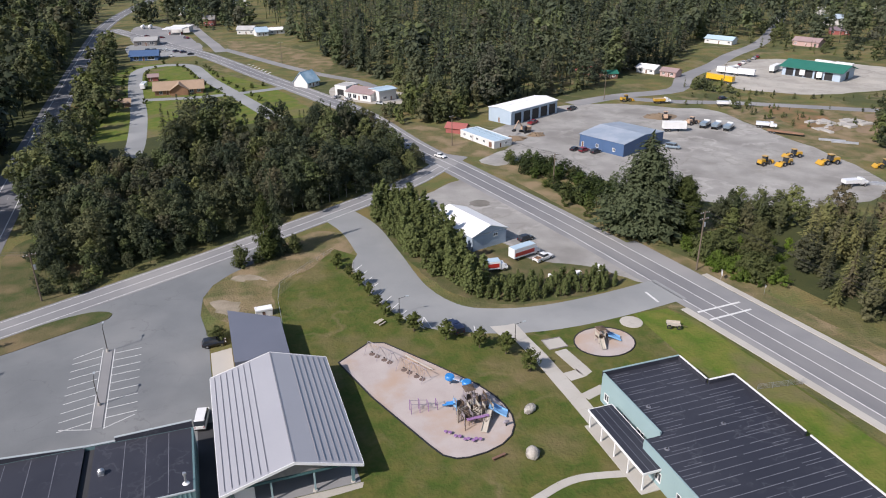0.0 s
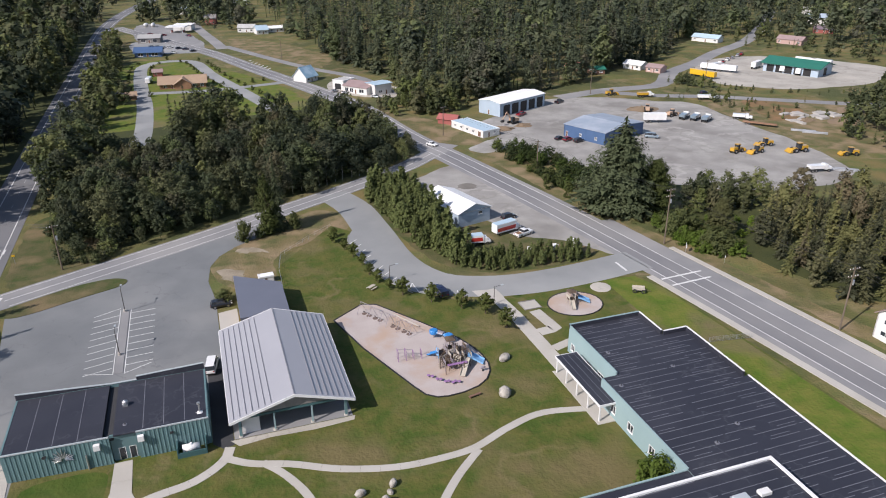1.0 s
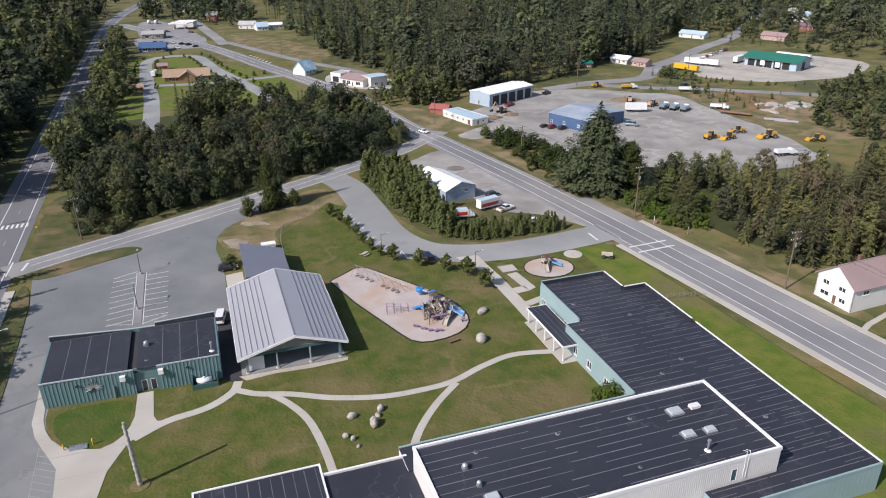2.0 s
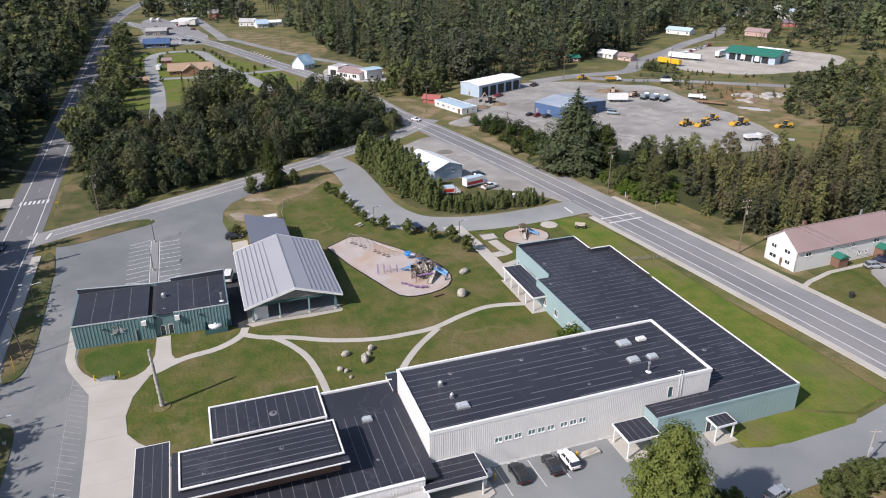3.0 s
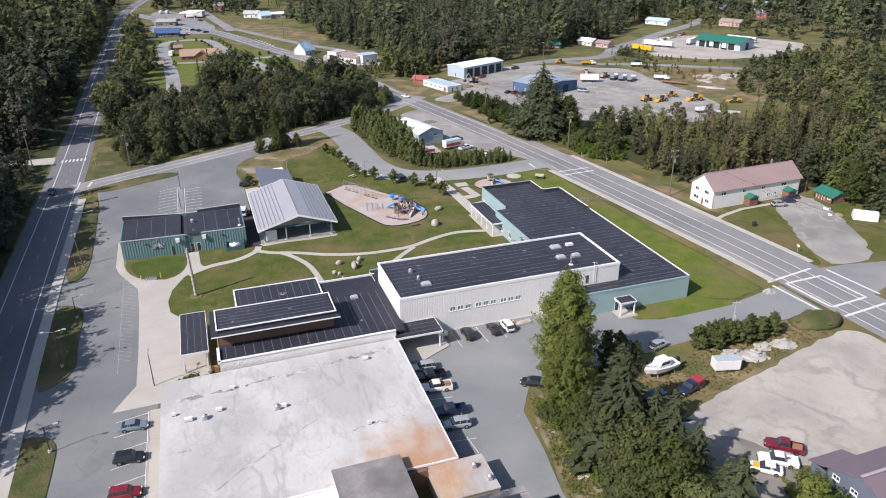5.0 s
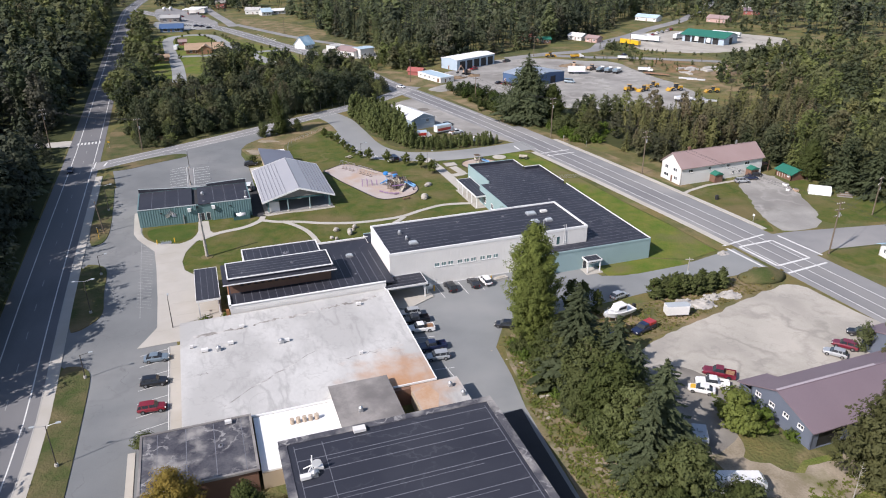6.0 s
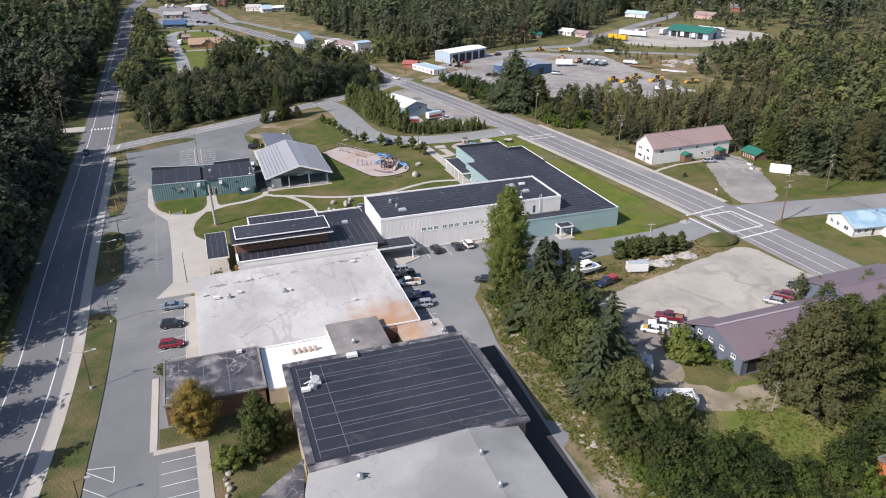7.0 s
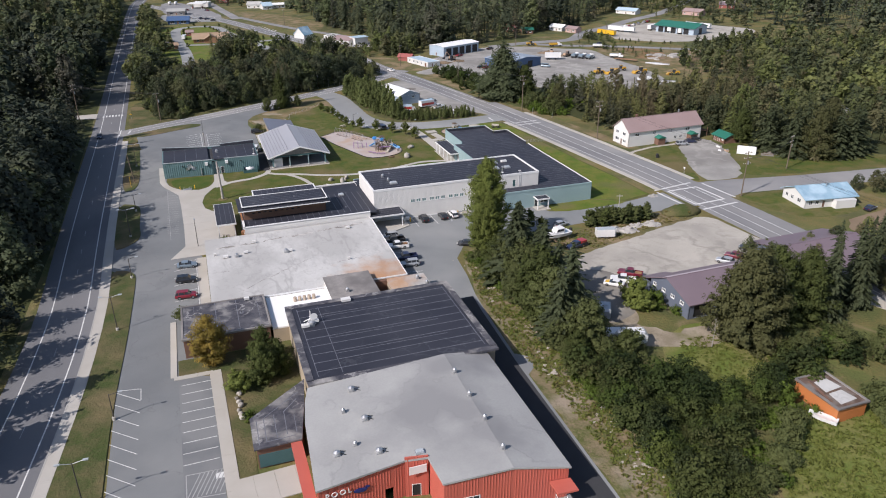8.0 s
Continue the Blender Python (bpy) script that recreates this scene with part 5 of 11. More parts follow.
flat_roof(lib, -17.5, 3.9, 34.4, 42.0, 8.6, seams=1.2, along="x", rim=0.1, rim_w=0.17, drop=0.08, seed=8)
wall(lib, (-17.4, 34.5), (3.8, 34.5), 7.95, 8.6, "membrane")
wall(lib, (3.8, 34.6), (3.8, 41.9), 7.95, 8.6, "membrane")
wall(lib, (-17.4, 41.9), (-17.4, 34.6), 7.95, 8.6, "membrane")
for x, y, z, k, sz in ((-3.9, 51.4, 5.05, "drain", 0.9), (9.6, 45.2, 4.7, "hatch", 0.7), (-4.0, 38.2, 8.6, "drain", 0.5), (-14.4, 36.6, 8.6, "drain", 0.4), (9.0, 36.0, 4.7, "drain", 0.4), (-2, 31.4, 4.7, "drain", 0.3)):
    vent(lib, x, y, z, k, sz)
canopy(lib, -24.1, -19.3, 35.3, 50.7, 4.3, [(-23.7, 36), (-23.7, 50.2), (-19.8, 50.2), (-19.8, 36)], seams=1.25)
part("entry_post", Shape().box(-18.6, -18.0, 29.6, 30.2, 0, 4.2), "cedar", lib, "orange cedar entry post")
canopy(lib, 13.6, 22.9, 28.5, 33.8, 3.8, [(14.2, 29.0), (22.4, 29.0)], seams=1.3, along="x")
part("landing", Shape().prism([(13.2, 26.5), (18.0, 25.4), (24.2, 28.6), (24.2, 33.9), (13.2, 33.9)], -0.2, 0.22), "concrete", lib)

mat("drum_tan", (0.50, 0.42, 0.33), (0.40, 0.32, 0.25), 0.7)
# old school: stained pale flat roof
old = thing("old_school", "old low school block with a stained pale flat roof", "building")
wall(old, (-27.0, -5.0), (-4.4, -5.0), 0, 3.3, "tan_wall")
wall(old, (13.2, -5.0), (13.7, 28.6), 0, 3.3, "tan_wall", row(3, 2.4, 2.0, 6, 1.0, 2.4))
for h in row(3, 2.4, 2.0, 6, 1.0, 2.4):
    window(old, (13.2, -5.0), (13.7, 28.6), h, bars=2)
wall(old, (-27.0, 28.4), (-27.0, -4.8), 0, 3.3, "tan_wall", row(3, 2.4, 2.2, 6, 1.0, 2.4))
for h in row(3, 2.4, 2.2, 6, 1.0, 2.4):
    window(old, (-27.0, 28.4), (-27.0, -4.8), h, bars=2)
wall(old, (13.4, 28.6), (-26.8, 28.6), 0, 3.3, "tan_wall")
part("roof", Shape().prism([(-27.4, -5.2), (13.45, -5.2), (14.0, 29.2), (-27.4, 28.6)], 3.3, 3.55), "white_roofing", old)
edge_trim(old, [(-27.4, -5.2), (13.45, -5.2), (14.0, 29.2)], 3.3, 3.6, 0.12, "white_trim", "fascia")
rnd = random.Random(11)
for x, y, k, sz in ((-23.2, 16.6, "curb", 0.6), (-20.8, 16.2, "fan", 0.5), (-18.6, 17.6, "curb", 0.5), (-9.8, 15.0, "fan", 0.55), (-8.8, 15.2, "curb", 0.5), (6.8, 24.2, "curb", 0.5), (-16.2, 23.0, "curb", 0.4), (3.2, 6.4, "curb", 0.3), (-25.4, 18.6, "curb", 0.3)):
    vent(old, x, y, 3.55, k, sz)
for a, b, w in (((-25, 22.4), (-16, 23.0), 1.0), ((-14, 23.4), (-9, 24.0), 0.62), ((-8.6, 23.8), (-2, 24.6), 1.0), ((-1, 25), (3, 25.4), 0.62), ((4, 25.4), (11, 26.4), 1.3), ((-21, -1), (-3, 11.5), 0.35), ((-1, 6), (9, 6.5), 0.25), ((-26, 9), (-23, 9.4), 0.3)):
    pts = [(a[0] + (b[0] - a[0]) * k / 12, a[1] + (b[1] - a[1]) * k / 12 + rnd.uniform(-0.4, 0.4)) for k in range(13)]
    part("stain", Shape().ribbon(pts, [w * rnd.uniform(0.3, 1.2) for _ in pts], 3.5, 3.555), "roof_smear" if w > 0.6 else "roof_stain", old)
# inset roofs between the old blocks
part("inset_roof", Shape().box(-16.9, -4.4, -18.0, -5.2, 2.9, 3.2), "white_coating", old)
part("inset_wall", Shape().box(-16.9, -4.4, -18.0, -17.7, 0, 2.9), "tan_wall", old)
for k in range(5):
    x = -11.3 + k * 0.95
    part("drum_cover", Shape().tube((x, -8.7, 3.2), (x, -8.7, 4.1), 0.38, 0.36, 10), "drum_tan", old, "tan drum standing on the roof")
part("penthouse", Shape().box(-4.4, 5.1, -15.0, -3.4, 0, 4.7), "white_siding", old)
part("penthouse_roof", Shape().box(-4.6, 5.3, -15.1, -3.2, 4.7, 4.85), "weathered_roof", old)
part("low_block", Shape().box(8.7, 17.0, -12.4, -5.3, 0, 3.0), "tan_wall", old)
part("low_roof", Shape().box(8.6, 17.1, -12.5, -5.2, 3.0, 3.2), "white_roofing", old)
part("stain", Shape().prism([(8.8, -7.4), (11.6, -6), (12.6, -9), (11.4, -12.2), (8.8, -12.3)], 3.15, 3.206), "rust_stain", old)
part("back_wall", Shape().box(5.1, 8.7, -6.0, -5.3, 0, 3.2), "brown_wall", old)
for x, y in ((15.0, -7.6), (16.2, -10.6), (-1.0, -2.4 - 9)):
    vent(old, x, y, 3.2 if x > 0 else 4.85, "fan", 0.4)
# south-west office block
office = thing("office_block", "small old block with a stained dark flat roof", "building")
for a, b in (((-33.0, -18.2), (-17.4, -18.2)), ((-17.4, -18.0), (-17.4, -5.6)), ((-17.6, -5.5), (-33.0, -5.5)), ((-33.0, -5.7), (-33.0, -18.0))):
    wall(office, a, b, 0, 3.9, "brown_wall" if a[1] == -18.2 else "tan_wall")
flat_roof(office, -33.2, -17.2, -18.4, -5.4, 4.1, "stained_roof", seams=4.0, along="y", rim=0.1, rim_w=0.3, rim_mat="weathered_roof")
vent(office, -22, -11.5, 4.1, "drain", 0.6)
vent(office, -20.6, -6.6, 4.1, "curb", 0.5)

# hall with the dark seamed roof
hall = thing("sports_hall", "tan-walled hall with a dark seamed flat roof", "building")
for a, b in (((-14.1, -43.0), (18.5, -42.0)), ((18.5, -42.0), (18.5, -16.3)), ((18.3, -16.3), (-13.9, -16.3)), ((-13.9, -16.5), (-14.1, -42.9))):
    wall(hall, a, b, 0, 6.0, "tan_wall")
part("roof", Shape().box(-14.1, 18.5, -43.0, -16.2, 6.0, 6.2), "membrane", hall)
s = Shape()
for k in range(9):
    y = -18.6 - k * 2.65
    s.box(-12.2, 16.9, y - 0.06, y + 0.06, 6.2, 6.215)
    if k in (1, 4, 6):
        s.box(-8.2, 12, y - 0.85, y - 0.76, 6.2, 6.215)
for x in (-12.2, -8.2, 16.9):
    s.box(x - 0.05, x + 0.05, -41.2, -18.0, 6.2, 6.214)
tagged(part("seam", s, "membrane_seam", hall), kind="stuff")
for a, b in (((-14.2, -43.1), (18.6, -43.1)), ((18.6, -42.2), (18.6, -17.4)), ((18.6, -16.2), (-14.2, -16.2)), ((-14.2, -17.4), (-14.2, -42.2))):
    edge_trim(hall, [a, b], 5.85, 6.3, 1.1, "stained_roof")
vent(hall, -10.4, -24.6, 6.2, "fan", 0.6)
vent(hall, -11.6, -24.9, 6.2, "curb", 0.7)
vent(hall, -9.6, -23.6, 6.2, "curb", 0.6)
vent(hall, -2.6, -17.6, 6.2, "curb", 0.9)
dish = Shape().tube((-10.4, -23.4, 6.2), (-10.4, -23.4, 8.6), 0.09, n=6)
for k in range(5):
    a = k * math.tau / 5 + 0.3
    dish.tube((-10.4, -23.4, 7.0), (-10.4 + 1.3 * math.cos(a), -23.4 + 1.3 * math.sin(a), 6.3 + 0.5 * (k % 2)), 0.11, 0.08, 6)
dish.loft([[(-9.9 + r * math.cos(k * math.tau / 12), -23.9 + 0.5 * z, 7.6 + r * math.sin(k * math.tau / 12)) for k in range(12)] for r, z in ((0.15, 0.4), (0.5, 0.2), (0.7, -0.1))])
part("aerial", dish, "white_trim", hall, "white roof aerial with a small dish")

# pool building
pool = thing("pool_building", "red ribbed-metal pool building with a wide grey roof", "building")
zl, zr, ze = 6.0, 7.0, 5.4
roof = Shape()
for poly in ([(-14.4, -43.2, 5.9), (8.7, -42.8, 7.0), (8.4, -72.0, 7.0), (-1.4, -71.4, 6.7), (-1.7, -65.9, 6.7), (-4.8, -65.2, 6.5), (-17.2, -66.4, 5.9), (-16.2, -52.0, 5.9), (-15.4, -46.8, 5.9)],
             [(8.7, -42.8, 7.0), (16.7, -42.2, 5.5), (16.6, -72.9, 5.5), (8.4, -72.0, 7.0)]):
    k = len(poly)
    roof.add([(x, y, z) for x, y, z in poly] + [(x, y, z - 0.3) for x, y, z in poly], [tuple(range(k - 1, -1, -1)), tuple(range(k, 2 * k))] + [(i, (i + 1) % k, k + (i + 1) % k, k + i) for i in range(k)])
part("roof", roof, "pool_roofing", pool)
RED = dict(rib=0.42, rib_w=0.09, rib_depth=0.035)
wall(pool, (-17.0, -66.0), (-4.8, -65.0), 0, 5.62, "red_siding", [(9.4, 10.6, 0.1, 2.3)], z1b=6.2, **RED)
wall(pool, (-4.8, -65.2), (-1.6, -65.8), 0, 6.9, "red_siding", [(0.9, 2.2, 0.1, 2.2)], **RED)
wall(pool, (-1.4, -65.6), (-1.2, -71.2), 0, 6.35, "red_siding", **RED)
wall(pool, (-1.2, -71.2), (8.4, -71.8), 0, 6.4, "red_siding", [(2.0, 5.0, 1.4, 3.4)], z1b=6.7, **RED)
window(pool, (-1.2, -71.2), (8.4, -71.8), (2.0, 5.0, 1.4, 3.4), bars=2)
door(pool, (-4.8, -65.2), (-1.6, -65.8), (0.9, 2.2, 0.1, 2.2), "dark_metal")
wall(pool, (8.4, -71.8), (16.4, -72.6), 0, 6.7, "red_siding", z1b=5.2, **RED)
wall(pool, (16.4, -72.6), (16.4, -42.4), 0, 5.2, "red_siding", **RED)
wall(pool, (-14.3, -43.4), (-17.0, -66.0), 0, 5.5, "red_siding", **RED)
part("sign_panel", Shape().box(-4.4, -1.9, -66.0, -65.9, 4.4, 5.7), "white_trim", pool, "white sign panel on the gable")
part("awning", Shape().prism([(13.6, -75.0), (16.6, -75.2), (16.6, -72.8), (13.6, -72.5)], 3.2, 3.5), "red_siding", pool)
stair = Shape()
for k in range(10):
    stair.box(13.8, 15.0, -74.6 - 0.3 * k, -74.3 - 0.3 * k, 1.7 - 0.18 * k, 1.76 - 0.18 * k)
part("stair", stair, "galvanised", pool, "steel escape stair")
rail = Shape()
for x in (13.7, 15.1):
    rail.tube((x, -74.3, 2.8), (x, -77.3, 1.0), 0.03, n=5)
    for k in range(6):
        rail.tube((x, -74.3 - 0.6 * k, 1.75 - 0.36 * k), (x, -74.3 - 0.6 * k, 2.8 - 0.36 * k), 0.025, n=5)
part("stair_rail", rail, "white_trim", pool)
for i, (x, y) in enumerate(((-8.1, -46.8), (-10.4, -51.7), (-7.8, -54.6), (-10.4, -59.6), (-13.2, -60.6), (-7.6, -62.3), (8.5, -48.6), (8.5, -55.2), (8.6, -61.2), (8.5, -68.0))):
    vent(pool, x, y, 6.2 + (x + 14) * 0.047 - 0.3 if x < 8 else 6.95, "fan", 0.55 if i in (0, 2, 4, 5) else 0.33)
vent(pool, -2.4, -64.5, 6.5, "hatch", 0.55)
brace = Shape()
for i, (x, y) in enumerate(((-8.1, -46.8), (-7.8, -54.6), (-13.2, -60.6), (-7.6, -62.3))):
    z = 6.2 + (x + 14) * 0.047 - 0.3
    brace.tube((x + 0.3, y + 0.2, z + 0.7), (x + 1.7, y + 0.5, z), 0.06, n=5).tube((x + 0.2, y - 0.2, z + 0.7), (x + 1.6, y - 0.4, z), 0.06, n=5)
part("vent_brace", brace, "dark_metal", pool)
# the word on the pool's front, in raised letters
font = bpy.data.curves.new("lettering", "FONT")
font.body, font.size, font.extrude, font.space_character = "POOL", 1.15, 0.05, 1.35
letters = new("lettering", font)
deps = bpy.context.evaluated_depsgraph_get()
word = bpy.data.meshes.new_from_object(letters.evaluated_get(deps))
bpy.data.objects.remove(letters)
word.materials.clear()
word.materials.append(M("white_trim"))
ob = part("lettering", word, "white_trim", pool, "white raised letters reading POOL")
ob.matrix_local = pose(-16.0, -66.1, 3.9, 90, 0, 4.7)
whale = Shape()
for c, r, sq in (((-11.2, -65.72, 3.7), 0.75, (1.3, 0.08, 0.55)), ((-10.2, -65.62, 4.0), 0.35, (1.0, 0.1, 0.7))):
    whale.ball(c, r, 0, 0, 12, 8, sq)
part("emblem", whale, "dark_blue" if "dark_blue" in MATS else paint("dark_blue", (0.015, 0.025, 0.14)), pool, "dark blue painted emblem on the wall")
# angled dark-roofed entry
entry = thing("pool_entry", "angled entry block with a stained dark roof", "building")
part("wall", Shape().prism([(-14.5, -38.2), (-23.4, -45.7), (-23.5, -52.6), (-17.0, -52.4), (-15.6, -44)], 0, 3.7), "brown_wall", entry)
part("roof", Shape().prism([(-14.2, -37.7), (-23.8, -45.5), (-23.9, -53.0), (-16.9, -52.8), (-15.0, -43.0)], 3.7, 3.95), "stained_roof", entry)
s = Shape()
for a, b in (((-21.8, -46.0), (-21.9, -51.8)), ((-15.8, -41.0), (-21.6, -45.9)), ((-21.9, -51.8), (-17.6, -51.6)), ((-18.6, -45.4), (-18.8, -51)), ((-20.2, -45.6), (-20.3, -51.4)), ((-22.9, -46.2), (-23.0, -52.2)), ((-18.6, -45.4), (-16.2, -42.6)), ((-17.2, -46.6), (-17.4, -51))):
    s.ribbon([a, b], 0.12, 3.95, 3.965)
tagged(part("seam", s, "membrane_seam", entry), kind="stuff")
part("fascia", Shape().box(-18.6, -17.0, -66.2, -52.9, 3.2, 3.7), "red_siding", entry, "red sloping entry canopy")
part("glazing", Shape().box(-23.3, -18.4, -52.75, -52.66, 0.3, 2.6), "teal_dark", entry, "green glazed entrance screen")

# teal ribbed hall
teal = thing("teal_hall", "long low teal ribbed-metal hall with dark roofs", "building")
TZ = 5.0
RIB = dict(rib=0.62, rib_w=0.14, rib_depth=0.06)
wall(teal, (-37.1, 91.2), (-22.4, 90.6), 0, TZ, "teal_siding", **RIB)
wall(teal, (-22.4, 91.2), (-18.6, 91.2), 0, TZ - 0.2, "teal_siding", [(0.9, 1.9, 0.1, 2.3), (2.4, 3.4, 0.1, 2.3)])
for h in ((0.9, 1.9, 0.1, 2.3), (2.4, 3.4, 0.1, 2.3)):
    door(teal, (-22.4, 91.2), (-18.6, 91.2), h, glazed=True)
wall(teal, (-18.6, 90.7), (-8.0, 90.7), 0, TZ, "teal_siding", **RIB)
wall(teal, (-8.0, 90.7), (-8.0, 105.2), 0, TZ, "teal_siding", **RIB)
wall(teal, (-8.0, 105.2), (-37.2, 105.6), 0, TZ, "teal_siding", **RIB)
wall(teal, (-37.2, 105.4), (-37.1, 91.4), 0, TZ, "teal_siding", **RIB)
part("roof", Shape().prism([(-37.0, 91.3), (-23.3, 90.8), (-23.2, 105.4), (-37.1, 105.6)], TZ - 0.3, TZ - 0.05), "membrane", teal)
part("roof", Shape().prism([(-21.8, 90.9), (-8.1, 90.9), (-8.1, 105.1), (-21.8, 105.2)], TZ - 0.3, TZ - 0.05), "membrane", teal)
part("roof_gutter", Shape().prism([(-23.3, 90.9), (-21.8, 90.9), (-21.8, 105.3), (-23.2, 105.3)], TZ - 0.9, TZ - 0.6), "near_black_asphalt", teal)
s = Shape()
for x in (-33.6, -30.2, -26.8, -17.6, -14.6, -11.5):
    s.box(x - 0.05, x + 0.05, 91.4, 104.8, TZ - 0.05, TZ - 0.035)
tagged(part("seam", s, "membrane_seam", teal), kind="stuff")
for (xa, ha), (xb, hb) in (((-37.2, 1.05), (-23.3, 0.12)), ((-23.3, 0.10), (-19.0, 0.10)), ((-19.0, 0.75), (-8.05, 1.15))):
    ya, yb = 105.6 - (xa + 37.2) * 0.0137, 105.6 - (xb + 37.2) * 0.0137
    for lo, hi, w, m, nm in ((-0.3, 0.0, 0.22, "membrane", "parapet"), (0.004, 0.10, 0.28, "trim_grey", "coping")):
        za, zb = (TZ - 0.3, TZ - 0.3) if nm == "parapet" else (TZ + ha + lo, TZ + hb + lo)
        part(nm, Shape().add([(xa, ya - w, za), (xb, yb - w, zb), (xb, yb + 0.06, zb), (xa, ya + 0.06, za), (xa, ya - w, TZ + ha + hi), (xb, yb - w, TZ + hb + hi), (xb, yb + 0.06, TZ + hb + hi), (xa, ya + 0.06, TZ + ha + hi)],
                             [(3, 2, 1, 0), (4, 5, 6, 7), (0, 1, 5, 4), (1, 2, 6, 5), (2, 3, 7, 6), (3, 0, 4, 7)]), m, teal)
edge_trim(teal, [(-37.1, 91.1), (-22.4, 90.6)], TZ - 0.1, TZ + 0.1, 0.14, "trim_grey", "fascia")
edge_trim(teal, [(-18.6, 90.7), (-8.0, 90.7)], TZ - 0.1, TZ + 0.1, 0.14, "trim_grey", "fascia")
vent(teal, -20.4, 98.4, TZ - 0.05, "fan", 0.5)
vent(teal, -20.2, 93.2, TZ - 0.05, "drain", 0.5)
vent(teal, -9.2, 92.6, TZ - 0.05, "pipe", 0.3)
for x, z in ((-24.2, 3.9), (-18.0, 4.0)):
    part("wall_unit", Shape().box(x - 0.45, x + 0.45, 90.0, 90.62, z - 0.5, z + 0.4), "white_trim", teal, "white box on the wall")
for x in (-31.4, -13.6):
    part("wall_lamp", Shape().box(x - 0.25, x + 0.25, 90.3, 90.8, 3.6, 3.8), "dark_metal", teal)
part("downpipe", Shape().tube((-25.9, 90.55, 0), (-25.9, 90.55, 2.6), 0.14, n=8), "galvanised", teal)
emblem = Shape()
rnd = random.Random(4)
for k in range(13):
    a = radians(-15 + 210 * k / 12)
    r = rnd.uniform(1.2, 2.2)
    x, z = -29.0, 2.6
    emblem.tube((x + 0.3 * math.cos(a), 90.72, z + 0.3 * math.sin(a)), (x + r * math.cos(a), 90.7, z + r * 0.9 * math.sin(a)), 0.15, 0.06, 5)
part("emblem", emblem, "galvanised", teal, "grey metal tree-like emblem on the wall")
pen = Shape().box(-13.2, -13.0, 88.4, 90.6, 0, 1.9).box(-9.0, -8.8, 88.4, 90.6, 0, 1.9).box(-13.0, -9.0, 88.4, 88.55, 0, 1.0)
tagged(part("tank_fence", pen, "teal_dark"), "dark teal board fence round a tank", "fence")
tank = Shape().tube((-12.4, 89.5, 1.0), (-9.8, 89.5, 1.0), 0.6, n=14)
tk = thing("gas_tank", "white horizontal gas tank on feet", "tank")
part("vessel", tank, "white_trim", tk, smooth=True)
for x in (-11.9, -10.3):
    part("foot", Shape().box(x - 0.12, x + 0.12, 89.2, 89.8, 0, 0.5), "galvanised", tk)
part("dome", Shape().tube((-11.1, 89.5, 1.55), (-11.1, 89.5, 1.8), 0.25, 0.2, 10), "white_trim", tk)

# open pavilion
pav = thing("pavilion", "open-sided pavilion with a pale grey metal gable roof", "pavilion")
PX0, PX1, PR, PY0, PY1, PE, PZ = -5.05, 15.1, 5.4, 89.8, 119.6, 3.65, 6.75


def gable(parent, x0, xr, x1, y0, y1, ze, zr, material, thick=0.22, name="roof"):
    for a, za, b, zb in ((x0, ze, xr, zr), (xr, zr, x1, ze)):
        part(name, Shape().add([(a, y0, za), (b, y0, zb), (b, y1, zb), (a, y1, za), (a, y0, za - thick), (b, y0, zb - thick), (b, y1, zb - thick), (a, y1, za - thick)],
                               [(0, 1, 2, 3), (7, 6, 5, 4), (0, 4, 5, 1), (1, 5, 6, 2), (2, 6, 7, 3), (3, 7, 4, 0)]), material, parent)


gable(pav, PX0, PR, PX1, PY0, PY1, PE, PZ, "grey_metal_roof")
for side in (0, 1):
    for k in range(7):
        f = 0.07 + k * 0.096
        x = (PX0 + (PR - PX0) * f) if side == 0 else (PX1 - (PX1 - PR) * f)
        z = PE + (PZ - PE) * f
        part("snow_rail", Shape().box(x - 0.035, x + 0.035, PY0 + 0.5, PY1 - 0.5, z - 0.02, z + 0.13), "roof_rail", pav)
part("ridge_cap", Shape().box(PR - 0.1, PR + 0.1, PY0, PY1, PZ - 0.05, PZ + 0.05), "roof_rail", pav)
for y in (PY0 - 0.06, PY1 + 0.06):
    for a, za, b, zb in ((PX0, PE, PR, PZ), (PR, PZ, PX1, PE)):
        part("barge_board", Shape().add([(a, y - 0.06, za + 0.06), (b, y - 0.06, zb + 0.06), (b, y + 0.05, zb + 0.06), (a, y + 0.05, za + 0.06), (a, y - 0.06, za - 0.42), (b, y - 0.06, zb - 0.42), (b, y + 0.05, zb - 0.42), (a, y + 0.05, za - 0.42)],
                                      [(0, 1, 2, 3), (7, 6, 5, 4), (0, 4, 5, 1), (1, 5, 6, 2), (2, 6, 7, 3), (3, 7, 4, 0)]), "white_trim", pav)
for x in (PX0, PX1):
    part("gutter", Shape().box(x - 0.1, x + 0.1, PY0, PY1, PE - 0.4, PE - 0.02), "white_trim", pav)
# gable infill and truss
for y in (PY0 + 0.7, PY1 - 0.7):
    part("gable_panel", Shape().add([(PX0 + 1.6, y, 4.0), (PX1 - 1.6, y, 4.0), (PR, y, PZ - 0.35), (PX0 + 1.6, y + 0.1, 4.0), (PX1 - 1.6, y + 0.1, 4.0), (PR, y + 0.1, PZ - 0.35)],
                                  [(0, 1, 2), (5, 4, 3), (0, 3, 4, 1), (1, 4, 5, 2), (2, 5, 3, 0)]), "weathered_roof", pav)
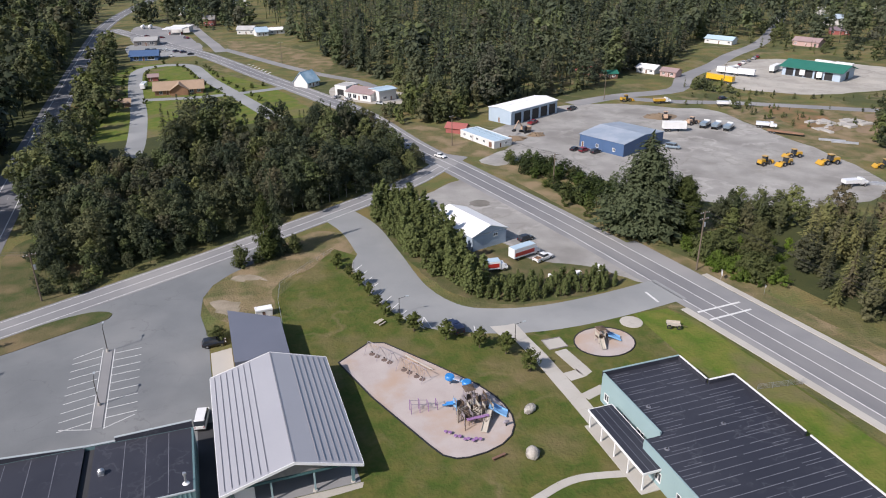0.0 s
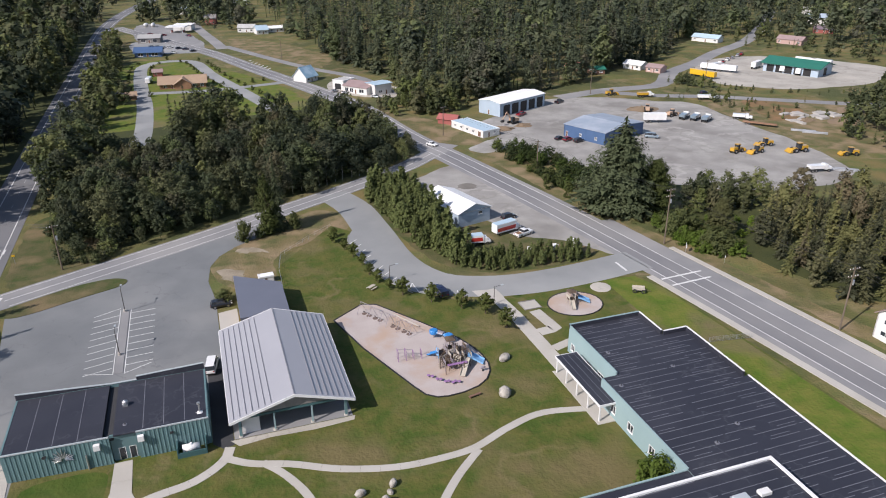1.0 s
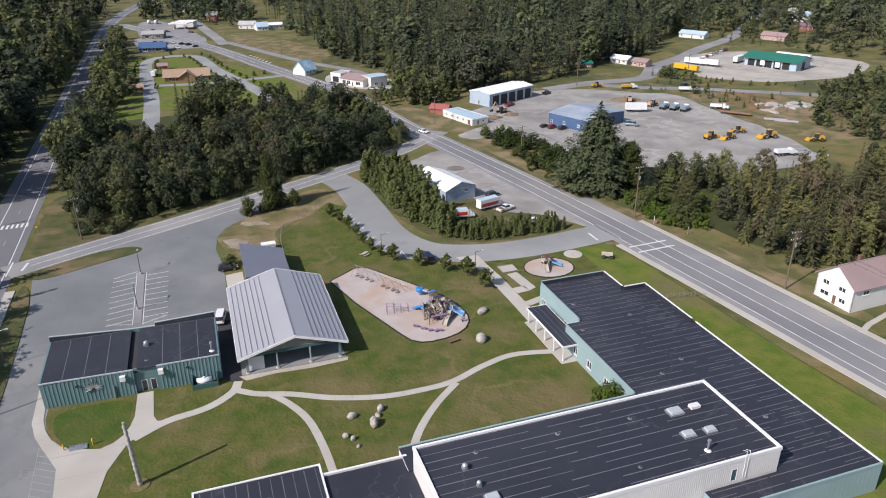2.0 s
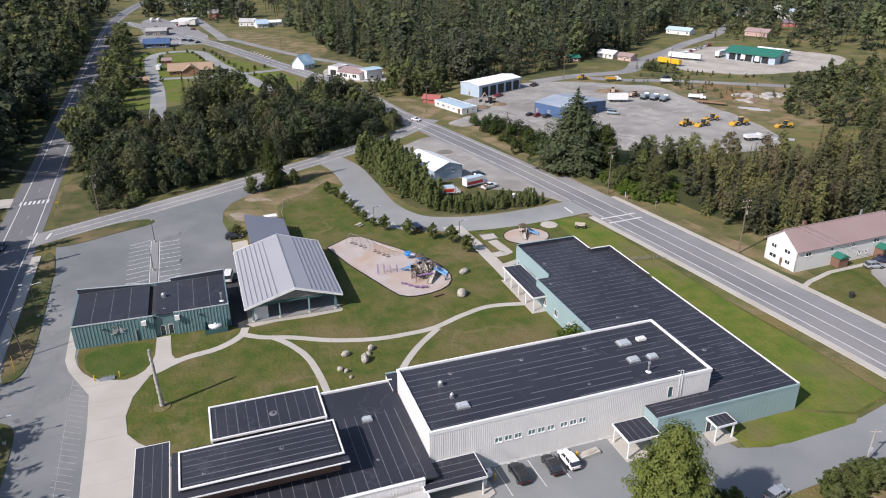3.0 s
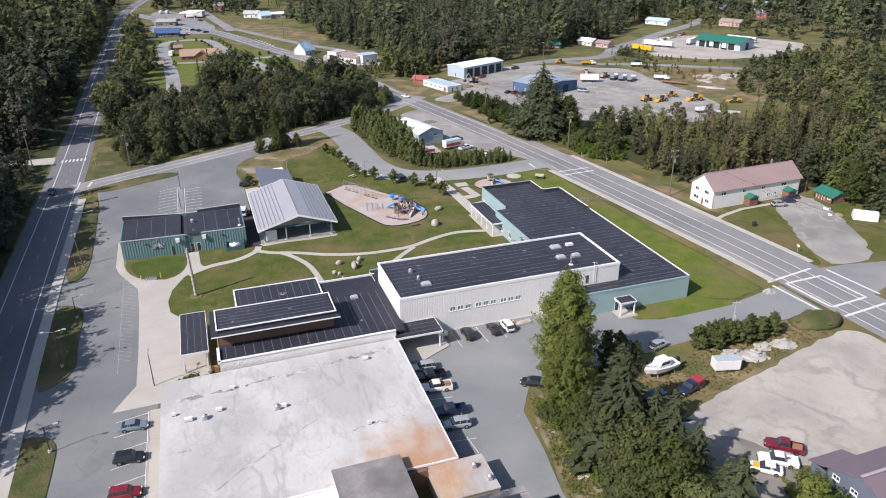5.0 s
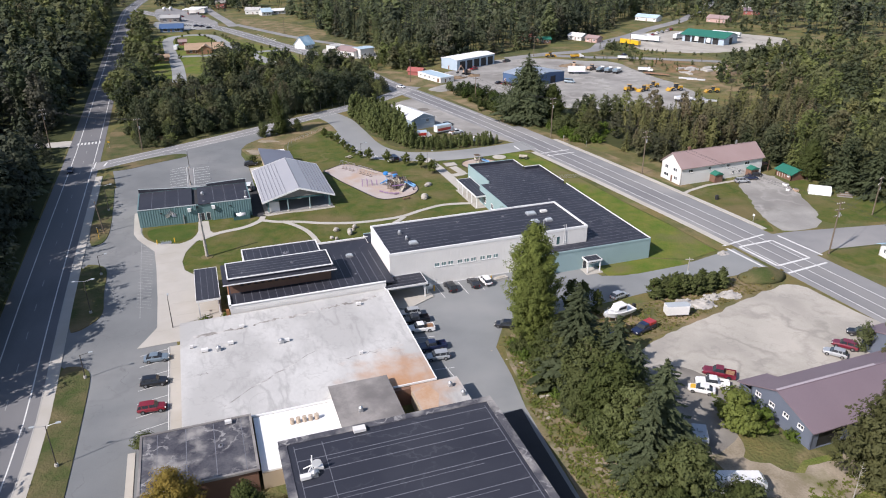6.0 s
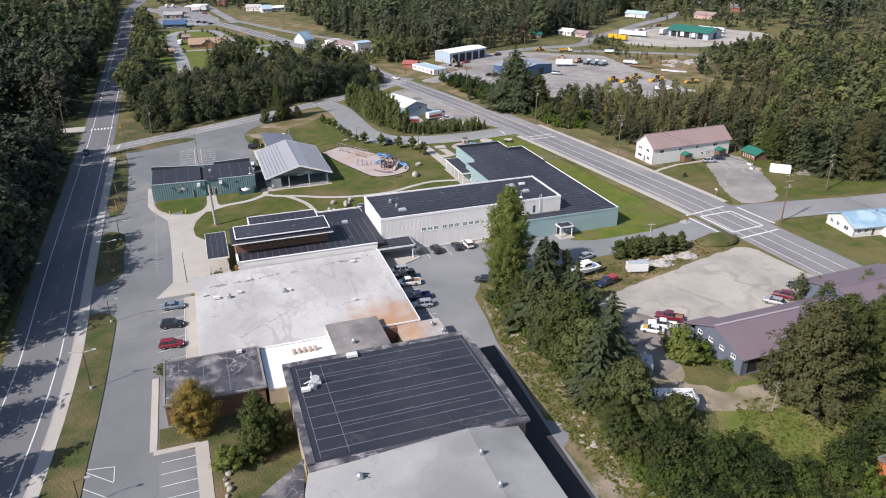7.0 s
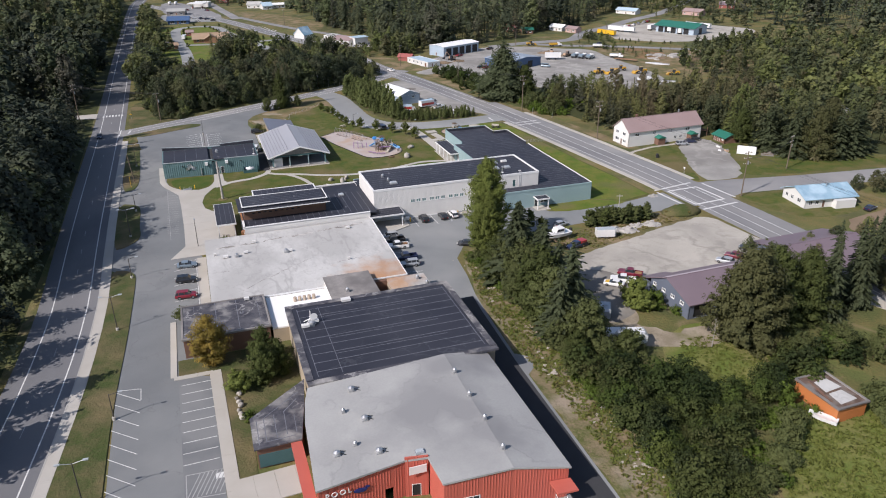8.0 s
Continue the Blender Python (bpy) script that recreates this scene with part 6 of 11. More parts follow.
for y in (PY0 + 0.8, 97.2, 104.7, 112.2, PY1 - 0.8):
    for x in (-3.5, 13.6):
        part("post", Shape().box(x - 0.22, x + 0.22, y - 0.22, y + 0.22, 0, 3.9), "teal_siding", pav)
    part("beam", Shape().box(-3.6, 13.7, y - 0.15, y + 0.15, 3.5, 3.9), "teal_dark", pav)
for x in (1.9, 8.0):
    part("post", Shape().box(x - 0.13, x + 0.13, PY0 + 0.65, PY0 + 0.91, 0, 3.5), "pale_teal", pav)
for x in (-3.5, 1.9, 8.0, 13.6):
    part("post_base", Shape().tube((x, PY0 + 0.8, 0), (x, PY0 + 0.8, 0.35), 0.42, 0.36, 10), "concrete", pav)
part("court_slab", Shape().box(-4.6, 14.6, 90.2, 119.2, -0.2, 0.12), "old_asphalt", pav)
part("store_room", Shape().box(-3.2, -0.4, 91.2, 97.0, 0.12, 2.9), "white_siding", pav)
part("hoop", Shape().box(4.7, 6.2, 91.6, 91.75, 2.9, 3.9), "white_trim", pav, "white basketball backboard")
part("back_wall", Shape().box(-3.3, 13.4, 118.5, 118.7, 0.12, 2.6), "teal_dark", pav)
setting("hall_alley", Shape().prism([(-7.9, 90.2), (-6.4, 88.6), (-4.7, 89.0), (-4.7, 112), (-7.9, 112)], -0.2, 0.046), "near_black_asphalt", "dark asphalt alley between hall and pavilion", "alley")
setting("pavilion_apron", Shape().prism([(-5.2, 90.1), (15, 90.1), (14.6, 89.0), (8, 88.6), (1, 89.0), (-4, 88.4)], -0.2, 0.05), "gravel", "strip of gravel before the pavilion", "ground")
annex = thing("annex_shed", "low shed with a blue-grey metal roof", "shed")
part("wall", Shape().prism([(-0.2, 123.4), (8.6, 123.4), (8.6, 136.4), (-0.2, 141.6)], 0, 3.3), "tan_wall", annex)
part("roof", Shape().prism([(-0.7, 122.6), (9.1, 122.8), (9.1, 137.0), (-0.7, 142.6)], 3.3, [4.1, 3.7, 3.7, 4.1]), "slate_metal_roof", annex)
for x in (4.3, 6.0, 7.2, 8.3):
    part("snow_rail", Shape().box(x - 0.05, x + 0.05, 123, 138.6 if x < 6.5 else 137.4, 3.7, 4.06 - (x + 0.7) * 0.04), "roof_rail", annex)
setting("shed_slab", Shape().prism([(-4.8, 122.4), (-0.9, 122.4), (-0.9, 134.6), (-4.8, 133.8)], -0.2, 0.06), "concrete", "tan concrete slab beside the shed", "pavement")
setting("shed_slab", Shape().prism([(4.6, 140.2), (8.6, 138.2), (9.2, 141.6), (5.2, 143.6)], -0.2, 0.06), "concrete", "small concrete slab behind the shed", "pavement")

# ---- houses, sheds and works buildings round the school ----
def house(name, label, category, x, y, turn, length, depth, eave, ridge, wall_mat, roof_mat, holes=None, over=0.5, ridge_at=0.5, base=None, flat=False, storeys=1, ribs=0.0):
    """A gabled building whose front left corner stands at x, y. The front looks along its own -y, the ridge runs along its own x.
    holes: openings for the front (f), right (r), back (b) and left (l) walls; those that reach the ground become doors."""
    th = thing(name, label, category, pose(x, y, 0, 0, 0, turn))
    L, D = length, depth
    sides = {"f": ((0, 0), (L, 0)), "r": ((L, 0), (L, D)), "b": ((L, D), (0, D)), "l": ((0, D), (0, 0))}
    for key, (a, b) in sides.items():
        hs = (holes or {}).get(key, [])
        wall(th, a, b, 0, eave, wall_mat, hs, rib=ribs)
        for h in hs:
            if h[2] < 0.4 and h[1] - h[0] > 2.2:
                aa, bb = Vector(a), Vector(b)
                d = (bb - aa).normalized()
                q = Vector((d.y, -d.x))
                part("bay_door", Shape().prism([aa + d * h[0] - q * 0.18, aa + d * h[1] - q * 0.18, aa + d * h[1] - q * 0.22, aa + d * h[0] - q * 0.22], h[2], h[3]), "dark_metal", th, "dark bay door")
            elif h[2] < 0.4:
                door(th, a, b, h, "brown_wall")
            else:
                window(th, a, b, h, bars=1)
    if flat:
        flat_roof(th, 0, L, 0, D, eave + 0.1, roof_mat, rim=0.1, rim_w=0.2)
        return th
    yr = D * ridge_at
    for x0, x1 in ((0, 0.2), (L - 0.2, L)):
        part("gable", Shape().add([(x0, 0, eave), (x0, D, eave), (x0, yr, ridge), (x1, 0, eave), (x1, D, eave), (x1, yr, ridge)], [(0, 2, 1), (3, 4, 5), (0, 1, 4, 3), (1, 2, 5, 4), (2, 0, 3, 5)]), wall_mat, th)
    t = 0.18
    drop0, drop1 = (ridge - eave) / yr * over, (ridge - eave) / (D - yr) * over
    for ya, za, yb, zb in ((-over, eave - drop0, yr, ridge), (yr, ridge, D + over, eave - drop1)):
        part("roof", Shape().add([(-over, ya, za + t), (L + over, ya, za + t), (L + over, yb, zb + t), (-over, yb, zb + t), (-over, ya, za), (L + over, ya, za), (L + over, yb, zb), (-over, yb, zb)],
                                 [(0, 1, 2, 3), (7, 6, 5, 4), (0, 4, 5, 1), (1, 5, 6, 2), (2, 6, 7, 3), (3, 7, 4, 0)]), roof_mat, th)
    part("ridge_cap", Shape().box(-over, L + over, yr - 0.15, yr + 0.15, ridge + t - 0.04, ridge + t + 0.05), roof_mat, th)
    return th


mat("maroon_roof", (0.33, 0.245, 0.235), (0.28, 0.20, 0.19), 0.55, 0.2, 4.0, spec=0.4)
mat("mauve_roof", (0.20, 0.155, 0.175), (0.17, 0.13, 0.15), 0.55, 0.15, 4.0, spec=0.4)
mat("pale_ridge", (0.42, 0.37, 0.40), (0.33, 0.29, 0.31), 0.6, 0.5, 5.0)
mat("slate_siding", (0.135, 0.155, 0.20), (0.11, 0.13, 0.17), 0.55, 0.3, 5.0)
mat("sky_roof", (0.28, 0.43, 0.53), (0.23, 0.36, 0.46), 0.45, 0.3, 4.0, c=(0.40, 0.54, 0.63), patch=0.2, spec=0.45)
mat("pale_sky_roof", (0.44, 0.56, 0.64), (0.37, 0.49, 0.58), 0.5, 0.3, 4.0)
mat("blue_siding", (0.075, 0.13, 0.25), (0.06, 0.11, 0.21), 0.5, 0.3, 4.0)
mat("dull_blue_roof", (0.30, 0.35, 0.42), (0.25, 0.30, 0.36), 0.5, 0.2, 4.0, c=(0.36, 0.40, 0.46), patch=0.12)
mat("pale_blue_siding", (0.40, 0.48, 0.56), (0.34, 0.42, 0.50), 0.55, 0.3, 4.0)
mat("green_roof", (0.03, 0.165, 0.12), (0.025, 0.14, 0.10), 0.45, 0.3, 4.0)
mat("red_roof", (0.36, 0.12, 0.105), (0.29, 0.095, 0.085), 0.5, 0.3, 4.0)
mat("log_wall", (0.33, 0.19, 0.11), (0.24, 0.13, 0.075), 0.7, 0.5, 5.0)
mat("log_roof", (0.38, 0.275, 0.19), (0.31, 0.22, 0.15), 0.65, 0.4, 4.0)
mat("orange_paint", (0.50, 0.18, 0.06), (0.42, 0.15, 0.05), 0.6, 0.4, 4.0)
mat("pink_siding", (0.50, 0.34, 0.30), (0.44, 0.30, 0.27), 0.6, 0.4, 4.0)
paint("dark_blue", (0.015, 0.025, 0.14))
up, lo = (3.6, 4.7), (1.1, 2.2)
white = house("white_house", "long white two-storey house with a maroon metal roof", "house", 118.0, 71.3, 2.4, 31.6, 9.4, 5.5, 9.0, "white_siding", "maroon_roof",
              {"f": [(2.6, 4.4, *up), (10.2, 11.4, *up), (17.2, 18.4, *up), (24.4, 26.4, *up), (15.0, 16.2, *lo), (19.6, 20.8, *lo), (22.0, 23.2, *lo), (28.6, 30.0, *lo)],
               "l": [(1.6, 3.2, *up), (5.6, 7.4, *up), (1.4, 3.6, *lo), (4.6, 5.6, 0.1, 2.2), (6.2, 7.8, *lo)]})
part("chimney", Shape().box(6.2, 6.9, 5.2, 5.9, 8.0, 10.0), "brown_wall", white)
part("chimney", Shape().box(24.6, 25.0, 5.2, 5.6, 8.4, 10.2), "galvanised", white)
for x in (11.2, 25.4):
    porch = part("porch", Shape().box(x, x + 3.0, -2.3, -0.01, 0.1, 2.5), "brown_wall", white, "brown enclosed porch with a green roof")
    part("porch_roof", Shape().add([(x - 0.3, -2.6, 2.5), (x + 3.3, -2.6, 2.5), (x + 3.3, -0.02, 2.5), (x - 0.3, -0.02, 2.5), (x + 1.5, -2.6, 3.4), (x + 1.5, -0.02, 3.4)], [(0, 1, 4), (2, 3, 5), (0, 4, 5, 3), (1, 2, 5, 4), (3, 2, 1, 0)]), "green_roof", porch)
deck = part("deck", Shape().box(31.8, 35.4, 0.6, 5.0, 2.3, 2.5), "brown_wall", white, "brown timber deck with a rail")
for x, y in ((32, 0.7), (35.2, 0.7), (35.2, 4.8)):
    part("deck_post", Shape().box(x - 0.08, x + 0.08, y - 0.08, y + 0.08, 0, 3.5), "brown_wall", deck)
slabs("house_path", [(113.8, 64.4), (118, 66.4), (126, 68.6), (146, 69.6)], 1.2, 0.06, 4.0, "narrow concrete path to the porches")
house("garden_shed", "brown garden shed with a green metal roof", "shed", 152.8, 69.6, -90, 6.6, 5.4, 2.1, 3.3, "brown_wall", "green_roof", {"f": [(0.8, 1.8, 0.1, 1.9), (2.8, 3.8, 0.1, 1.9), (4.8, 5.8, 1.0, 1.7)]})
tent = thing("white_shelter", "white arched tarpaulin shelter", "shelter", pose(150.2, 53.4, 0, 0, 0, -40))
arch = lambda x, r, h: [(x, r * math.cos(math.pi * k / 10), h * math.sin(math.pi * k / 10) ** 0.8) for k in range(11)]
part("cover", Shape().loft([arch(x, 1.8 + 0.05 * (k % 2), 2.35 + 0.06 * (k % 2)) for k, x in enumerate((0, 1, 2, 3, 4, 5, 6))]), "white_coating", tent)
part("end_panel", Shape().loft([arch(x, 1.72, 2.26) for x in (6.01, 6.05)]), "white_trim", tent)
part("door_flap", Shape().box(6.052, 6.08, -0.6, 0.6, 0.0, 1.8), "skylight", tent, "grey zipped door flap")
for x, y, c in ((146.0, 56.6, "white_trim"), (147.6, 55.4, "rust_stain"), (160.6, 56.0, "white_trim"), (163.0, 54.6, "galvanised"), (148.4, 60.4, "white_trim")):
    junk = thing("yard_crate", "open weathered crate of garden clutter", "crate", pose(x, y, 0, 0, 0, x * 31))
    part("crate_body", Shape().prism([(-0.8, -0.5), (0.8, -0.5), (0.8, 0.5), (-0.8, 0.5)], 0, 0.6, -0.06), c, junk)
    part("lid", Shape().box(-0.7, 0.6, -0.45, 0.5, 0.6, 0.66), "weathered_roof", junk)
for k in range(3):
    bed = thing("garden_bed", "low timber-edged garden bed", "garden bed", pose(157.2 + k * 2.1, 46.6 + k * 0.9, 0, 0, 0, -38))
    part("soil", Shape().box(-1.9, 1.9, -0.55, 0.55, -0.05, 0.3), "brown_soil", bed)
    for sy in (-0.62, 0.62):
        part("edge_board", Shape().box(-2.0, 2.0, sy - 0.06, sy + 0.06, -0.05, 0.38), "weathered_roof", bed)

blue = house("blue_roofed_house", "white bungalow with a sky-blue metal roof", "house", 131.0, 2.8, -8, 15.5, 10.0, 2.9, 4.9, "white_siding", "sky_roof",
             {"f": [(1.0, 2.2, 1.0, 2.2), (3.0, 4.2, 1.0, 2.2), (5.2, 6.2, 0.1, 2.1), (9.0, 13.6, 0.1, 2.4)], "l": [(1.2, 2.4, 1.0, 2.2), (3.6, 4.8, 1.0, 2.2), (6.4, 8.0, 1.0, 2.2)]}, over=0.7)
part("chimney", Shape().tube((9.0, 4.2, 4.0), (9.0, 4.2, 6.0), 0.14, n=8), "galvanised", blue)
part("lean_to", Shape().box(8.4, 14.6, -1.8, -0.02, 0, 2.4), "white_siding", blue)

barn = house("slate_barn", "long slate-blue barn with a mauve metal roof", "barn", 62.6, -37.4, 1.0, 30.0, 13.0, 3.4, 5.8, "slate_siding", "mauve_roof",
             {"l": [(1.0, 2.2, 2.3, 3.1), (4.0, 5.2, 2.3, 3.1), (7.0, 8.2, 2.3, 3.1), (10.0, 11.2, 2.3, 3.1)], "f": [(1.2, 6.2, 0.1, 2.9), (9, 14, 0.1, 2.9)]}, over=0.4, ridge_at=0.59)
for a, b in (((5.6, 13.02), (5.6, 15.6)), ((5.4, 15.6), (0, 15.6)), ((0, 15.4), (0, 13.02))):
    wall(barn, a, b, 0, 2.2, "slate_siding")
part("lean_to_roof", Shape().add([(-0.4, 13.1, 3.22), (6.0, 13.1, 3.22), (6.0, 16.0, 2.2), (-0.4, 16.0, 2.2), (-0.4, 13.1, 3.4), (6.0, 13.1, 3.4), (6.0, 16.0, 2.38), (-0.4, 16.0, 2.38)], [(0, 1, 2, 3), (7, 6, 5, 4), (0, 4, 5, 1), (1, 5, 6, 2), (2, 6, 7, 3), (3, 7, 4, 0)]), "mauve_roof", barn)
part("ridge_strip", Shape().box(-0.3, 20.3, 7.6, 8.05, 5.97, 6.04), "pale_ridge", barn, "pale worn ridge strip")
house("slate_barn", "long slate-blue barn with a mauve metal roof", "barn", 94.4, -35.6, 1.0, 22.0, 18.0, 4.0, 6.6, "slate_siding", "mauve_roof", {"b": [(4, 9, 0.1, 3.4), (12, 17, 0.1, 3.4)]}, over=0.4)
shed = thing("orange_shed", "orange timber shed with a decayed flat roof", "shed", pose(64.3, -72.8, 0, 0, 0, 1) @ Matrix.Diagonal((1.0, 0.87, 0.95, 1.0)))
for a, b in (((0, 0), (6, 0)), ((6, 0.2), (6, 10)), ((5.8, 10), (0, 10)), ((0, 9.8), (0, 0.2))):
    wall(shed, a, b, 0, 2.8, "orange_paint")
part("roof", Shape().box(-0.3, 6.3, -0.3, 10.3, 2.8, 3.0), "rotten_roof", shed)
for bx in ((-0.3, 6.3, -0.3, 0.1), (-0.3, 6.3, 9.9, 10.3), (-0.3, 0.1, 0.1, 9.9), (5.9, 6.3, 0.1, 9.9)):
    part("edge_board", Shape().box(*bx, 3.0, 3.16), "weathered_roof", shed)
for x0, x1, y0, y1 in ((1.3, 5.0, 0.9, 4.4), (1.6, 5.2, 4.7, 8.2)):
    part("patch_sheet", Shape().prism([(x0, y0), (x1, y0 + 0.4), (x1 - 0.5, y1), (x0 + 0.4, y1 - 0.2)], 3.0, 3.03), "white_roofing", shed, "torn pale roofing sheet")
for k in range(4):
    part("plank", Shape().box(0.5 + 0.22 * k, 0.62 + 0.22 * k, 2.0 + k * 1.3, 5.0 + k * 1.2, 3.03, 3.1), "brown_wall", shed)

isl = house("workshop", "pale grey metal workshop with a white gable roof", "workshop", 59.4, 160.6, 15.5, 10.8, 17.6, 4.0, 4.01, "pale_blue_siding", "white_coating", {"f": [(6.6, 8.0, 2.6, 3.5)]}, flat=True)
bpy.data.objects.remove([o for o in isl.children if o.name.startswith("parapet")][0])
part("gable", Shape().add([(0, 0, 4.0), (10.8, 0, 4.0), (5.4, 0, 5.9), (0, 0.2, 4.0), (10.8, 0.2, 4.0), (5.4, 0.2, 5.9)], [(0, 1, 2), (5, 4, 3), (0, 3, 4, 1), (1, 4, 5, 2), (2, 5, 3, 0)]), "pale_blue_siding", isl)
for a, za, b, zb in ((-0.4, 3.95, 5.4, 6.0), (5.4, 6.0, 11.2, 3.95)):
    part("gable_roof", Shape().add([(a, -0.4, za + 0.15), (b, -0.4, zb + 0.15), (b, 18, zb + 0.15), (a, 18, za + 0.15), (a, -0.4, za), (b, -0.4, zb), (b, 18, zb), (a, 18, za)], [(0, 1, 2, 3), (7, 6, 5, 4), (0, 4, 5, 1), (1, 5, 6, 2), (2, 6, 7, 3), (3, 7, 4, 0)]), "white_coating", isl)

bays = [(2 + 5.6 * k, 6.4 + 5.6 * k, 0.1, 4.6) for k in range(5)]
house("warehouse", "pale blue steel warehouse with a white roof", "warehouse", 118.8, 270.6, 24.9, 30.0, 12.6, 5.6, 6.4, "pale_blue_siding", "white_coating", {"f": bays, "l": [(5.4, 6.4, 0.1, 2.2)]}, over=0.3)
house("long_shed", "long low white shed with a pale blue roof", "shed", 99.4, 242.0, 16, 8.2, 21.0, 2.6, 2.62, "white_siding", "pale_sky_roof", {"f": [(2.4, 3.4, 0.1, 2.0), (5, 6.2, 1, 2)], "l": [(2, 3.4, 1, 2), (6, 7.4, 1, 2), (10, 11.4, 1, 2), (14, 15.4, 1, 2), (17.6, 19.6, 0.1, 2.2)]}, flat=True)
house("red_shed", "small shed with a bright red roof", "shed", 90.2, 269.6, -42, 8.0, 5.0, 2.2, 3.6, "red_roof", "red_roof")
bb = house("blue_workshop", "blue steel workshop with a grey-blue roof", "workshop", 130.4, 235.0, -67, 19.4, 24.6, 4.6, 5.8, "blue_siding", "dull_blue_roof", {"f": [(1.0, 2.0, 0.1, 2.1), (7.4, 8.6, 1.2, 2.4), (14.6, 15.8, 1.2, 2.4)], "r": [(14, 18, 0.1, 3.6)]}, over=0.3)
house("store", "white roadside store with a maroon roof", "store", 66.0, 344.0, -52, 15.0, 13.0, 3.4, 5.0, "white_siding", "maroon_roof", {"f": [(1.2, 3.4, 0.6, 2.6), (4.2, 6.4, 0.6, 2.6), (7.4, 8.4, 0.1, 2.2), (10, 13, 0.8, 2.6)]})
house("store_annex", "white flat-roofed annex of the store", "store", 62.6, 353.4, -50, 7.0, 9.0, 4.6, 4.6, "white_siding", "white_roofing", {"f": [(1.4, 5.4, 0.1, 3.0)]}, flat=True)
house("store_annex", "white flat-roofed annex of the store", "store", 79.0, 330.6, 20, 9.6, 8.0, 5.0, 5.4, "white_siding", "pale_sky_roof", {"f": [(2, 4, 1, 2.2), (6, 7, 0.1, 2.1)]})
house("blue_cottage", "white cottage with a steep pale blue roof", "house", 52.6, 373.4, 40, 9.0, 9.0, 2.8, 7.4, "white_siding", "sky_roof", {"f": [(1.2, 2.6, 1.0, 2.2), (4, 5, 0.1, 2.1), (6.6, 8, 1.0, 2.2)]})
lodge = house("log_lodge", "broad log lodge with an orange-brown roof", "lodge", -20.0, 381.6, -3, 22.4, 11.0, 2.8, 5.6, "log_wall", "log_roof", {"f": [(2, 3.6, 0.8, 2.2), (5.4, 6.6, 0.1, 2.2), (16, 18, 0.8, 2.2), (19.6, 21.4, 0.8, 2.2)]}, over=0.9)
part("front_gable", Shape().add([(7.6, -2.4, 0), (15.4, -2.4, 0), (15.4, -2.4, 3.0), (7.6, -2.4, 3.0), (11.5, -2.4, 5.2), (7.6, 0, 0), (15.4, 0, 0), (15.4, 0, 3.0), (7.6, 0, 3.0), (11.5, 0, 5.2)], [(0, 1, 2, 4, 3), (0, 3, 8, 5), (1, 6, 7, 2), (5, 8, 9, 7, 6), (3, 4, 9, 8), (4, 2, 7, 9)]), "log_wall", lodge)
for a, za, b, zb in ((6.8, 2.4, 11.5, 5.4), (11.5, 5.4, 16.2, 2.4)):
    part("front_roof", Shape().add([(a, -3.2, za + 0.15), (b, -3.2, zb + 0.15), (b, 5.6, zb + 0.15), (a, 5.6, za + 0.15), (a, -3.2, za), (b, -3.2, zb), (b, 5.6, zb), (a, 5.6, za)], [(0, 1, 2, 3), (7, 6, 5, 4), (0, 4, 5, 1), (1, 5, 6, 2), (2, 6, 7, 3), (3, 7, 4, 0)]), "log_roof", lodge)
house("cabin", "small log cabin beside the lodge drive", "cabin", -45.0, 362.0, -8, 9.0, 6.0, 2.4, 4.2, "log_wall", "weathered_roof", {"f": [(1, 2, 1, 2), (4, 5, 0.1, 2)]})
house("store_shed", "small shed with a flat white roof behind the annex", "shed", 4.9, 144.8, 3, 3.4, 1.8, 1.5, 1.5, "white_siding", "white_coating", {"f": [(1.2, 2.0, 0.1, 1.3)]}, flat=True)
house("cabin", "small red shed beside the lodge", "shed", -24.0, 420.0, 0, 5.0, 4.0, 2.4, 3.6, "red_roof", "maroon_roof", {"f": [(1, 2, 0.1, 2)]})
house("cabin", "small log cabin beside the lodge drive", "cabin", -34.5, 360.6, 4, 4.6, 4.0, 2.2, 3.6, "log_wall", "log_roof", {"f": [(1, 2, 0.1, 2)]})
house("blue_store", "blue roadside building with a blue roof", "store", -36.4, 491.0, -6, 16.0, 12.0, 3.0, 5.4, "blue_siding", "blue_siding", {"f": [(2, 5, 0.6, 2.6), (7, 8.4, 0.1, 2.4), (10, 14, 0.6, 2.6)]}, over=0.8)
house("roadside_hall", "grey roadside building with a low gable roof", "store", -37.0, 555.0, -8, 15.0, 12.0, 3.4, 5.2, "weathered_roof", "pool_roofing", {"f": [(2, 5, 0.6, 2.6), (7, 8.4, 0.1, 2.4), (10, 13, 0.6, 2.6)]})
for x, y in ((-34.6, 650.0), (-29.0, 649.0)):
    tank = thing("storage_tank", "white round-ended storage tank on saddles", "tank", pose(x, y, 0, 0, 0, 80))
    part("shell", Shape().loft([[(px, 1.3 * f * math.cos(a * math.tau / 12), 2.0 + 1.3 * f * math.sin(a * math.tau / 12)) for a in range(12)] for px, f in ((-3.2, 0.3), (-3, 0.75), (-2.4, 1.0), (2.4, 1.0), (3, 0.75), (3.2, 0.3))]), "white_trim", tank, smooth=True)
    for px in (-1.8, 1.8):
        part("saddle", Shape().box(px - 0.25, px + 0.25, -1.0, 1.0, 0, 1.2), "concrete", tank)
gas = thing("filling_station", "white filling station with a flat canopy", "station", pose(-19.0, 604.0, 0, 0, 0, -18))
part("canopy", Shape().box(0, 15, 0, 12, 4.2, 4.9), "white_trim", gas)
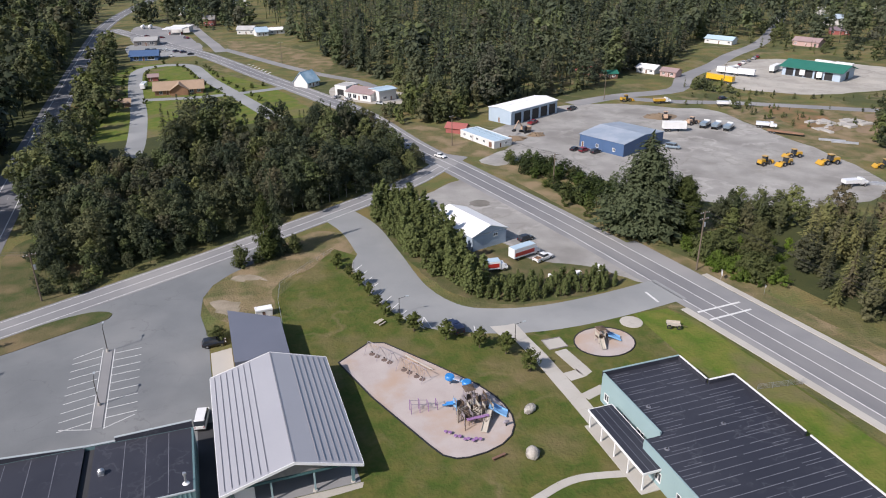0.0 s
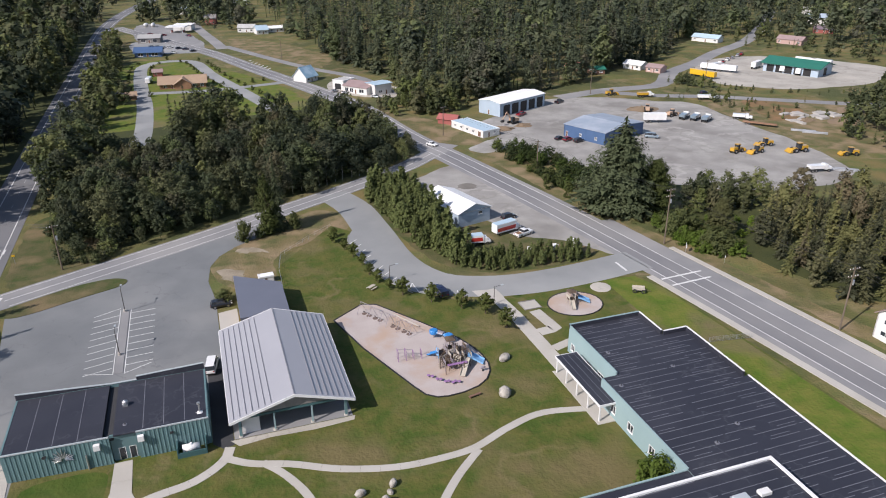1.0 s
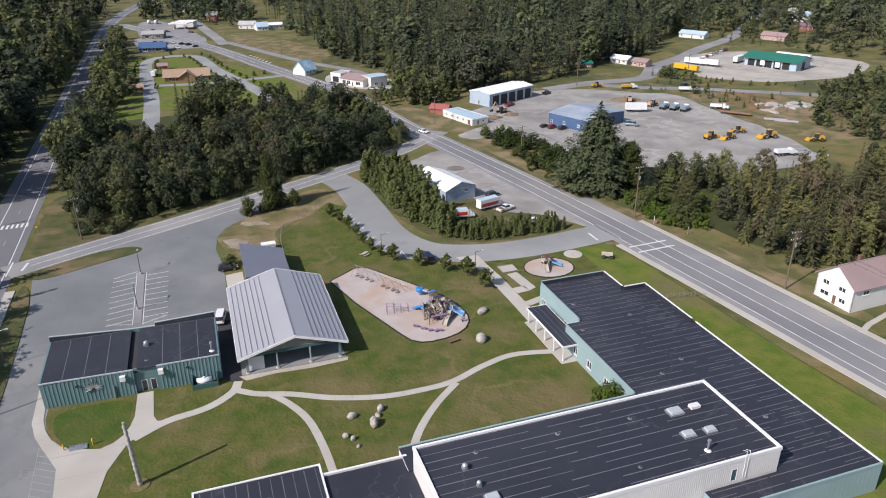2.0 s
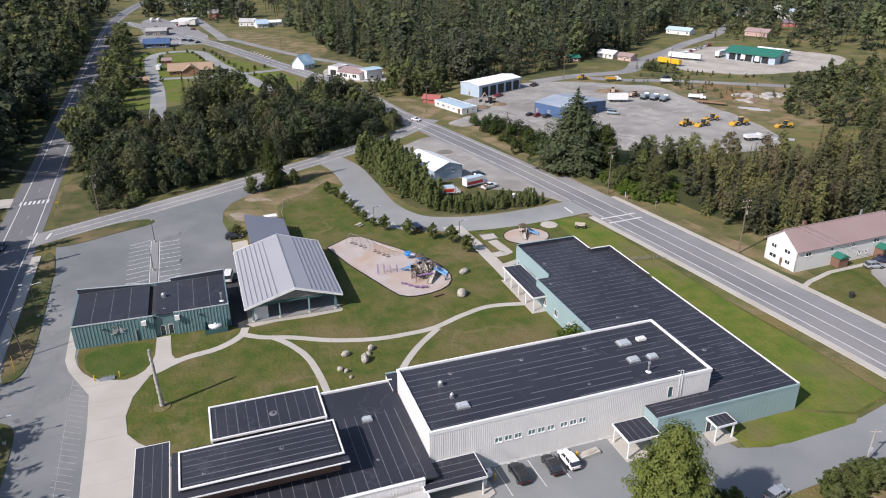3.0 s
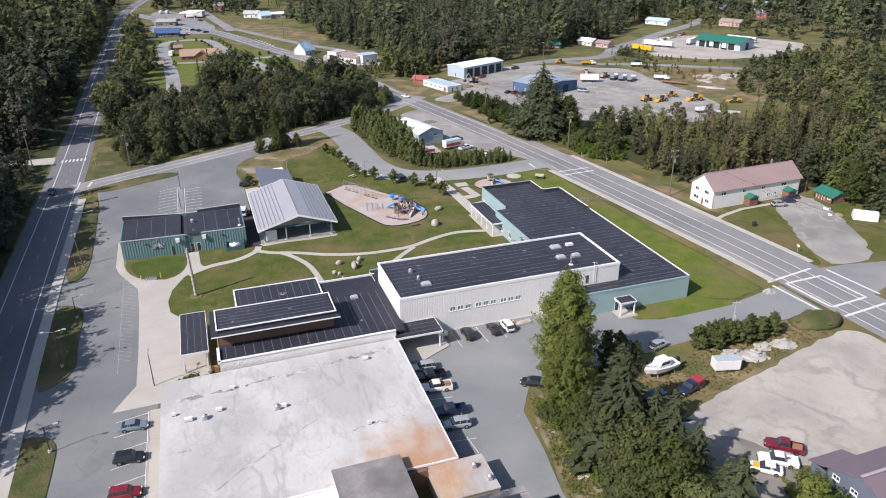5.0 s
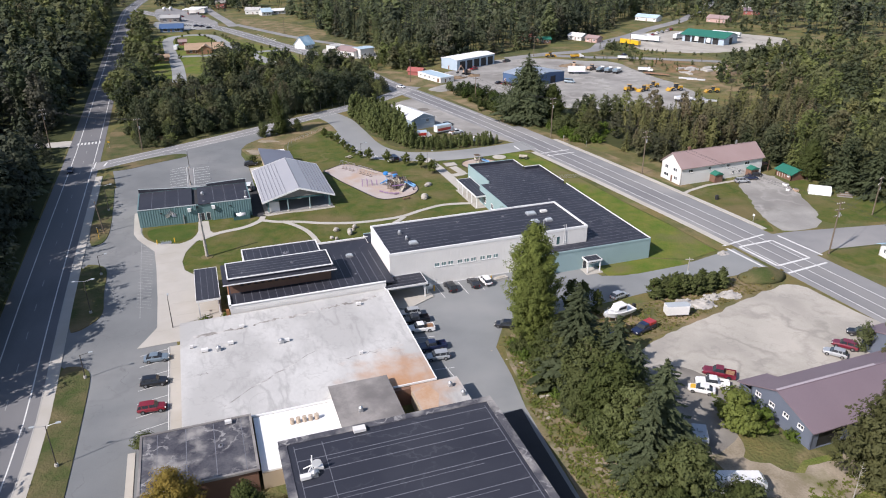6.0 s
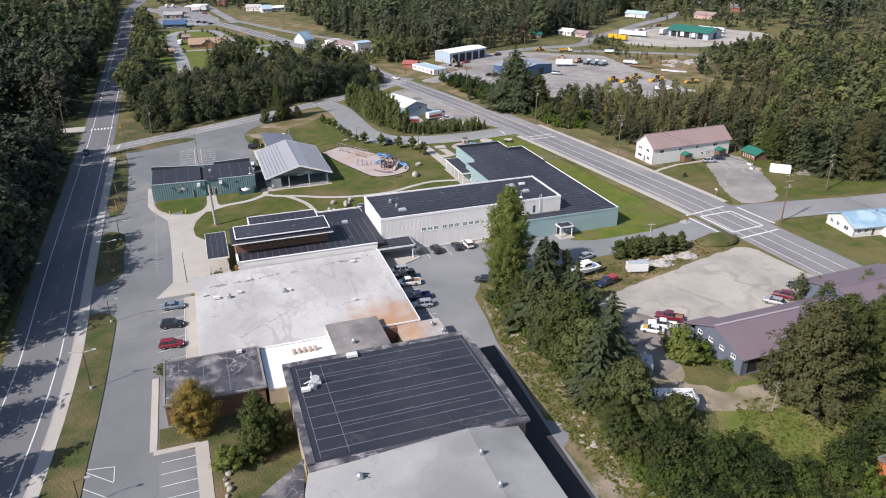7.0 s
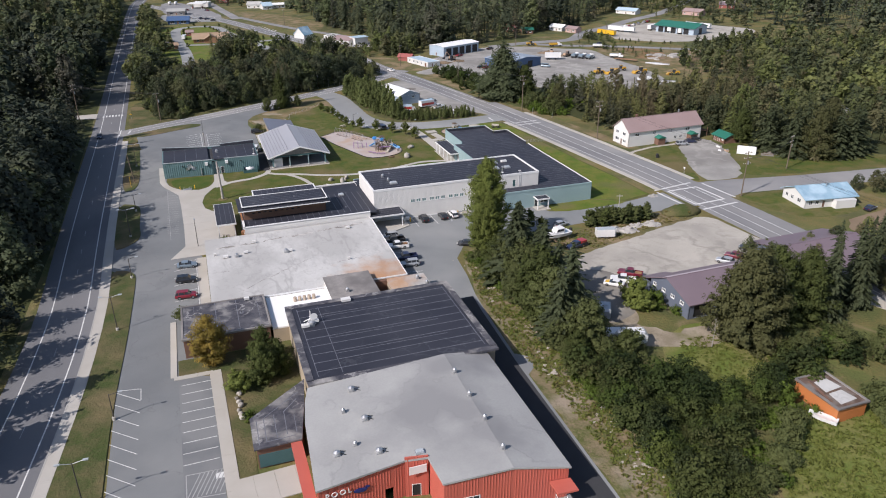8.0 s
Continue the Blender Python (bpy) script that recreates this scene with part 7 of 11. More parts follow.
for x, y in ((3, 3), (12, 3), (3, 9), (12, 9)):
    part("column", Shape().box(x - 0.25, x + 0.25, y - 0.25, y + 0.25, 0, 4.2), "white_trim", gas)
for x in (3, 12):
    part("pump", Shape().box(x - 0.4, x + 0.4, 5.6, 7.4, 0, 1.7), "red_roof", gas)
part("kiosk", Shape().box(1, 15, 16, 26, 0, 4.2), "white_siding", gas)
part("kiosk_roof", Shape().box(0.6, 15.4, 15.6, 26.4, 4.2, 4.5), "white_coating", gas)
depot = house("truck_depot", "long truck depot with a deep green metal roof", "depot", 299.0, 318.6, -66, 30.0, 18.0, 4.8, 7.2, "pale_blue_siding", "green_roof", {"f": [(2 + 5 * k, 6 + 5 * k, 0.1, 4.0) for k in range(5)], "r": [(6.8, 11.4, 0.1, 4.2)]}, over=1.4)
NEAR_HOUSES = (
        ("bungalow", "white bungalow with a pale roof at the forest edge", 230.0, 352.0, -62, 11, 8, 2.8, 4.4, "white_siding", "white_coating"),
        ("bungalow", "pinkish bungalow with a brown roof at the forest edge", 236.0, 338.6, -62, 9, 7, 2.8, 4.2, "pink_siding", "maroon_roof"),
        ("bungalow", "long white house with a pale blue roof", 333.0, 428.0, -62, 19, 9, 3.0, 4.8, "white_siding", "pale_sky_roof"),
        ("bungalow", "pinkish house with a brown roof", 380.0, 398.0, -66, 17, 9, 3.2, 5.2, "pink_siding", "maroon_roof"),
        ("bungalow", "white two-storey house among trees", 478.0, 470.0, -30, 14, 10, 5.2, 8.0, "white_siding", "pale_blue_siding"),
        ("cabin", "rust-red cabin among trees", 442.0, 428.0, -40, 13, 8, 3.0, 5.2, "red_roof", "mauve_roof"),
        ("cabin", "brown cabin below the forest", 196.0, 358.0, -40, 8, 6, 2.6, 4.4, "brown_wall", "red_roof"),
        ("cabin", "dark shed with a green roof", 203.0, 341.0, -10, 8, 6, 2.8, 4.0, "brown_wall", "green_roof"))
FAR_HOUSES = (
        ("bungalow", "white house with a pale roof in the far town", 34.0, 590.0, -20, 13, 9, 3.4, 5.6, "white_siding", "white_roofing"),
        ("bungalow", "white house with a green roof in the far town", 47.0, 572.0, 10, 9, 9, 3.2, 6.0, "white_siding", "pale_sky_roof"),
        ("bungalow", "white long shed in the far town", 57.0, 580.0, 10, 12, 7, 3.0, 4.4, "white_siding", "white_coating"),
        ("cabin", "rust-red house in the far town", 12.0, 650.0, -10, 9, 9, 5.0, 8.0, "red_roof", "weathered_roof"),
        ("bungalow", "blue house in the far town", -104.0, 778.0, -5, 12, 12, 5.0, 8.0, "blue_siding", "pale_sky_roof"),
        ("bungalow", "white long building in the far town", -178.0, 842.0, 0, 26, 12, 4.0, 6.0, "white_siding", "pale_blue_siding"),
        ("bungalow", "white building in the far town", -8.0, 740.0, -20, 18, 11, 4.0, 6.4, "white_siding", "pale_blue_siding"),
        ("bungalow", "white building in the far town", 40.0, 800.0, 5, 20, 11, 4.0, 6.0, "white_siding", "white_roofing"),
        ("bungalow", "grey-roofed house in a clearing", 213.0, 72.0, 20, 12, 9, 3.0, 5.0, "weathered_roof", "pool_roofing"),
        ("bungalow", "white house beyond the forest", 520.0, 520.0, -30, 16, 10, 4.0, 7.0, "white_siding", "white_roofing"),
        ("bungalow", "white house beyond the forest", 590.0, 520.0, -20, 16, 10, 4.0, 7.0, "white_siding", "pale_blue_siding"))
for nm, lab, x, y, turn, l, d, e, r, wm, rm in NEAR_HOUSES + FAR_HOUSES:
    house(nm, lab, "house", x, y, turn, l, d, e, r, wm, rm, {"f": [(1.4, 2.8, 1.0, 2.2), (l * 0.5, l * 0.5 + 1.0, 0.1, 2.1), (l - 3, l - 1.4, 1.0, 2.2)]})

# ---- vehicles ----
def ring(x, w, zb, zt, tuck=0.10, edge=0.12):
    """A rounded cross-section of a car body at x."""
    return [(x, -w + edge, zb), (x, w - edge, zb), (x, w, zb + edge * 1.6), (x, w + 0.0, zt - edge * 1.8), (x, w - tuck, zt), (x, -w + tuck, zt), (x, -w, zt - edge * 1.8), (x, -w, zb + edge * 1.6)]


def wheel(parent, x, y, r, w=0.22):
    hub = part("wheel", Shape().tube((x, y - w / 2 - 0.012, r), (x, y + w / 2 + 0.012, r), r * 0.58, n=10), "chrome", parent)
    part("tyre", Shape().tube((x, y - w / 2, r), (x, y + w / 2, r), r, n=14), "black_rubber", hub)


#        length, half width, bonnet z, roof z, screen start, roof start, roof end, rear end of glass, boot z
CARS = {"sedan": (4.5, 0.9, 0.92, 1.45, 0.95, 0.25, -1.1, -1.75, 0.98), "hatch": (4.15, 0.88, 0.95, 1.52, 0.95, 0.3, -1.45, -2.0, 1.0),
        "suv": (4.5, 0.9, 1.04, 1.68, 0.98, 0.45, -1.8, -2.16, 1.06), "pickup": (5.6, 0.98, 1.12, 1.82, 1.15, 0.6, -0.65, -0.85, 1.15), "van": (5.3, 1.0, 1.15, 2.05, 1.75, 1.15, -2.4, -2.58, 1.2)}


def car(style, name, label, colour, x, y, turn, z=0.06, bed="", stripe=None, wheels=0.0):
    L, W, zb, zr, s0, s1, r1, r0, zt = CARS[style]
    h = L / 2
    m = MATS[colour]
    th = thing(name, label, "van" if style == "van" else "pickup" if style == "pickup" else "car", pose(x, y, z, 0, 0, turn))
    g = 0.24 if style in ("sedan", "hatch") else 0.32
    st = [ring(-h, W * 0.86, g + 0.12, zt - 0.1), ring(-h + 0.15, W * 0.96, g, zt - 0.02), ring(-h * 0.5, W, g - 0.02, zt + 0.02), ring(0, W, g - 0.02, zb + 0.06), ring(s0, W, g - 0.02, zb + 0.03), ring(h - 0.35, W * 0.97, g, zb - 0.1), ring(h, W * 0.84, g + 0.12, zb - 0.28)]
    if style == "pickup":
        st = [ring(r0 - 0.02, W, g, zb), ring(0, W, g, zb + 0.04), ring(s0, W, g, zb + 0.02), ring(h - 0.35, W * 0.97, g, zb - 0.06), ring(h, W * 0.86, g + 0.12, zb - 0.25)]
    part("body", Shape().loft(st), m, th, smooth=False)
    zw = max(zb, zt) - 0.02
    gl = Shape().loft([ring(r0, W * 0.90, zw - 0.1, zw + 0.04, 0.06, 0.03), ring(r1, W * 0.86, zw - 0.1, zr - 0.05, 0.14, 0.03), ring(s1, W * 0.86, zw - 0.1, zr - 0.05, 0.14, 0.03), ring(s0, W * 0.90, zw - 0.1, zw + 0.04, 0.06, 0.03)])
    part("glazing", gl, "window_glass", th, "dark tinted windows")
    part("roof", Shape().loft([ring(r1 - 0.06, W * 0.76, zr - 0.06, zr - 0.02, 0.05, 0.01), ring((r1 + s1) / 2, W * 0.79, zr - 0.06, zr + 0.02, 0.06, 0.01), ring(s1 + 0.04, W * 0.76, zr - 0.06, zr - 0.02, 0.05, 0.01)]), m, th)
    for sgn in (-1, 1):
        for px in (s1 - 0.75, r1 + 0.35):
            if style != "pickup" or px > r1 + 0.5:
                part("pillar", Shape().prism([(px - 0.06, sgn * W * 0.84), (px + 0.06, sgn * W * 0.84), (px + 0.06, sgn * W * 0.90), (px - 0.06, sgn * W * 0.90)], zw, zr - 0.05), m, th)
        for wx in (-h * 0.60, h * 0.62):
            wheel(th, wx, sgn * (W - 0.1), 0.34 + wheels + (0.05 if style in ("pickup", "suv") else 0))
        part("headlight", Shape().box(h - 0.16, h + 0.01, sgn * W * 0.66 - 0.16, sgn * W * 0.66 + 0.16, zb - 0.34, zb - 0.2), "lamp_lens", th, "clear headlight")
        part("tail_light", Shape().box(-h - 0.015, -h + 0.1, sgn * W * 0.7 - 0.12, sgn * W * 0.7 + 0.12, zt - 0.36, zt - 0.16), "tail_lens", th, "red tail light")
        part("mirror", Shape().box(s0 - 0.32, s0 - 0.18, sgn * (W + 0.02) - 0.02, sgn * (W + 0.16), zw + 0.02, zw + 0.16), m, th)
    part("bumper", Shape().box(h - 0.06, h + 0.07, -W * 0.8, W * 0.8, g + 0.08, g + 0.26), "dark_metal", th)
    part("bumper", Shape().box(-h - 0.07, -h + 0.04, -W * 0.8, W * 0.8, g + 0.08, g + 0.26), "dark_metal" if style != "pickup" else "chrome", th)
    if style == "pickup":
        b = Shape().box(-h, r0 - 0.04, -W, -W + 0.1, g, zb + 0.02).box(-h, r0 - 0.04, W - 0.1, W, g, zb + 0.02).box(-h, -h + 0.1, -W + 0.1, W - 0.1, g, zb + 0.02).box(-h + 0.1, r0 - 0.04, -W + 0.1, W - 0.1, g, g + 0.25)
        part("bed", b, m, th)
        if bed == "cap":
            part("bed_cap", Shape().loft([ring(-h + 0.02, W * 0.95, zb + 0.02, zr - 0.08, 0.12, 0.04), ring(r0 - 0.05, W * 0.93, zb + 0.02, zr, 0.12, 0.04)]), stripe, th, "fibreglass bed cap")
        elif bed == "load":
            for k in range(5):
                part("lumber", Shape().box(-h + 0.25 + k * 0.02, r0 - 0.2, -W + 0.22 + k * 0.32, -W + 0.44 + k * 0.32, g + 0.25, zb - 0.1 + 0.06 * (k % 3)), "log_wall", th)
    elif stripe:
        part("bonnet_panel", Shape().loft([ring(s0 + 0.05, W * 0.8, zb - 0.1, zb + 0.055, 0.06, 0.02), ring(h - 0.4, W * 0.76, zb - 0.2, zb - 0.07, 0.06, 0.02)]), stripe, th, "panel of another colour")
    return th


for nm, col in (("car_silver", (0.42, 0.44, 0.46)), ("car_steel", (0.22, 0.28, 0.33)), ("car_black", (0.012, 0.012, 0.015)), ("car_red", (0.22, 0.01, 0.02)), ("car_white", (0.78, 0.78, 0.77)), ("car_navy", (0.015, 0.022, 0.06)),
                ("car_maroon", (0.17, 0.014, 0.03)), ("car_yellow", (0.72, 0.42, 0.02)), ("car_blue", (0.02, 0.05, 0.16)), ("cap_red", (0.42, 0.03, 0.03)), ("machine_yellow", (0.55, 0.31, 0.03)), ("car_green", (0.03, 0.09, 0.06)), ("truck_red", (0.45, 0.04, 0.03)), ("truck_orange", (0.75, 0.22, 0.03))):
    paint(nm, col, 0.3, 0.8, 0.25 if nm in ("car_silver", "car_steel") else 0.0)

# cars before the old school
car("sedan", "sedan", "steel-blue sedan parked nose to the walk", "car_steel", -31.9, 22.4, -4)
car("suv", "suv", "black estate car parked nose to the walk", "car_black", -32.2, 14.4, -5)
car("suv", "suv", "dark red suv parked nose to the walk", "car_red", -32.4, 6.6, -5)
# service yard
car("suv", "suv", "black suv parked at the gymnasium wall", "car_black", 28.8, 30.8, 92)
car("sedan", "sedan", "black car parked at the gymnasium wall", "car_black", 34.3, 30.9, 90)
car("suv", "suv", "white suv parked at the gymnasium wall", "car_white", 37.2, 31.0, 92)
car("suv", "suv", "silver suv backed up in the yard", "car_silver", 17.0, 22.6, 176)
car("pickup", "pickup", "black pickup parked in the yard", "car_black", 17.3, 19.6, 176)
car("pickup", "pickup", "white pickup with lumber in its bed", "car_white", 17.2, 16.0, 174, bed="load")
car("pickup", "pickup", "dark blue pickup parked in the yard", "car_navy", 17.3, 9.0, 176)
car("suv", "suv", "silver suv parked in the yard", "car_silver", 17.2, 5.4, 174)
car("hatch", "hatchback", "black car under the trees", "car_black", 33.6, 11.8, 150)
car("hatch", "hatchback", "pale silver hatchback beside the lane", "car_silver", 61.6, 14.8, 14)
car("pickup", "pickup", "dark pickup with a red bed cap", "car_navy", 58.6, 1.2, 198, bed="cap", stripe=MATS["cap_red"])
car("sedan", "sedan", "old dark blue car in the weeds", "car_blue", 51.6, 1.4, 10)
car("pickup", "pickup", "white pickup beside the barn", "car_white", 59.4, -18.6, 146)
car("sedan", "sedan", "white car with a yellow bonnet beside the barn", "car_white", 56.6, -19.4, 140, stripe=MATS["car_yellow"])
car("pickup", "pickup", "old maroon truck beside the barn", "car_maroon", 62.6, -16.4, 140, bed="load")
car("hatch", "hatchback", "silver hatchback before the barn", "car_silver", 87.2, -18.2, 128)
car("suv", "suv", "maroon suv before the barn", "car_maroon", 91.0, -16.8, 128)
car("suv", "suv", "black suv before the barn", "car_black", 97.2, -14.4, 135)
car("suv", "suv", "silver suv at the white house", "car_silver", 137.6, 67.0, -12)
car("sedan", "sedan", "dark car at the white house", "car_navy", 142.2, 68.6, -14)
car("suv", "suv", "black suv at the white house porch", "car_black", 145.6, 70.6, -10)
car("suv", "suv", "black suv beside the shed", "car_black", -4.0, 136.6, 2)
car("van", "van", "white passenger van beside the pavilion", "car_white", -7.0, 112.6, 80)
car("pickup", "pickup", "dark blue pickup parked on the drive", "car_navy", 42.4, 126.6, 97, bed="cap", stripe=MATS["car_navy"])
car("pickup", "pickup", "white pickup at the workshop", "car_white", 74.0, 150.4, 20, bed="load")
car("suv", "suv", "black car at the workshop", "car_black", 75.0, 162.6, 15)
car("sedan", "sedan", "blue car beside the blue-roofed house", "car_navy", 147.4, -4.0, 15)
car("sedan", "sedan", "dark car on the highway", "car_navy", -60.4, 150.0, -91, 0.06)
car("sedan", "sedan", "white car at the road junction", "car_white", 77.6, 239.0, -60, 0.06)
for k in range(7):
    bar(hw2, (30.0 + k * 1.3, 452 - k * 5.4), (31.6 + k * 1.4, 454.5 - k * 5.0), 0.8, 0.066)
for x, y, c, st in ((126.2, 230.4, "car_black", "sedan"), (128.4, 227.8, "car_red", "suv"), (131.4, 224.8, "car_black", "suv")):
    car(st, "suv" if st == "suv" else "sedan", "%s car before the blue workshop" % ("red" if c == "car_red" else "black"), c, x, y, 20)
car("van", "van", "silver-blue van beside the blue workshop", "car_steel", 160.4, 220.2, -40)
for x, y, c in ((120.4, 285 - 21, "car_red"), (147.0, 280.0, "car_black")):
    car("pickup", "pickup", "%s pickup by the warehouse" % ("red" if c == "car_red" else "black"), c, x + 8, y + 6, 30)
fleet = random.Random(9)
for x, y, t in ((-27, 530, 10), (-23, 528, 12), (-19.4, 526.6, 14), (-15.6, 525, 12), (-9.9, 517.6, 30), (-5.6, 512.6, 30), (-1.1, 503, 30), (-2.6, 581, -20), (-13, 500, 0), (-30, 600, 30), (-20, 590, 20), (-2, 580, -70), (78, 326, -50), (66, 340, 40), (62, 346, 40), (230, 280, 10)):
    car(fleet.choice(("sedan", "suv", "hatch")), "parked_car", "car parked along the far road", fleet.choice(("car_white", "car_silver", "car_black", "car_red", "car_navy")), x, y, t)
for x, y in ((296, 348), (302, 352), (309, 356), (318, 362), (324, 366)):
    car(fleet.choice(("sedan", "suv", "pickup")), "parked_car", "car parked at the truck depot", fleet.choice(("car_white", "car_silver", "car_black", "car_red")), x, y, 40)


def box_truck(label, x, y, turn, l=7.0, w=1.15, h=2.4, cab="car_white", box="white_trim", stripe=None, roof="pale_sky_roof"):
    th = thing("box_truck", label, "truck", pose(x, y, 0.05, 0, 0, turn))
    part("cargo_box", Shape().box(-l / 2, l / 2 - 1.9, -w, w, 0.8, 0.8 + h), box, th)
    part("box_roof", Shape().box(-l / 2 + 0.05, l / 2 - 1.95, -w + 0.05, w - 0.05, 0.8 + h, 0.86 + h), roof, th)
    part("cab", Shape().loft([ring(l / 2 - 1.85, 0.98, 0.4, 2.1), ring(l / 2 - 0.9, 0.98, 0.4, 2.0), ring(l / 2 - 0.75, 0.98, 0.4, 1.35), ring(l / 2, 0.9, 0.5, 1.15)]), cab, th)
    part("windscreen", Shape().loft([ring(l / 2 - 0.93, 0.86, 1.3, 1.95, 0.05, 0.02), ring(l / 2 - 0.68, 0.88, 1.3, 1.4, 0.05, 0.02)]), "window_glass", th)
    if stripe:
        for s in (-1, 1):
            part("side_stripe", Shape().box(-l / 2 + 0.3, l / 2 - 2.2, s * (w + 0.012) - 0.01, s * (w + 0.012) + 0.01, 1.2, 2.2), stripe, th, "broad red stripe on the side")
    for s in (-1, 1):
        wheel(th, l / 2 - 0.9, s * 0.9, 0.42)
        wheel(th, -l / 2 + 1.4, s * 0.9, 0.42, 0.4)
    return th


box_truck("white box truck with a broad red stripe", 70.6, 153.8, 16, 8.6, stripe="truck_red")
box_truck("small white box truck with a red stripe", 60.8, 149.0, -6, 5.6, h=1.9, stripe="truck_red")


for x, y, l, w, h in ((51.5, 192.6, 2.2, 1.6, 2.0), (83.3, 139.8, 1.5, 1.2, 1.6), (77.3, 139.0, 1.3, 1.1, 1.5), (71.5, 141.6, 1.0, 0.6, 0.5)):
    store = thing("storage_box", "white plastic storage box on the grass", "box", pose(x, y, 0.02, 0, 0, x * 7))
    part("box_body", Shape().prism([(-l / 2, -w / 2), (l / 2, -w / 2), (l / 2, w / 2), (-l / 2, w / 2)], 0, h, 0.05), "white_trim", store)
    part("lid", Shape().box(-l / 2 - 0.04, l / 2 + 0.04, -w / 2 - 0.04, w / 2 + 0.04, h, h + 0.1), "white_coating", store)


def semi(label, x, y, turn, l=13.0, box="white_trim", category="trailer"):
    th = thing("semi_trailer", label, category, pose(x, y, 0.03, 0, 0, turn))
    part("cargo_box", Shape().box(-l / 2, l / 2, -1.27, 1.27, 1.2, 3.9), box, th)
    part("chassis", Shape().box(-l / 2 + 0.2, l / 2 - 1, -0.5, 0.5, 0.85, 1.2), "dark_metal", th)
    for s in (-1, 1):
        for wx in (-l / 2 + 1.2, -l / 2 + 2.5):
            wheel(th, wx, s * 1.0, 0.5, 0.4)
        part("landing_leg", Shape().box(l / 2 - 3, l / 2 - 2.8, s * 0.9 - 0.08, s * 0.9 + 0.08, 0, 1.2), "dark_metal", th)
    return th


semi("yellow freight trailer at the yard's edge", 255.0, 313.4, -72, 15, "car_yellow")
for x, y, t in ((272, 329, -60), (277, 322, -55), (301, 326, 30), (307.4, 311, 30), (310, 302, 28), (340, 318, -66), (336, 326, -66)):
    semi("white freight trailer at the depot", x, y, t, 11)
semi("white tank trailer in the works yard", 175.3, 240.4, -20, 9)


def dump_truck(label, x, y, turn, cab="car_white", body="car_white"):
    th = thing("dump_truck", label, "truck", pose(x, y, 0.03, 0, 0, turn))
    part("cab", Shape().loft([ring(1.4, 1.1, 0.7, 2.7), ring(2.5, 1.1, 0.7, 2.6), ring(2.7, 1.05, 0.7, 1.8), ring(4.0, 1.0, 0.8, 1.7)]), cab, th)
    part("windscreen", Shape().loft([ring(2.45, 0.98, 1.8, 2.55, 0.05, 0.02), ring(2.76, 1.0, 1.8, 1.95, 0.05, 0.02)]), "window_glass", th)
    part("tipper", Shape().prism([(-3.8, -1.2), (1.2, -1.2), (1.2, 1.2), (-3.8, 1.2)], 1.2, 2.3), body, th)
    part("chassis", Shape().box(-3.8, 3.6, -0.45, 0.45, 0.7, 1.1), "dark_metal", th)
    for s in (-1, 1):
        for wx in (3.0, -1.6, -2.9):
            wheel(th, wx, s * 1.0, 0.52, 0.35)
    return th


for x, y in ((191.1, 241.8), (194.2, 238.6), (197.0, 235.0)):
    dump_truck("white truck in a row in the works yard", x, y, 35, "car_white", "car_steel")
dump_truck("white truck at the yard's edge", 212.5, 232.0, -40)
dump_truck("white tank truck at the yard's edge", 188.6, 166.4, -10)
dump_truck("white truck by the lane", 199, 283, -12, "car_white", "machine_yellow")
dump_truck("white truck by the lane", 222, 268, -30, "car_white", "car_white")
dump_truck("small white truck at the depot", 284, 338, 10)


def loader(label, x, y, turn, colour="machine_yellow", s=1.0):
    th = thing("wheel_loader", label, "machine", Matrix.LocRotScale((x, y, 0.03), Euler((0, 0, radians(turn))), (s, s, s)))
    part("engine", Shape().prism([(-3.2, -0.9), (-0.6, -0.9), (-0.6, 0.9), (-3.2, 0.9)], 1.0, 2.3, 0.08), colour, th)
    part("cab", Shape().prism([(-0.8, -0.8), (0.7, -0.8), (0.7, 0.8), (-0.8, 0.8)], 1.3, 3.2, 0.1), "window_glass", th)
    part("cab_roof", Shape().box(-0.9, 0.8, -0.9, 0.9, 3.2, 3.35), colour, th)
    part("front_frame", Shape().box(0.7, 2.2, -0.6, 0.6, 0.8, 1.5), colour, th)
    for sg in (-1, 1):
        part("boom", Shape().tube((1.2, sg * 0.6, 1.6), (3.4, sg * 0.6, 0.8), 0.16, n=6), colour, th)
        for wx in (-2.0, 1.6):
            wheel(th, wx, sg * 1.05, 0.8, 0.55)
    part("bucket", Shape().prism([(3.2, -1.4), (4.3, -1.4), (4.3, 1.4), (3.2, 1.4)], 0.2, [1.5, 0.4, 0.4, 1.5]), colour, th)
    return th


loader("yellow wheel loader in the works yard", 178, 193.4, 15, s=0.95)
loader("yellow wheel loader in the works yard", 184, 190.4, -170, s=0.9)
loader("yellow wheel loader in the works yard", 193.4, 196.8, 170, s=0.9)
loader("yellow road machine in the works yard", 199, 186.4, 175, s=1.05)
loader("yellow wheel loader in the works yard", 213, 177, 160, s=0.9)
loader("orange loader among earth heaps", 183.6, 258.2, 60, "rust_stain", 0.95)
loader("orange loader among earth heaps", 188.4, 246.8, 20, "rust_stain", 0.95)
loader("yellow grader beside the lane", 186, 292, 0, s=0.9)


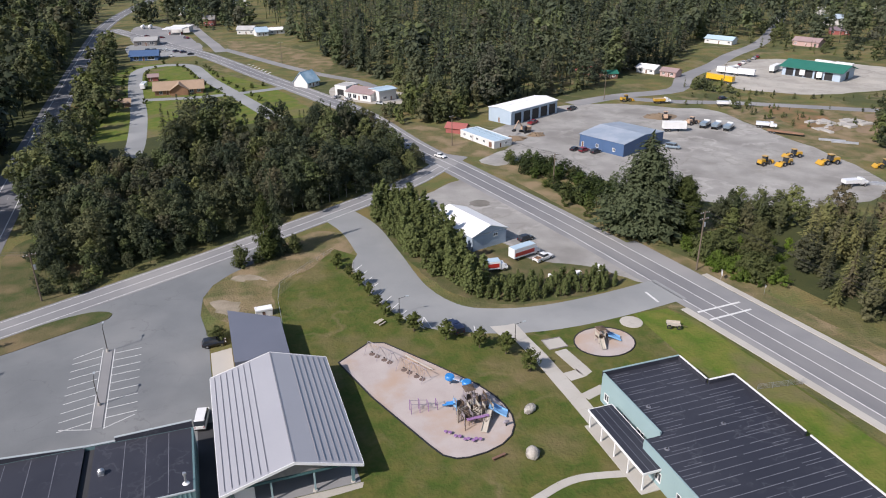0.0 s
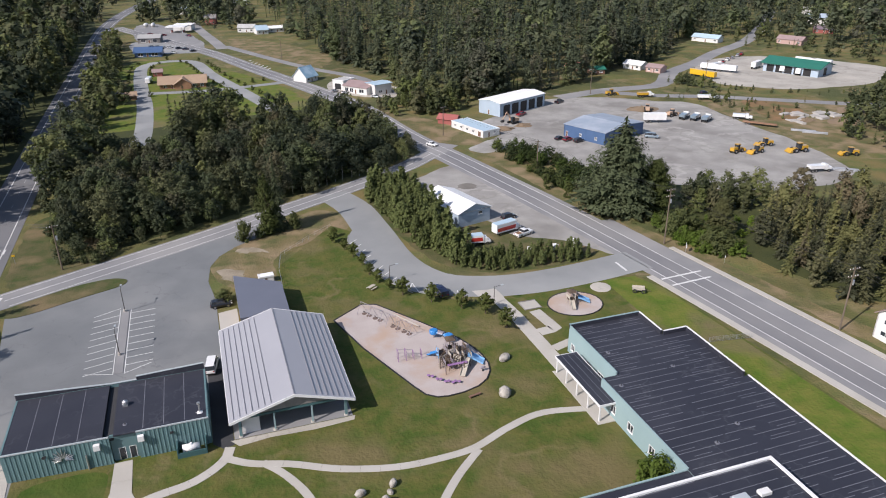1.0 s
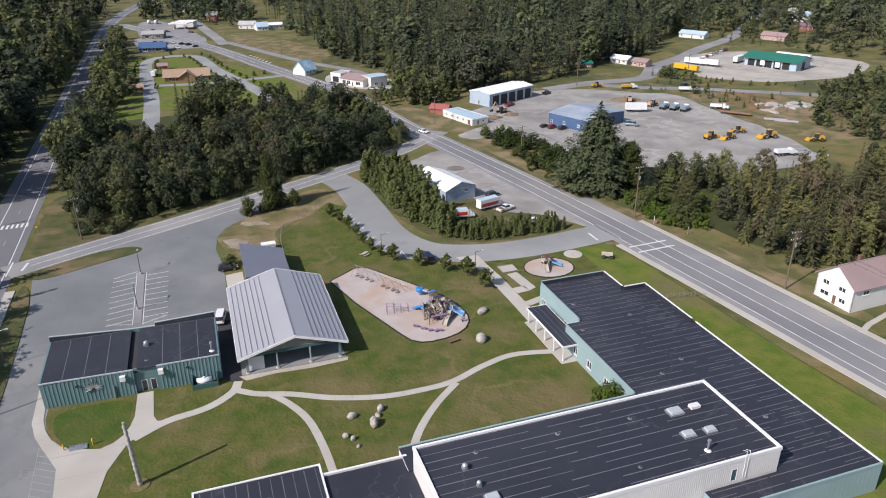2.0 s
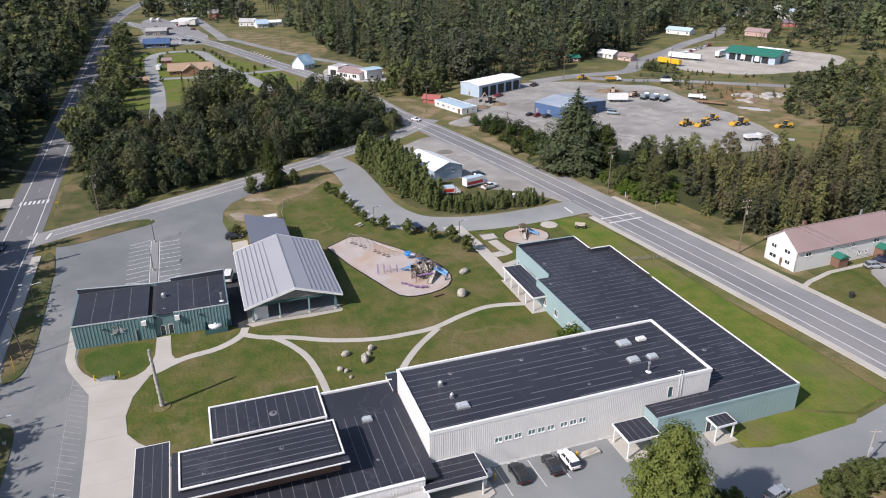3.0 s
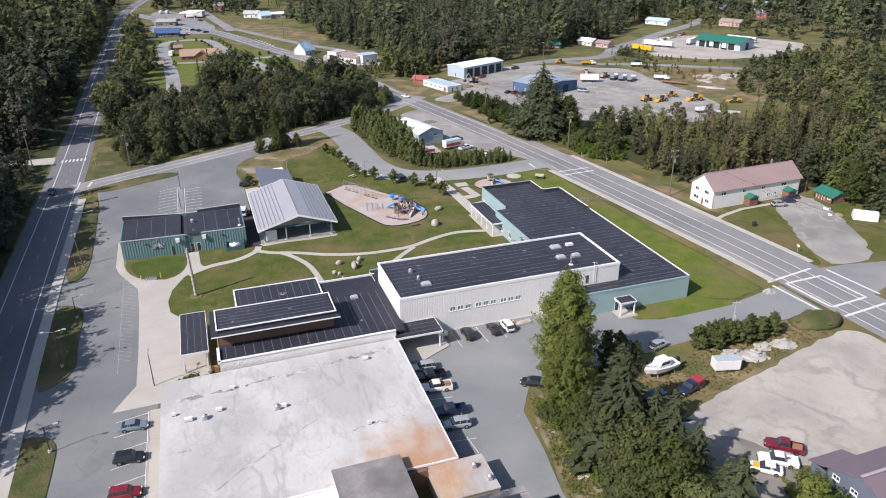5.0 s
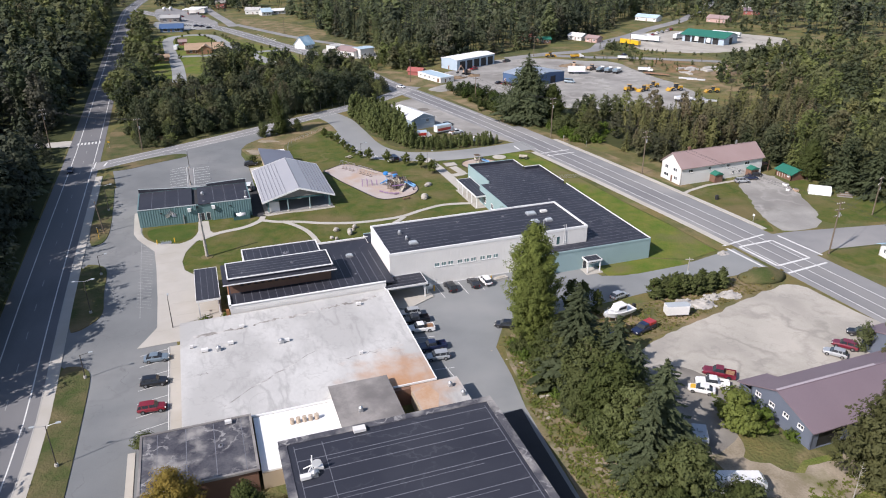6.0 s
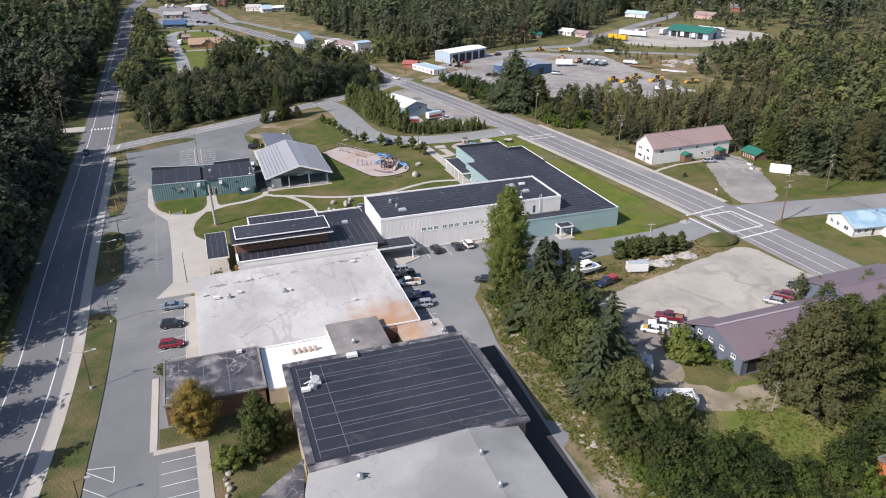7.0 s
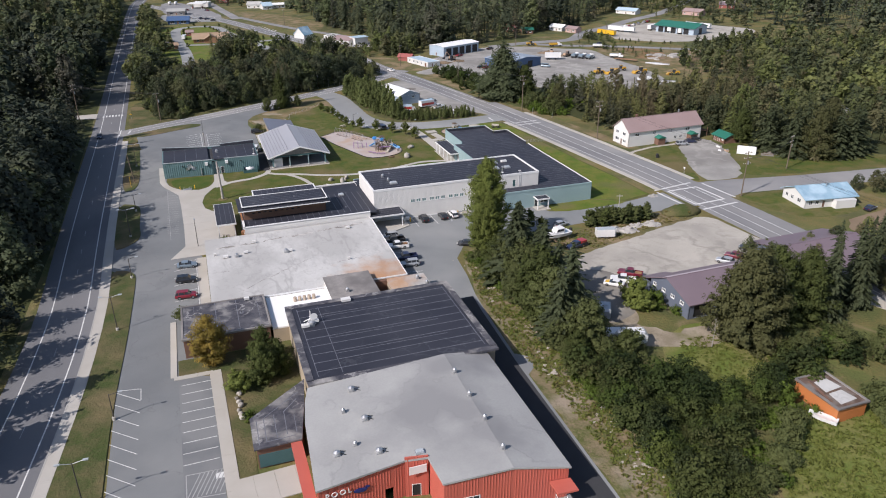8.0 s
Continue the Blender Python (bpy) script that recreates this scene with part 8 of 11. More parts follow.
def excavator(x, y, turn):
    th = thing("excavator", "tan excavator with its arm raised over earth", "machine", pose(x, y, 0.03, 0, 0, turn))
    for s in (-1, 1):
        part("track", Shape().loft([[(px, s * 1.3 + dy, pz) for px, pz in ((-2.0, 0.5), (-1.6, 0.05), (1.6, 0.05), (2.0, 0.5), (1.6, 0.95), (-1.6, 0.95))] for dy in (-0.3, 0.3)]), "dark_metal", th)
    part("house", Shape().box(-2.2, 1.2, -1.3, 1.3, 1.1, 2.3), "rust_stain", th)
    part("cab", Shape().box(0.2, 1.7, 0.3, 1.3, 1.1, 2.9), "window_glass", th)
    part("boom", Shape().tube((1.0, -0.2, 2.0), (3.6, -0.2, 5.2), 0.3, 0.22, 6), "rust_stain", th)
    part("stick", Shape().tube((3.6, -0.2, 5.2), (5.8, -0.2, 2.4), 0.2, 0.16, 6), "rust_stain", th)
    part("bucket", Shape().prism([(5.4, -0.7), (6.6, -0.7), (6.6, 0.4), (5.4, 0.4)], 1.4, [2.4, 1.8, 1.8, 2.4]), "dark_metal", th)


excavator(119.6, 259.0, 200)
flat = thing("flatbed_trailer", "long rust-coloured flatbed trailer in the yard", "trailer", pose(212.4, 221.4, 0.03, 0, 0, -50))
part("deck", Shape().box(-6.5, 6.5, -1.25, 1.25, 0.9, 1.1), "log_wall", flat)
for s in (-1, 1):
    for wx in (-5, -3.8):
        wheel(flat, wx, s * 0.95, 0.45, 0.35)
for k, (x, y) in enumerate(((222, 208), (224, 204), (196, 164.6), (199, 163.4))):
    part_of = thing("pipe_stack", "stack of pale steel pipes on the ground", "pipes", pose(x, y, 0, 0, 0, -40))
    for j in range(6):
        part("pipe", Shape().tube((-4.5, (j % 3) * 0.42 - 0.42, 0.2 + 0.36 * (j // 3)), (4.5, (j % 3) * 0.42 - 0.42, 0.2 + 0.36 * (j // 3)), 0.2, n=8), "galvanised", part_of)

# boat on its trailer
boat = thing("motor_boat", "white cabin boat on stands", "boat", pose(56.6, 7.0, 0.1, 0, 0, 190))
hull = []
for x, w, zk, zt in ((-3.6, 1.2, 0.75, 1.9), (-2, 1.35, 0.65, 1.9), (0, 1.35, 0.6, 2.0), (2, 1.1, 0.7, 2.15), (3.4, 0.5, 1.1, 2.35), (4.1, 0.06, 1.9, 2.45)):
    hull.append([(x, 0, zk), (x, w * 0.8, zk + 0.45), (x, w, zt), (x, 0, zt + 0.05), (x, -w, zt), (x, -w * 0.8, zk + 0.45)])
part("hull", Shape().loft(hull), "car_white", boat)
part("cabin", Shape().loft([ring(-1.2, 1.0, 1.95, 3.4, 0.12, 0.05), ring(0.8, 0.98, 1.95, 3.4, 0.12, 0.05), ring(1.4, 0.9, 2.0, 2.5, 0.2, 0.05), ring(2.8, 0.5, 2.1, 2.45, 0.2, 0.05)]), "white_trim", boat)
part("glazing", Shape().loft([ring(-0.9, 1.02, 2.6, 3.15, 0.02, 0.01), ring(0.95, 1.0, 2.6, 3.1, 0.02, 0.01)]), "window_glass", boat)
part("bow_rail", Shape().tube((1.6, 0.95, 2.7), (3.9, 0.1, 3.0), 0.03, n=5).tube((1.6, -0.95, 2.7), (3.9, -0.1, 3.0), 0.03, n=5), "chrome", boat)
part("outboard", Shape().prism([(-4.3, -0.35), (-3.6, -0.35), (-3.6, 0.35), (-4.3, 0.35)], 0.9, 2.4, 0.2), "dark_metal", boat)
for x, y in ((-2.5, 0.8), (-2.5, -0.8), (1.5, 0.7), (1.5, -0.7)):
    part("stand", Shape().tube((x, y * 1.4, -0.1), (x, y, 1.1), 0.06, n=6), "rust_stain", boat)
small = thing("small_boat", "small white boat lying on the grass", "boat", pose(63.0, -71.4, 0, 0, 0, 120))
part("hull", Shape().loft([[(x * 0.62, 0, zk * 0.6), (x * 0.62, w * 0.5, zk * 0.6 + 0.2), (x * 0.62, w * 0.6, zt * 0.5), (x * 0.62, 0, zt * 0.5 - 0.1), (x * 0.62, -w * 0.6, zt * 0.5), (x * 0.62, -w * 0.5, zk * 0.6 + 0.2)] for x, w, zk, zt in ((-3.6, 1.2, 0.2, 1.9), (0, 1.35, 0.1, 1.9), (2, 1.1, 0.2, 2.0), (3.4, 0.4, 0.7, 2.2))]), "car_white", small)
part("seat", Shape().box(-0.6, -0.3, -0.6, 0.6, 0.6, 0.75), "weathered_roof", small)
# white cargo trailer, camper and the old bus
tr_ob = thing("cargo_trailer", "white enclosed cargo trailer", "trailer", pose(68.8, 4.4, 0.03, 0, 0, -14) @ Matrix.Scale(0.86, 4))
part("box", Shape().prism([(-3.0, -1.2), (2.4, -1.2), (3.2, 0), (2.4, 1.2), (-3.0, 1.2)], 0.6, 2.8), "car_white", tr_ob)
part("roof", Shape().prism([(-2.9, -1.1), (2.3, -1.1), (3.0, 0), (2.3, 1.1), (-2.9, 1.1)], 2.8, 2.9), "skylight", tr_ob)
part("hitch", Shape().tube((3.0, 0, 0.6), (4.2, 0, 0.5), 0.07, n=6), "dark_metal", tr_ob)
for s in (-1, 1):
    for wx in (-0.4, 0.5):
        wheel(tr_ob, wx, s * 1.15, 0.34)


def camper(label, x, y, turn, l, h, colour="car_white"):
    th = thing("camper", label, "camper", pose(x, y, 0.03, 0, 0, turn))
    part("body", Shape().loft([ring(-l / 2, 1.1, 0.6, h - 0.3, 0.15, 0.15), ring(-l / 2 + 0.5, 1.2, 0.5, h, 0.15, 0.12), ring(l / 2 - 0.6, 1.2, 0.5, h, 0.15, 0.12), ring(l / 2, 1.1, 0.7, h - 0.5, 0.15, 0.15)]), colour, th)
    for s in (-1, 1):
        for k in range(3):
            part("window", Shape().box(-l / 3 + k * l / 3 - 0.5, -l / 3 + k * l / 3 + 0.5, s * 1.21 - 0.012, s * 1.21 + 0.012, 1.4, 2.1), "window_glass", th)
        wheel(th, -0.6, s * 1.05, 0.36)
        wheel(th, l / 2 - 1.4, s * 1.05, 0.36)
    part("roof_vent", Shape().box(-0.4, 0.4, -0.4, 0.4, h, h + 0.2), "skylight", th)


camper("small grey-white camper under the trees", 46.6, -8.6, 70, 4.6, 2.5, "car_silver")
camper("small grey-white camper under the trees", 47.6, -30.4, 60, 4.4, 2.5, "car_silver")
camper("white camper beside the log lodge", -25.6, 402.4, 80, 7.5, 3.0)
camper("long old white motor home among the trees", 45.6, -40.6, -20, 8.6, 2.9)

# ---- poles, lamps, playground and small things ----
def utility_pole(x, y, h, turn=0, arms=1, box=True, lean=0.0):
    th = thing("utility_pole", "weathered timber utility pole with crossarms", "pole", pose(x, y, 0, 0, lean, turn))
    part("post", Shape().tube((0, 0, 0), (0, 0, h), 0.2, 0.13, 9), "timber_pole", th)
    for k in range(arms):
        z = h - 0.5 - 1.6 * k
        arm = part("crossarm", Shape().box(-1.3, 1.3, -0.07, 0.07, z - 0.08, z + 0.08), "timber_pole", th)
        for px in (-1.15, -0.5, 0.5, 1.15):
            part("insulator", Shape().tube((px, 0, z + 0.08), (px, 0, z + 0.3), 0.06, 0.05, 6), "white_trim", arm)
    if box:
        part("transformer", Shape().tube((0.38, 0, h - 3.9), (0.38, 0, h - 2.9), 0.27, n=10), "galvanised", th, "grey pole-mounted transformer")
    return th


POLES = [(113.3, 84.6, 14.2, 70, 2), (105.6, 133.2, 15.0, 75, 2), (100.5, 197.3, 11, 75, 1), (121.6, 17.2, 13.5, 70, 3), (127.0, -48, 13.5, 80, 2)]
for x, y, h, t, a in POLES:
    utility_pole(x, y, h, t - 70, a)
utility_pole(-39.0, 168.4, 11.6, 20)
utility_pole(-70.5, 182, 14.5, 40, 2)
utility_pole(-71, 60, 14.5, 0, 2)
utility_pole(86.2, 251.0, 11.5, 30, 1, False)
pole = thing("utility_pole", "short pale post with a meter box and a crossarm", "pole", pose(79.6, 16.0, 0, 0, 0, -20))
part("post", Shape().tube((0, 0, 0), (0, 0, 6.2), 0.12, 0.10, 8), "carved_wood", pole)
part("crossarm", Shape().box(-0.9, 0.9, -0.06, 0.06, 5.7, 5.85), "carved_wood", pole)
part("meter_box", Shape().box(-0.25, 0.25, -0.35, -0.11, 2.2, 3.0), "skylight", pole, "grey meter box")
utility_pole(152.8, 33.0, 11.0, 20, 2)
utility_pole(50, 452, 12, 0, 1, False)
utility_pole(178, 298, 12, 0, 1, False)
utility_pole(246, 300, 12, 0, 1, False)


def cable(a, b, sag=1.2, r=0.022):
    n = 10
    P = lambda t: (a[0] + (b[0] - a[0]) * t, a[1] + (b[1] - a[1]) * t, a[2] + (b[2] - a[2]) * t - sag * 4 * t * (1 - t))
    side = Vector((b[1] - a[1], a[0] - b[0], 0)).normalized() * r
    rings = []
    for k in range(n + 1):
        q = Vector(P(k / n))
        rings.append([q + side, q + Vector((0, 0, r)), q - side, q - Vector((0, 0, r))])
    s = Shape().loft(rings)
    tagged(part("cable", s, "dark_metal"), "thin black overhead cable between poles", "cable")


for (xa, ya, ha), (xb, yb, hb) in (((127.0, -48, 13.5), (121.6, 17.2, 13.5)), ((121.6, 17.2, 13.5), (113.3, 84.6, 14.2)), ((113.3, 84.6, 14.2), (105.6, 133.2, 15.0)), ((105.6, 133.2, 15.0), (100.5, 197.3, 11)), ((100.5, 197.3, 11), (86.2, 251.0, 11.5)), ((-71, 60, 14.5), (-70.5, 182, 14.5)), ((121.6, 17.2, 11.5), (152.8, 33.0, 10.6))):
    for off in (-1.1, 0.5, 1.1):
        cable((xa + off, ya, ha - 0.2), (xb + off, yb, hb - 0.2), 1.5)
for off in (-0.9, 0.0, 0.9):
    cable((-70.5, 182 + off, 14.2), (-39.0, 168.4 + off, 11.3), 0.9)


def street_lamp(x, y, h, turn=0, double=True, colour="galvanised", base=True, label="tall grey street lamp with two arms"):
    th = thing("street_lamp", label, "lamp", pose(x, y, 0, 0, 0, turn))
    part("mast", Shape().tube((0, 0, 0), (0, 0, h), 0.10, 0.06, 8), "lamp_mast", th)
    for s in ((-1, 1) if double else (1,)):
        arm = part("arm", Shape().tube((0, 0, h - 0.15), (s * 1.5, 0, h + 0.15), 0.045, n=6), colour, th)
        part("lamp_head", Shape().box(min(s * 1.4, s * 2.1), max(s * 1.4, s * 2.1), -0.16, 0.16, h + 0.08, h + 0.24), "skylight", arm)
    if base:
        part("footing", Shape().tube((0, 0, 0), (0, 0, 0.6), 0.3, 0.28, 10), "concrete", th)
    return th


for x, y, h in ((-45.6, -3.0, 7.6), (-45.2, 45.7, 7.6), (-47.2, -52, 7.6), (-46.0, 108, 7.6)):
    street_lamp(x, y, h)
for x, y in ((-44.6, 64.4), (-43.9, 20.5), (-44.4, -33.0)):
    street_lamp(x, y, 5.0, 0, False, "dark_metal", True, "dark lot lamp on a concrete footing")
for x, y in ((-23.6, 141.2), (-23.6, 123.2)):
    street_lamp(x, y, 5.4, 90, False, "dark_metal", True, "dark lot lamp on a concrete footing")
street_lamp(-29.1, 33.8, 6.6, 90, False, "dark_metal", False, "slim dark lamp post on the plaza")
street_lamp(33.4, 135.8, 4.2, 0, False, "dark_metal", False, "slim dark lamp post beside the drive")
street_lamp(51.8, 117.8, 4.4, 0, False, "dark_metal", False, "slim dark lamp post beside the walk")
tim = thing("timber_post", "leaning timber post in the grass strip", "post", pose(-46.0, 91.4, 0, 0, -5, 0))
part("post", Shape().tube((0, 0, 0), (0, 0, 9.0), 0.15, 0.11, 8), "timber_pole", tim)
part("cap", Shape().tube((0, 0, 9.0), (0, 0, 9.1), 0.16, n=8), "galvanised", tim)
tim2 = thing("timber_post", "yellow marker post in the grass strip", "post", pose(-46.8, 86.6, 0))
part("post", Shape().tube((0, 0, 0), (0, 0, 3.4), 0.07, n=6), "car_yellow", tim2)
part("cap", Shape().tube((0, 0, 3.4), (0, 0, 3.46), 0.08, n=6), "galvanised", tim2)

# carved pole with a stone foot
s = Shape()
rings, rp = [], random.Random(21)
for k in range(46):
    z = 11.3 * k / 45
    r = 0.36 * (1 - 0.32 * k / 45) * (0.82 if k % 9 in (0, 8) else 1.0 + 0.10 * math.sin(k * 1.7))
    rings.append([(r * (1.0 + 0.2 * math.cos(2 * a) * (k % 5 == 2)) * math.cos(a), r * math.sin(a), z + 0.15) for a in [q * math.tau / 12 for q in range(12)]])
s.loft(rings)
totem = tagged(part("totem_pole", s, "carved_wood", at=pose(-21.1, 66.4, 0, 0, -2.0, 0)), "tall weathered carved pole on the lawn", "sculpture")
setting("pole_bed", Shape().tube((-21.1, 66.4, -0.1), (-21.1, 66.4, 0.16), 1.5, 1.4, 12), "dry_grass", "round planted bed under the carved pole", "garden")


def boulder(x, y, r, sq, seed, label="pale rounded boulder on the lawn"):
    b = Shape().ball((0, 0, 0), r, 0.11, seed, 11, 8, sq)
    ob = part("boulder", b, "boulder_rock", smooth=True, at=pose(x, y, r * sq[2] * 0.62, 0, 0, seed * 37))
    tagged(ob, label, "rock")


boulder(45.4, 97.4, 1.3, (1.2, 0.7, 0.5), 1)
boulder(40.9, 87.0, 1.2, (1.1, 0.95, 0.85), 2)
for k, (x, y, r) in enumerate(((11.6, 71.6, 0.8), (16.6, 72.0, 0.7), (14.6, 68.4, 0.9), (15.8, 70.6, 0.55), (9.6, 67.0, 0.55), (10.6, 66.0, 0.45), (11.0, 64.0, 0.4))):
    boulder(x, y, r, (1.1, 0.8, 0.8 + 0.2 * (k % 3)), 10 + k, "pale rough rock in a group on the grass")
for k in range(9):
    boulder(-25.2 + 0.25 * (k % 3), -30.5 - k * 1.15, 0.4 + 0.1 * (k % 3), (1, 0.8, 0.8), 50 + k, "rough rock edging the planted bed")
log = thing("log_bench", "dark log bench at the playground's edge", "bench", pose(35.8, 88.2, 0, 0, 0, 12))
part("seat", Shape().box(-1.2, 1.2, -0.2, 0.2, 0.35, 0.5), "brown_wall", log)
for x in (-0.9, 0.9):
    part("leg", Shape().box(x - 0.1, x + 0.1, -0.18, 0.18, 0, 0.35), "brown_wall", log)
setting("stone_ring", Shape().tube((77.7, 117.2, -0.1), (77.7, 117.2, 0.12), 2.5, 2.3, 16), "gravel", "low round stone bed in the lawn", "garden")
pad = thing("sand_box", "empty timber-edged sand box", "sandbox", pose(59.0, 115.0, 0))
part("sand", Shape().box(-1.9, 1.9, -1.7, 1.7, -0.1, 0.08), "concrete", pad)
for a in ((-2.0, 2.0, -1.85, -1.7), (-2.0, 2.0, 1.7, 1.85), (-2.0, -1.9, -1.7, 1.7), (1.9, 2.0, -1.7, 1.7)):
    part("edge_board", Shape().box(*a, -0.1, 0.2), "weathered_roof", pad)
rack = thing("bike_rack", "grey steel bike rack between yellow posts", "rack", pose(-30.6, 78.4, 0.1))
part("platform", Shape().box(-1.3, 1.3, -0.6, 0.6, 0, 0.12), "galvanised", rack)
for k in range(6):
    part("hoop", Shape().tube((-1.1 + k * 0.44, -0.4, 0.12), (-1.1 + k * 0.44, 0, 0.75), 0.03, n=5).tube((-1.1 + k * 0.44, 0, 0.75), (-1.1 + k * 0.44, 0.4, 0.12), 0.03, n=5), "galvanised", rack)
for x in (-2.1, 2.1):
    b = thing("bollard", "yellow steel bollard beside the bike rack", "bollard", pose(-30.6 + x, 78.5, 0))
    part("post", Shape().tube((0, 0, 0), (0, 0, 1.2), 0.12, n=8), "car_yellow", b)
    part("cap", Shape().tube((0, 0, 1.2), (0, 0, 1.26), 0.13, 0.05, 8), "car_yellow", b)
for x, y, w, h, t in ((107.6, 127.0, 1.6, 2.4, 60), (112.0, 118.0, 0.6, 2.2, 60), (-50.4, 176, 0.7, 2.4, 0), (118.6, 40.0, 0.7, 2.2, -80)):
    sg = thing("road_sign", "plain white road sign on a post" if w > 1 else "small road sign on a thin post", "sign", pose(x, y, 0, 0, 0, t))
    part("post", Shape().tube((0, 0, 0), (0, 0, h), 0.05, n=6), "galvanised", sg)
    part("panel", Shape().box(-w / 2, w / 2, -0.08, -0.052, h - w * 0.7, h), "white_trim" if w > 1 or x > 100 else "car_yellow", sg)
dump = thing("waste_bin", "dark round waste bin on the grass", "bin", pose(120.6, 57.4, 0))
part("body", Shape().tube((0, 0, 0), (0, 0, 1.2), 0.5, 0.55, 12), "dark_metal", dump)
part("lid", Shape().tube((0, 0, 1.2), (0, 0, 1.45), 0.58, 0.2, 12), "dark_metal", dump)
table = thing("picnic_table", "weathered timber picnic table on the lawn", "table", pose(28.6, 133.8, 0, 0, 0, 35))
part("tabletop", Shape().box(-1.0, 1.0, -0.4, 0.4, 0.70, 0.76), "play_tan", table)
for sy in (-0.75, 0.75):
    part("seat", Shape().box(-1.0, 1.0, sy - 0.14, sy + 0.14, 0.42, 0.47), "play_tan", table)
for sx in (-0.7, 0.7):
    part("leg", Shape().tube((sx, -0.7, 0), (sx, 0.3, 0.7), 0.05, n=5).tube((sx, 0.7, 0), (sx, -0.3, 0.7), 0.05, n=5), "play_brown", table)
wagon = thing("garden_wagon", "old timber wagon on iron wheels", "wagon", pose(84.6, 112.4, 0.02, 0, 0, -30))
part("bed", Shape().box(-1.5, 1.2, -0.75, 0.75, 0.75, 0.9), "play_tan", wagon)
for sy in (-0.72, 0.72):
    part("side_board", Shape().box(-1.5, 1.2, sy - 0.04, sy + 0.04, 0.9, 1.25), "play_tan", wagon)
part("shaft", Shape().tube((1.2, 0, 0.7), (2.6, 0, 0.4), 0.06, n=6), "play_brown", wagon)
for wx in (-1.0, 0.9):
    for sy in (-0.85, 0.85):
        wheel(wagon, wx, sy, 0.5, 0.12)
mesh_fence = thing("chain_fence", "thin grey wire fence across the lawn", "fence")
for k in range(4):
    part("post", Shape().tube((85.5 + 2.9 * k, 89.4 - 0.43 * k, 0), (85.5 + 2.9 * k, 89.4 - 0.43 * k, 1.3), 0.04, n=5), "galvanised", mesh_fence)
for z in (0.25, 0.5, 0.75, 1.0, 1.25):
    part("wire", Shape().tube((85.5, 89.4, z), (94.2, 88.1, z), 0.022, n=4), "galvanised", mesh_fence)
balance = thing("balance_beam", "long pale balance beam on the playground", "play equipment", pose(31.9, 117.2, 0.1, 0, 0, -61))
part("beam", Shape().box(-3.6, 3.6, -0.09, 0.09, 0.12, 0.28), "concrete", balance)
for sx in (-3.2, 0, 3.2):
    part("foot", Shape().box(sx - 0.12, sx + 0.12, -0.12, 0.12, 0, 0.12), "play_brown", balance)
# clutter at the service door
for x, y, c in ((23.4, 30.4, "white_trim"), (25.2, 31.2, "car_yellow"), (38.8, 31.4, "car_yellow")):
    b = thing("bollard", "short post at the service door", "bollard", pose(x, y, 0))
    part("post", Shape().tube((0, 0, 0), (0, 0, 1.3), 0.16, n=8), c, b)
    part("cap", Shape().tube((0, 0, 1.3), (0, 0, 1.36), 0.17, 0.06, 8), c, b)
ac = thing("cooling_unit", "white cooling unit on a low stand", "machine", pose(24.0, 32.2, 0.2))
part("case", Shape().box(-1.0, 1.0, -0.5, 0.5, 0.25, 1.0), "white_trim", ac)
part("grille", Shape().tube((0, 0, 1.0), (0, 0, 1.06), 0.4, n=12), "dark_metal", ac)
part("stand", Shape().box(-0.9, 0.9, -0.4, 0.4, 0, 0.25), "galvanised", ac)
bar_ob = thing("concrete_planter", "long pale concrete planter with rocks", "planter", pose(40.8, 31.4, 0, 0, 0, 8))
part("trough", Shape().box(-1.9, 1.9, -0.6, 0.6, 0, 0.6), "concrete", bar_ob)
part("soil", Shape().ball((0.2, 0, 0.55), 0.7, 0.15, 5, 9, 6, (2.0, 0.7, 0.5)), "rock", bar_ob)


# rubble heaps
def heap(x, y, r, h, seed, label, material="rubble"):
    rnd = random.Random(seed)
    rings = []
    for j in range(5):
        f = 1 - j / 5
        rings.append([(x + r * f * math.cos(k * math.tau / 12) * rnd.uniform(0.8, 1.2), y + r * 0.75 * f * math.sin(k * math.tau / 12) * rnd.uniform(0.8, 1.2), h * (1 - f) * rnd.uniform(0.85, 1.1)) for k in range(12)])
    th = thing("rubble_heap", label, "rubble")
    part("mound", Shape().loft(rings), material, th)
    for k in range(14):
        a, q = rnd.uniform(0, math.tau), rnd.uniform(0.2, 1.0)
        sz = rnd.uniform(0.15, 0.5)
        part("chunk", Shape().ball((x + r * q * math.cos(a), y + r * 0.75 * q * math.sin(a), h * (1 - q) + sz * 0.2), sz, 0.3, seed + k, 6, 4, (1.2, 0.9, 0.6)), material, th)


heap(76.6, 6.2, 3.0, 1.1, 1, "heap of broken pale concrete rubble")
heap(73.2, 8.0, 2.4, 1.1, 2, "heap of broken pale concrete rubble")
heap(84.6, 7.6, 2.6, 1.0, 3, "heap of grey crushed stone")
heap(80.4, 8.2, 2.0, 0.7, 4, "heap of grey crushed stone")
heap(97.5, 25.8, 1.6, 0.4, 5, "low scatter of pale stones at the corner")
for k, (x, y, r, h) in enumerate(((112, 252, 5, 1.4), (122, 254, 4, 1.2), (184, 262, 7, 1.4), (190, 250, 5, 1.4), (270, 228, 9, 1.6), (250, 214, 8, 1.2), (236, 222, 5, 1.0))):
    heap(x, y, r, h, 20 + k, "heap of brown earth in the works yard", "brown_soil")

slab_rnd = random.Random(51)
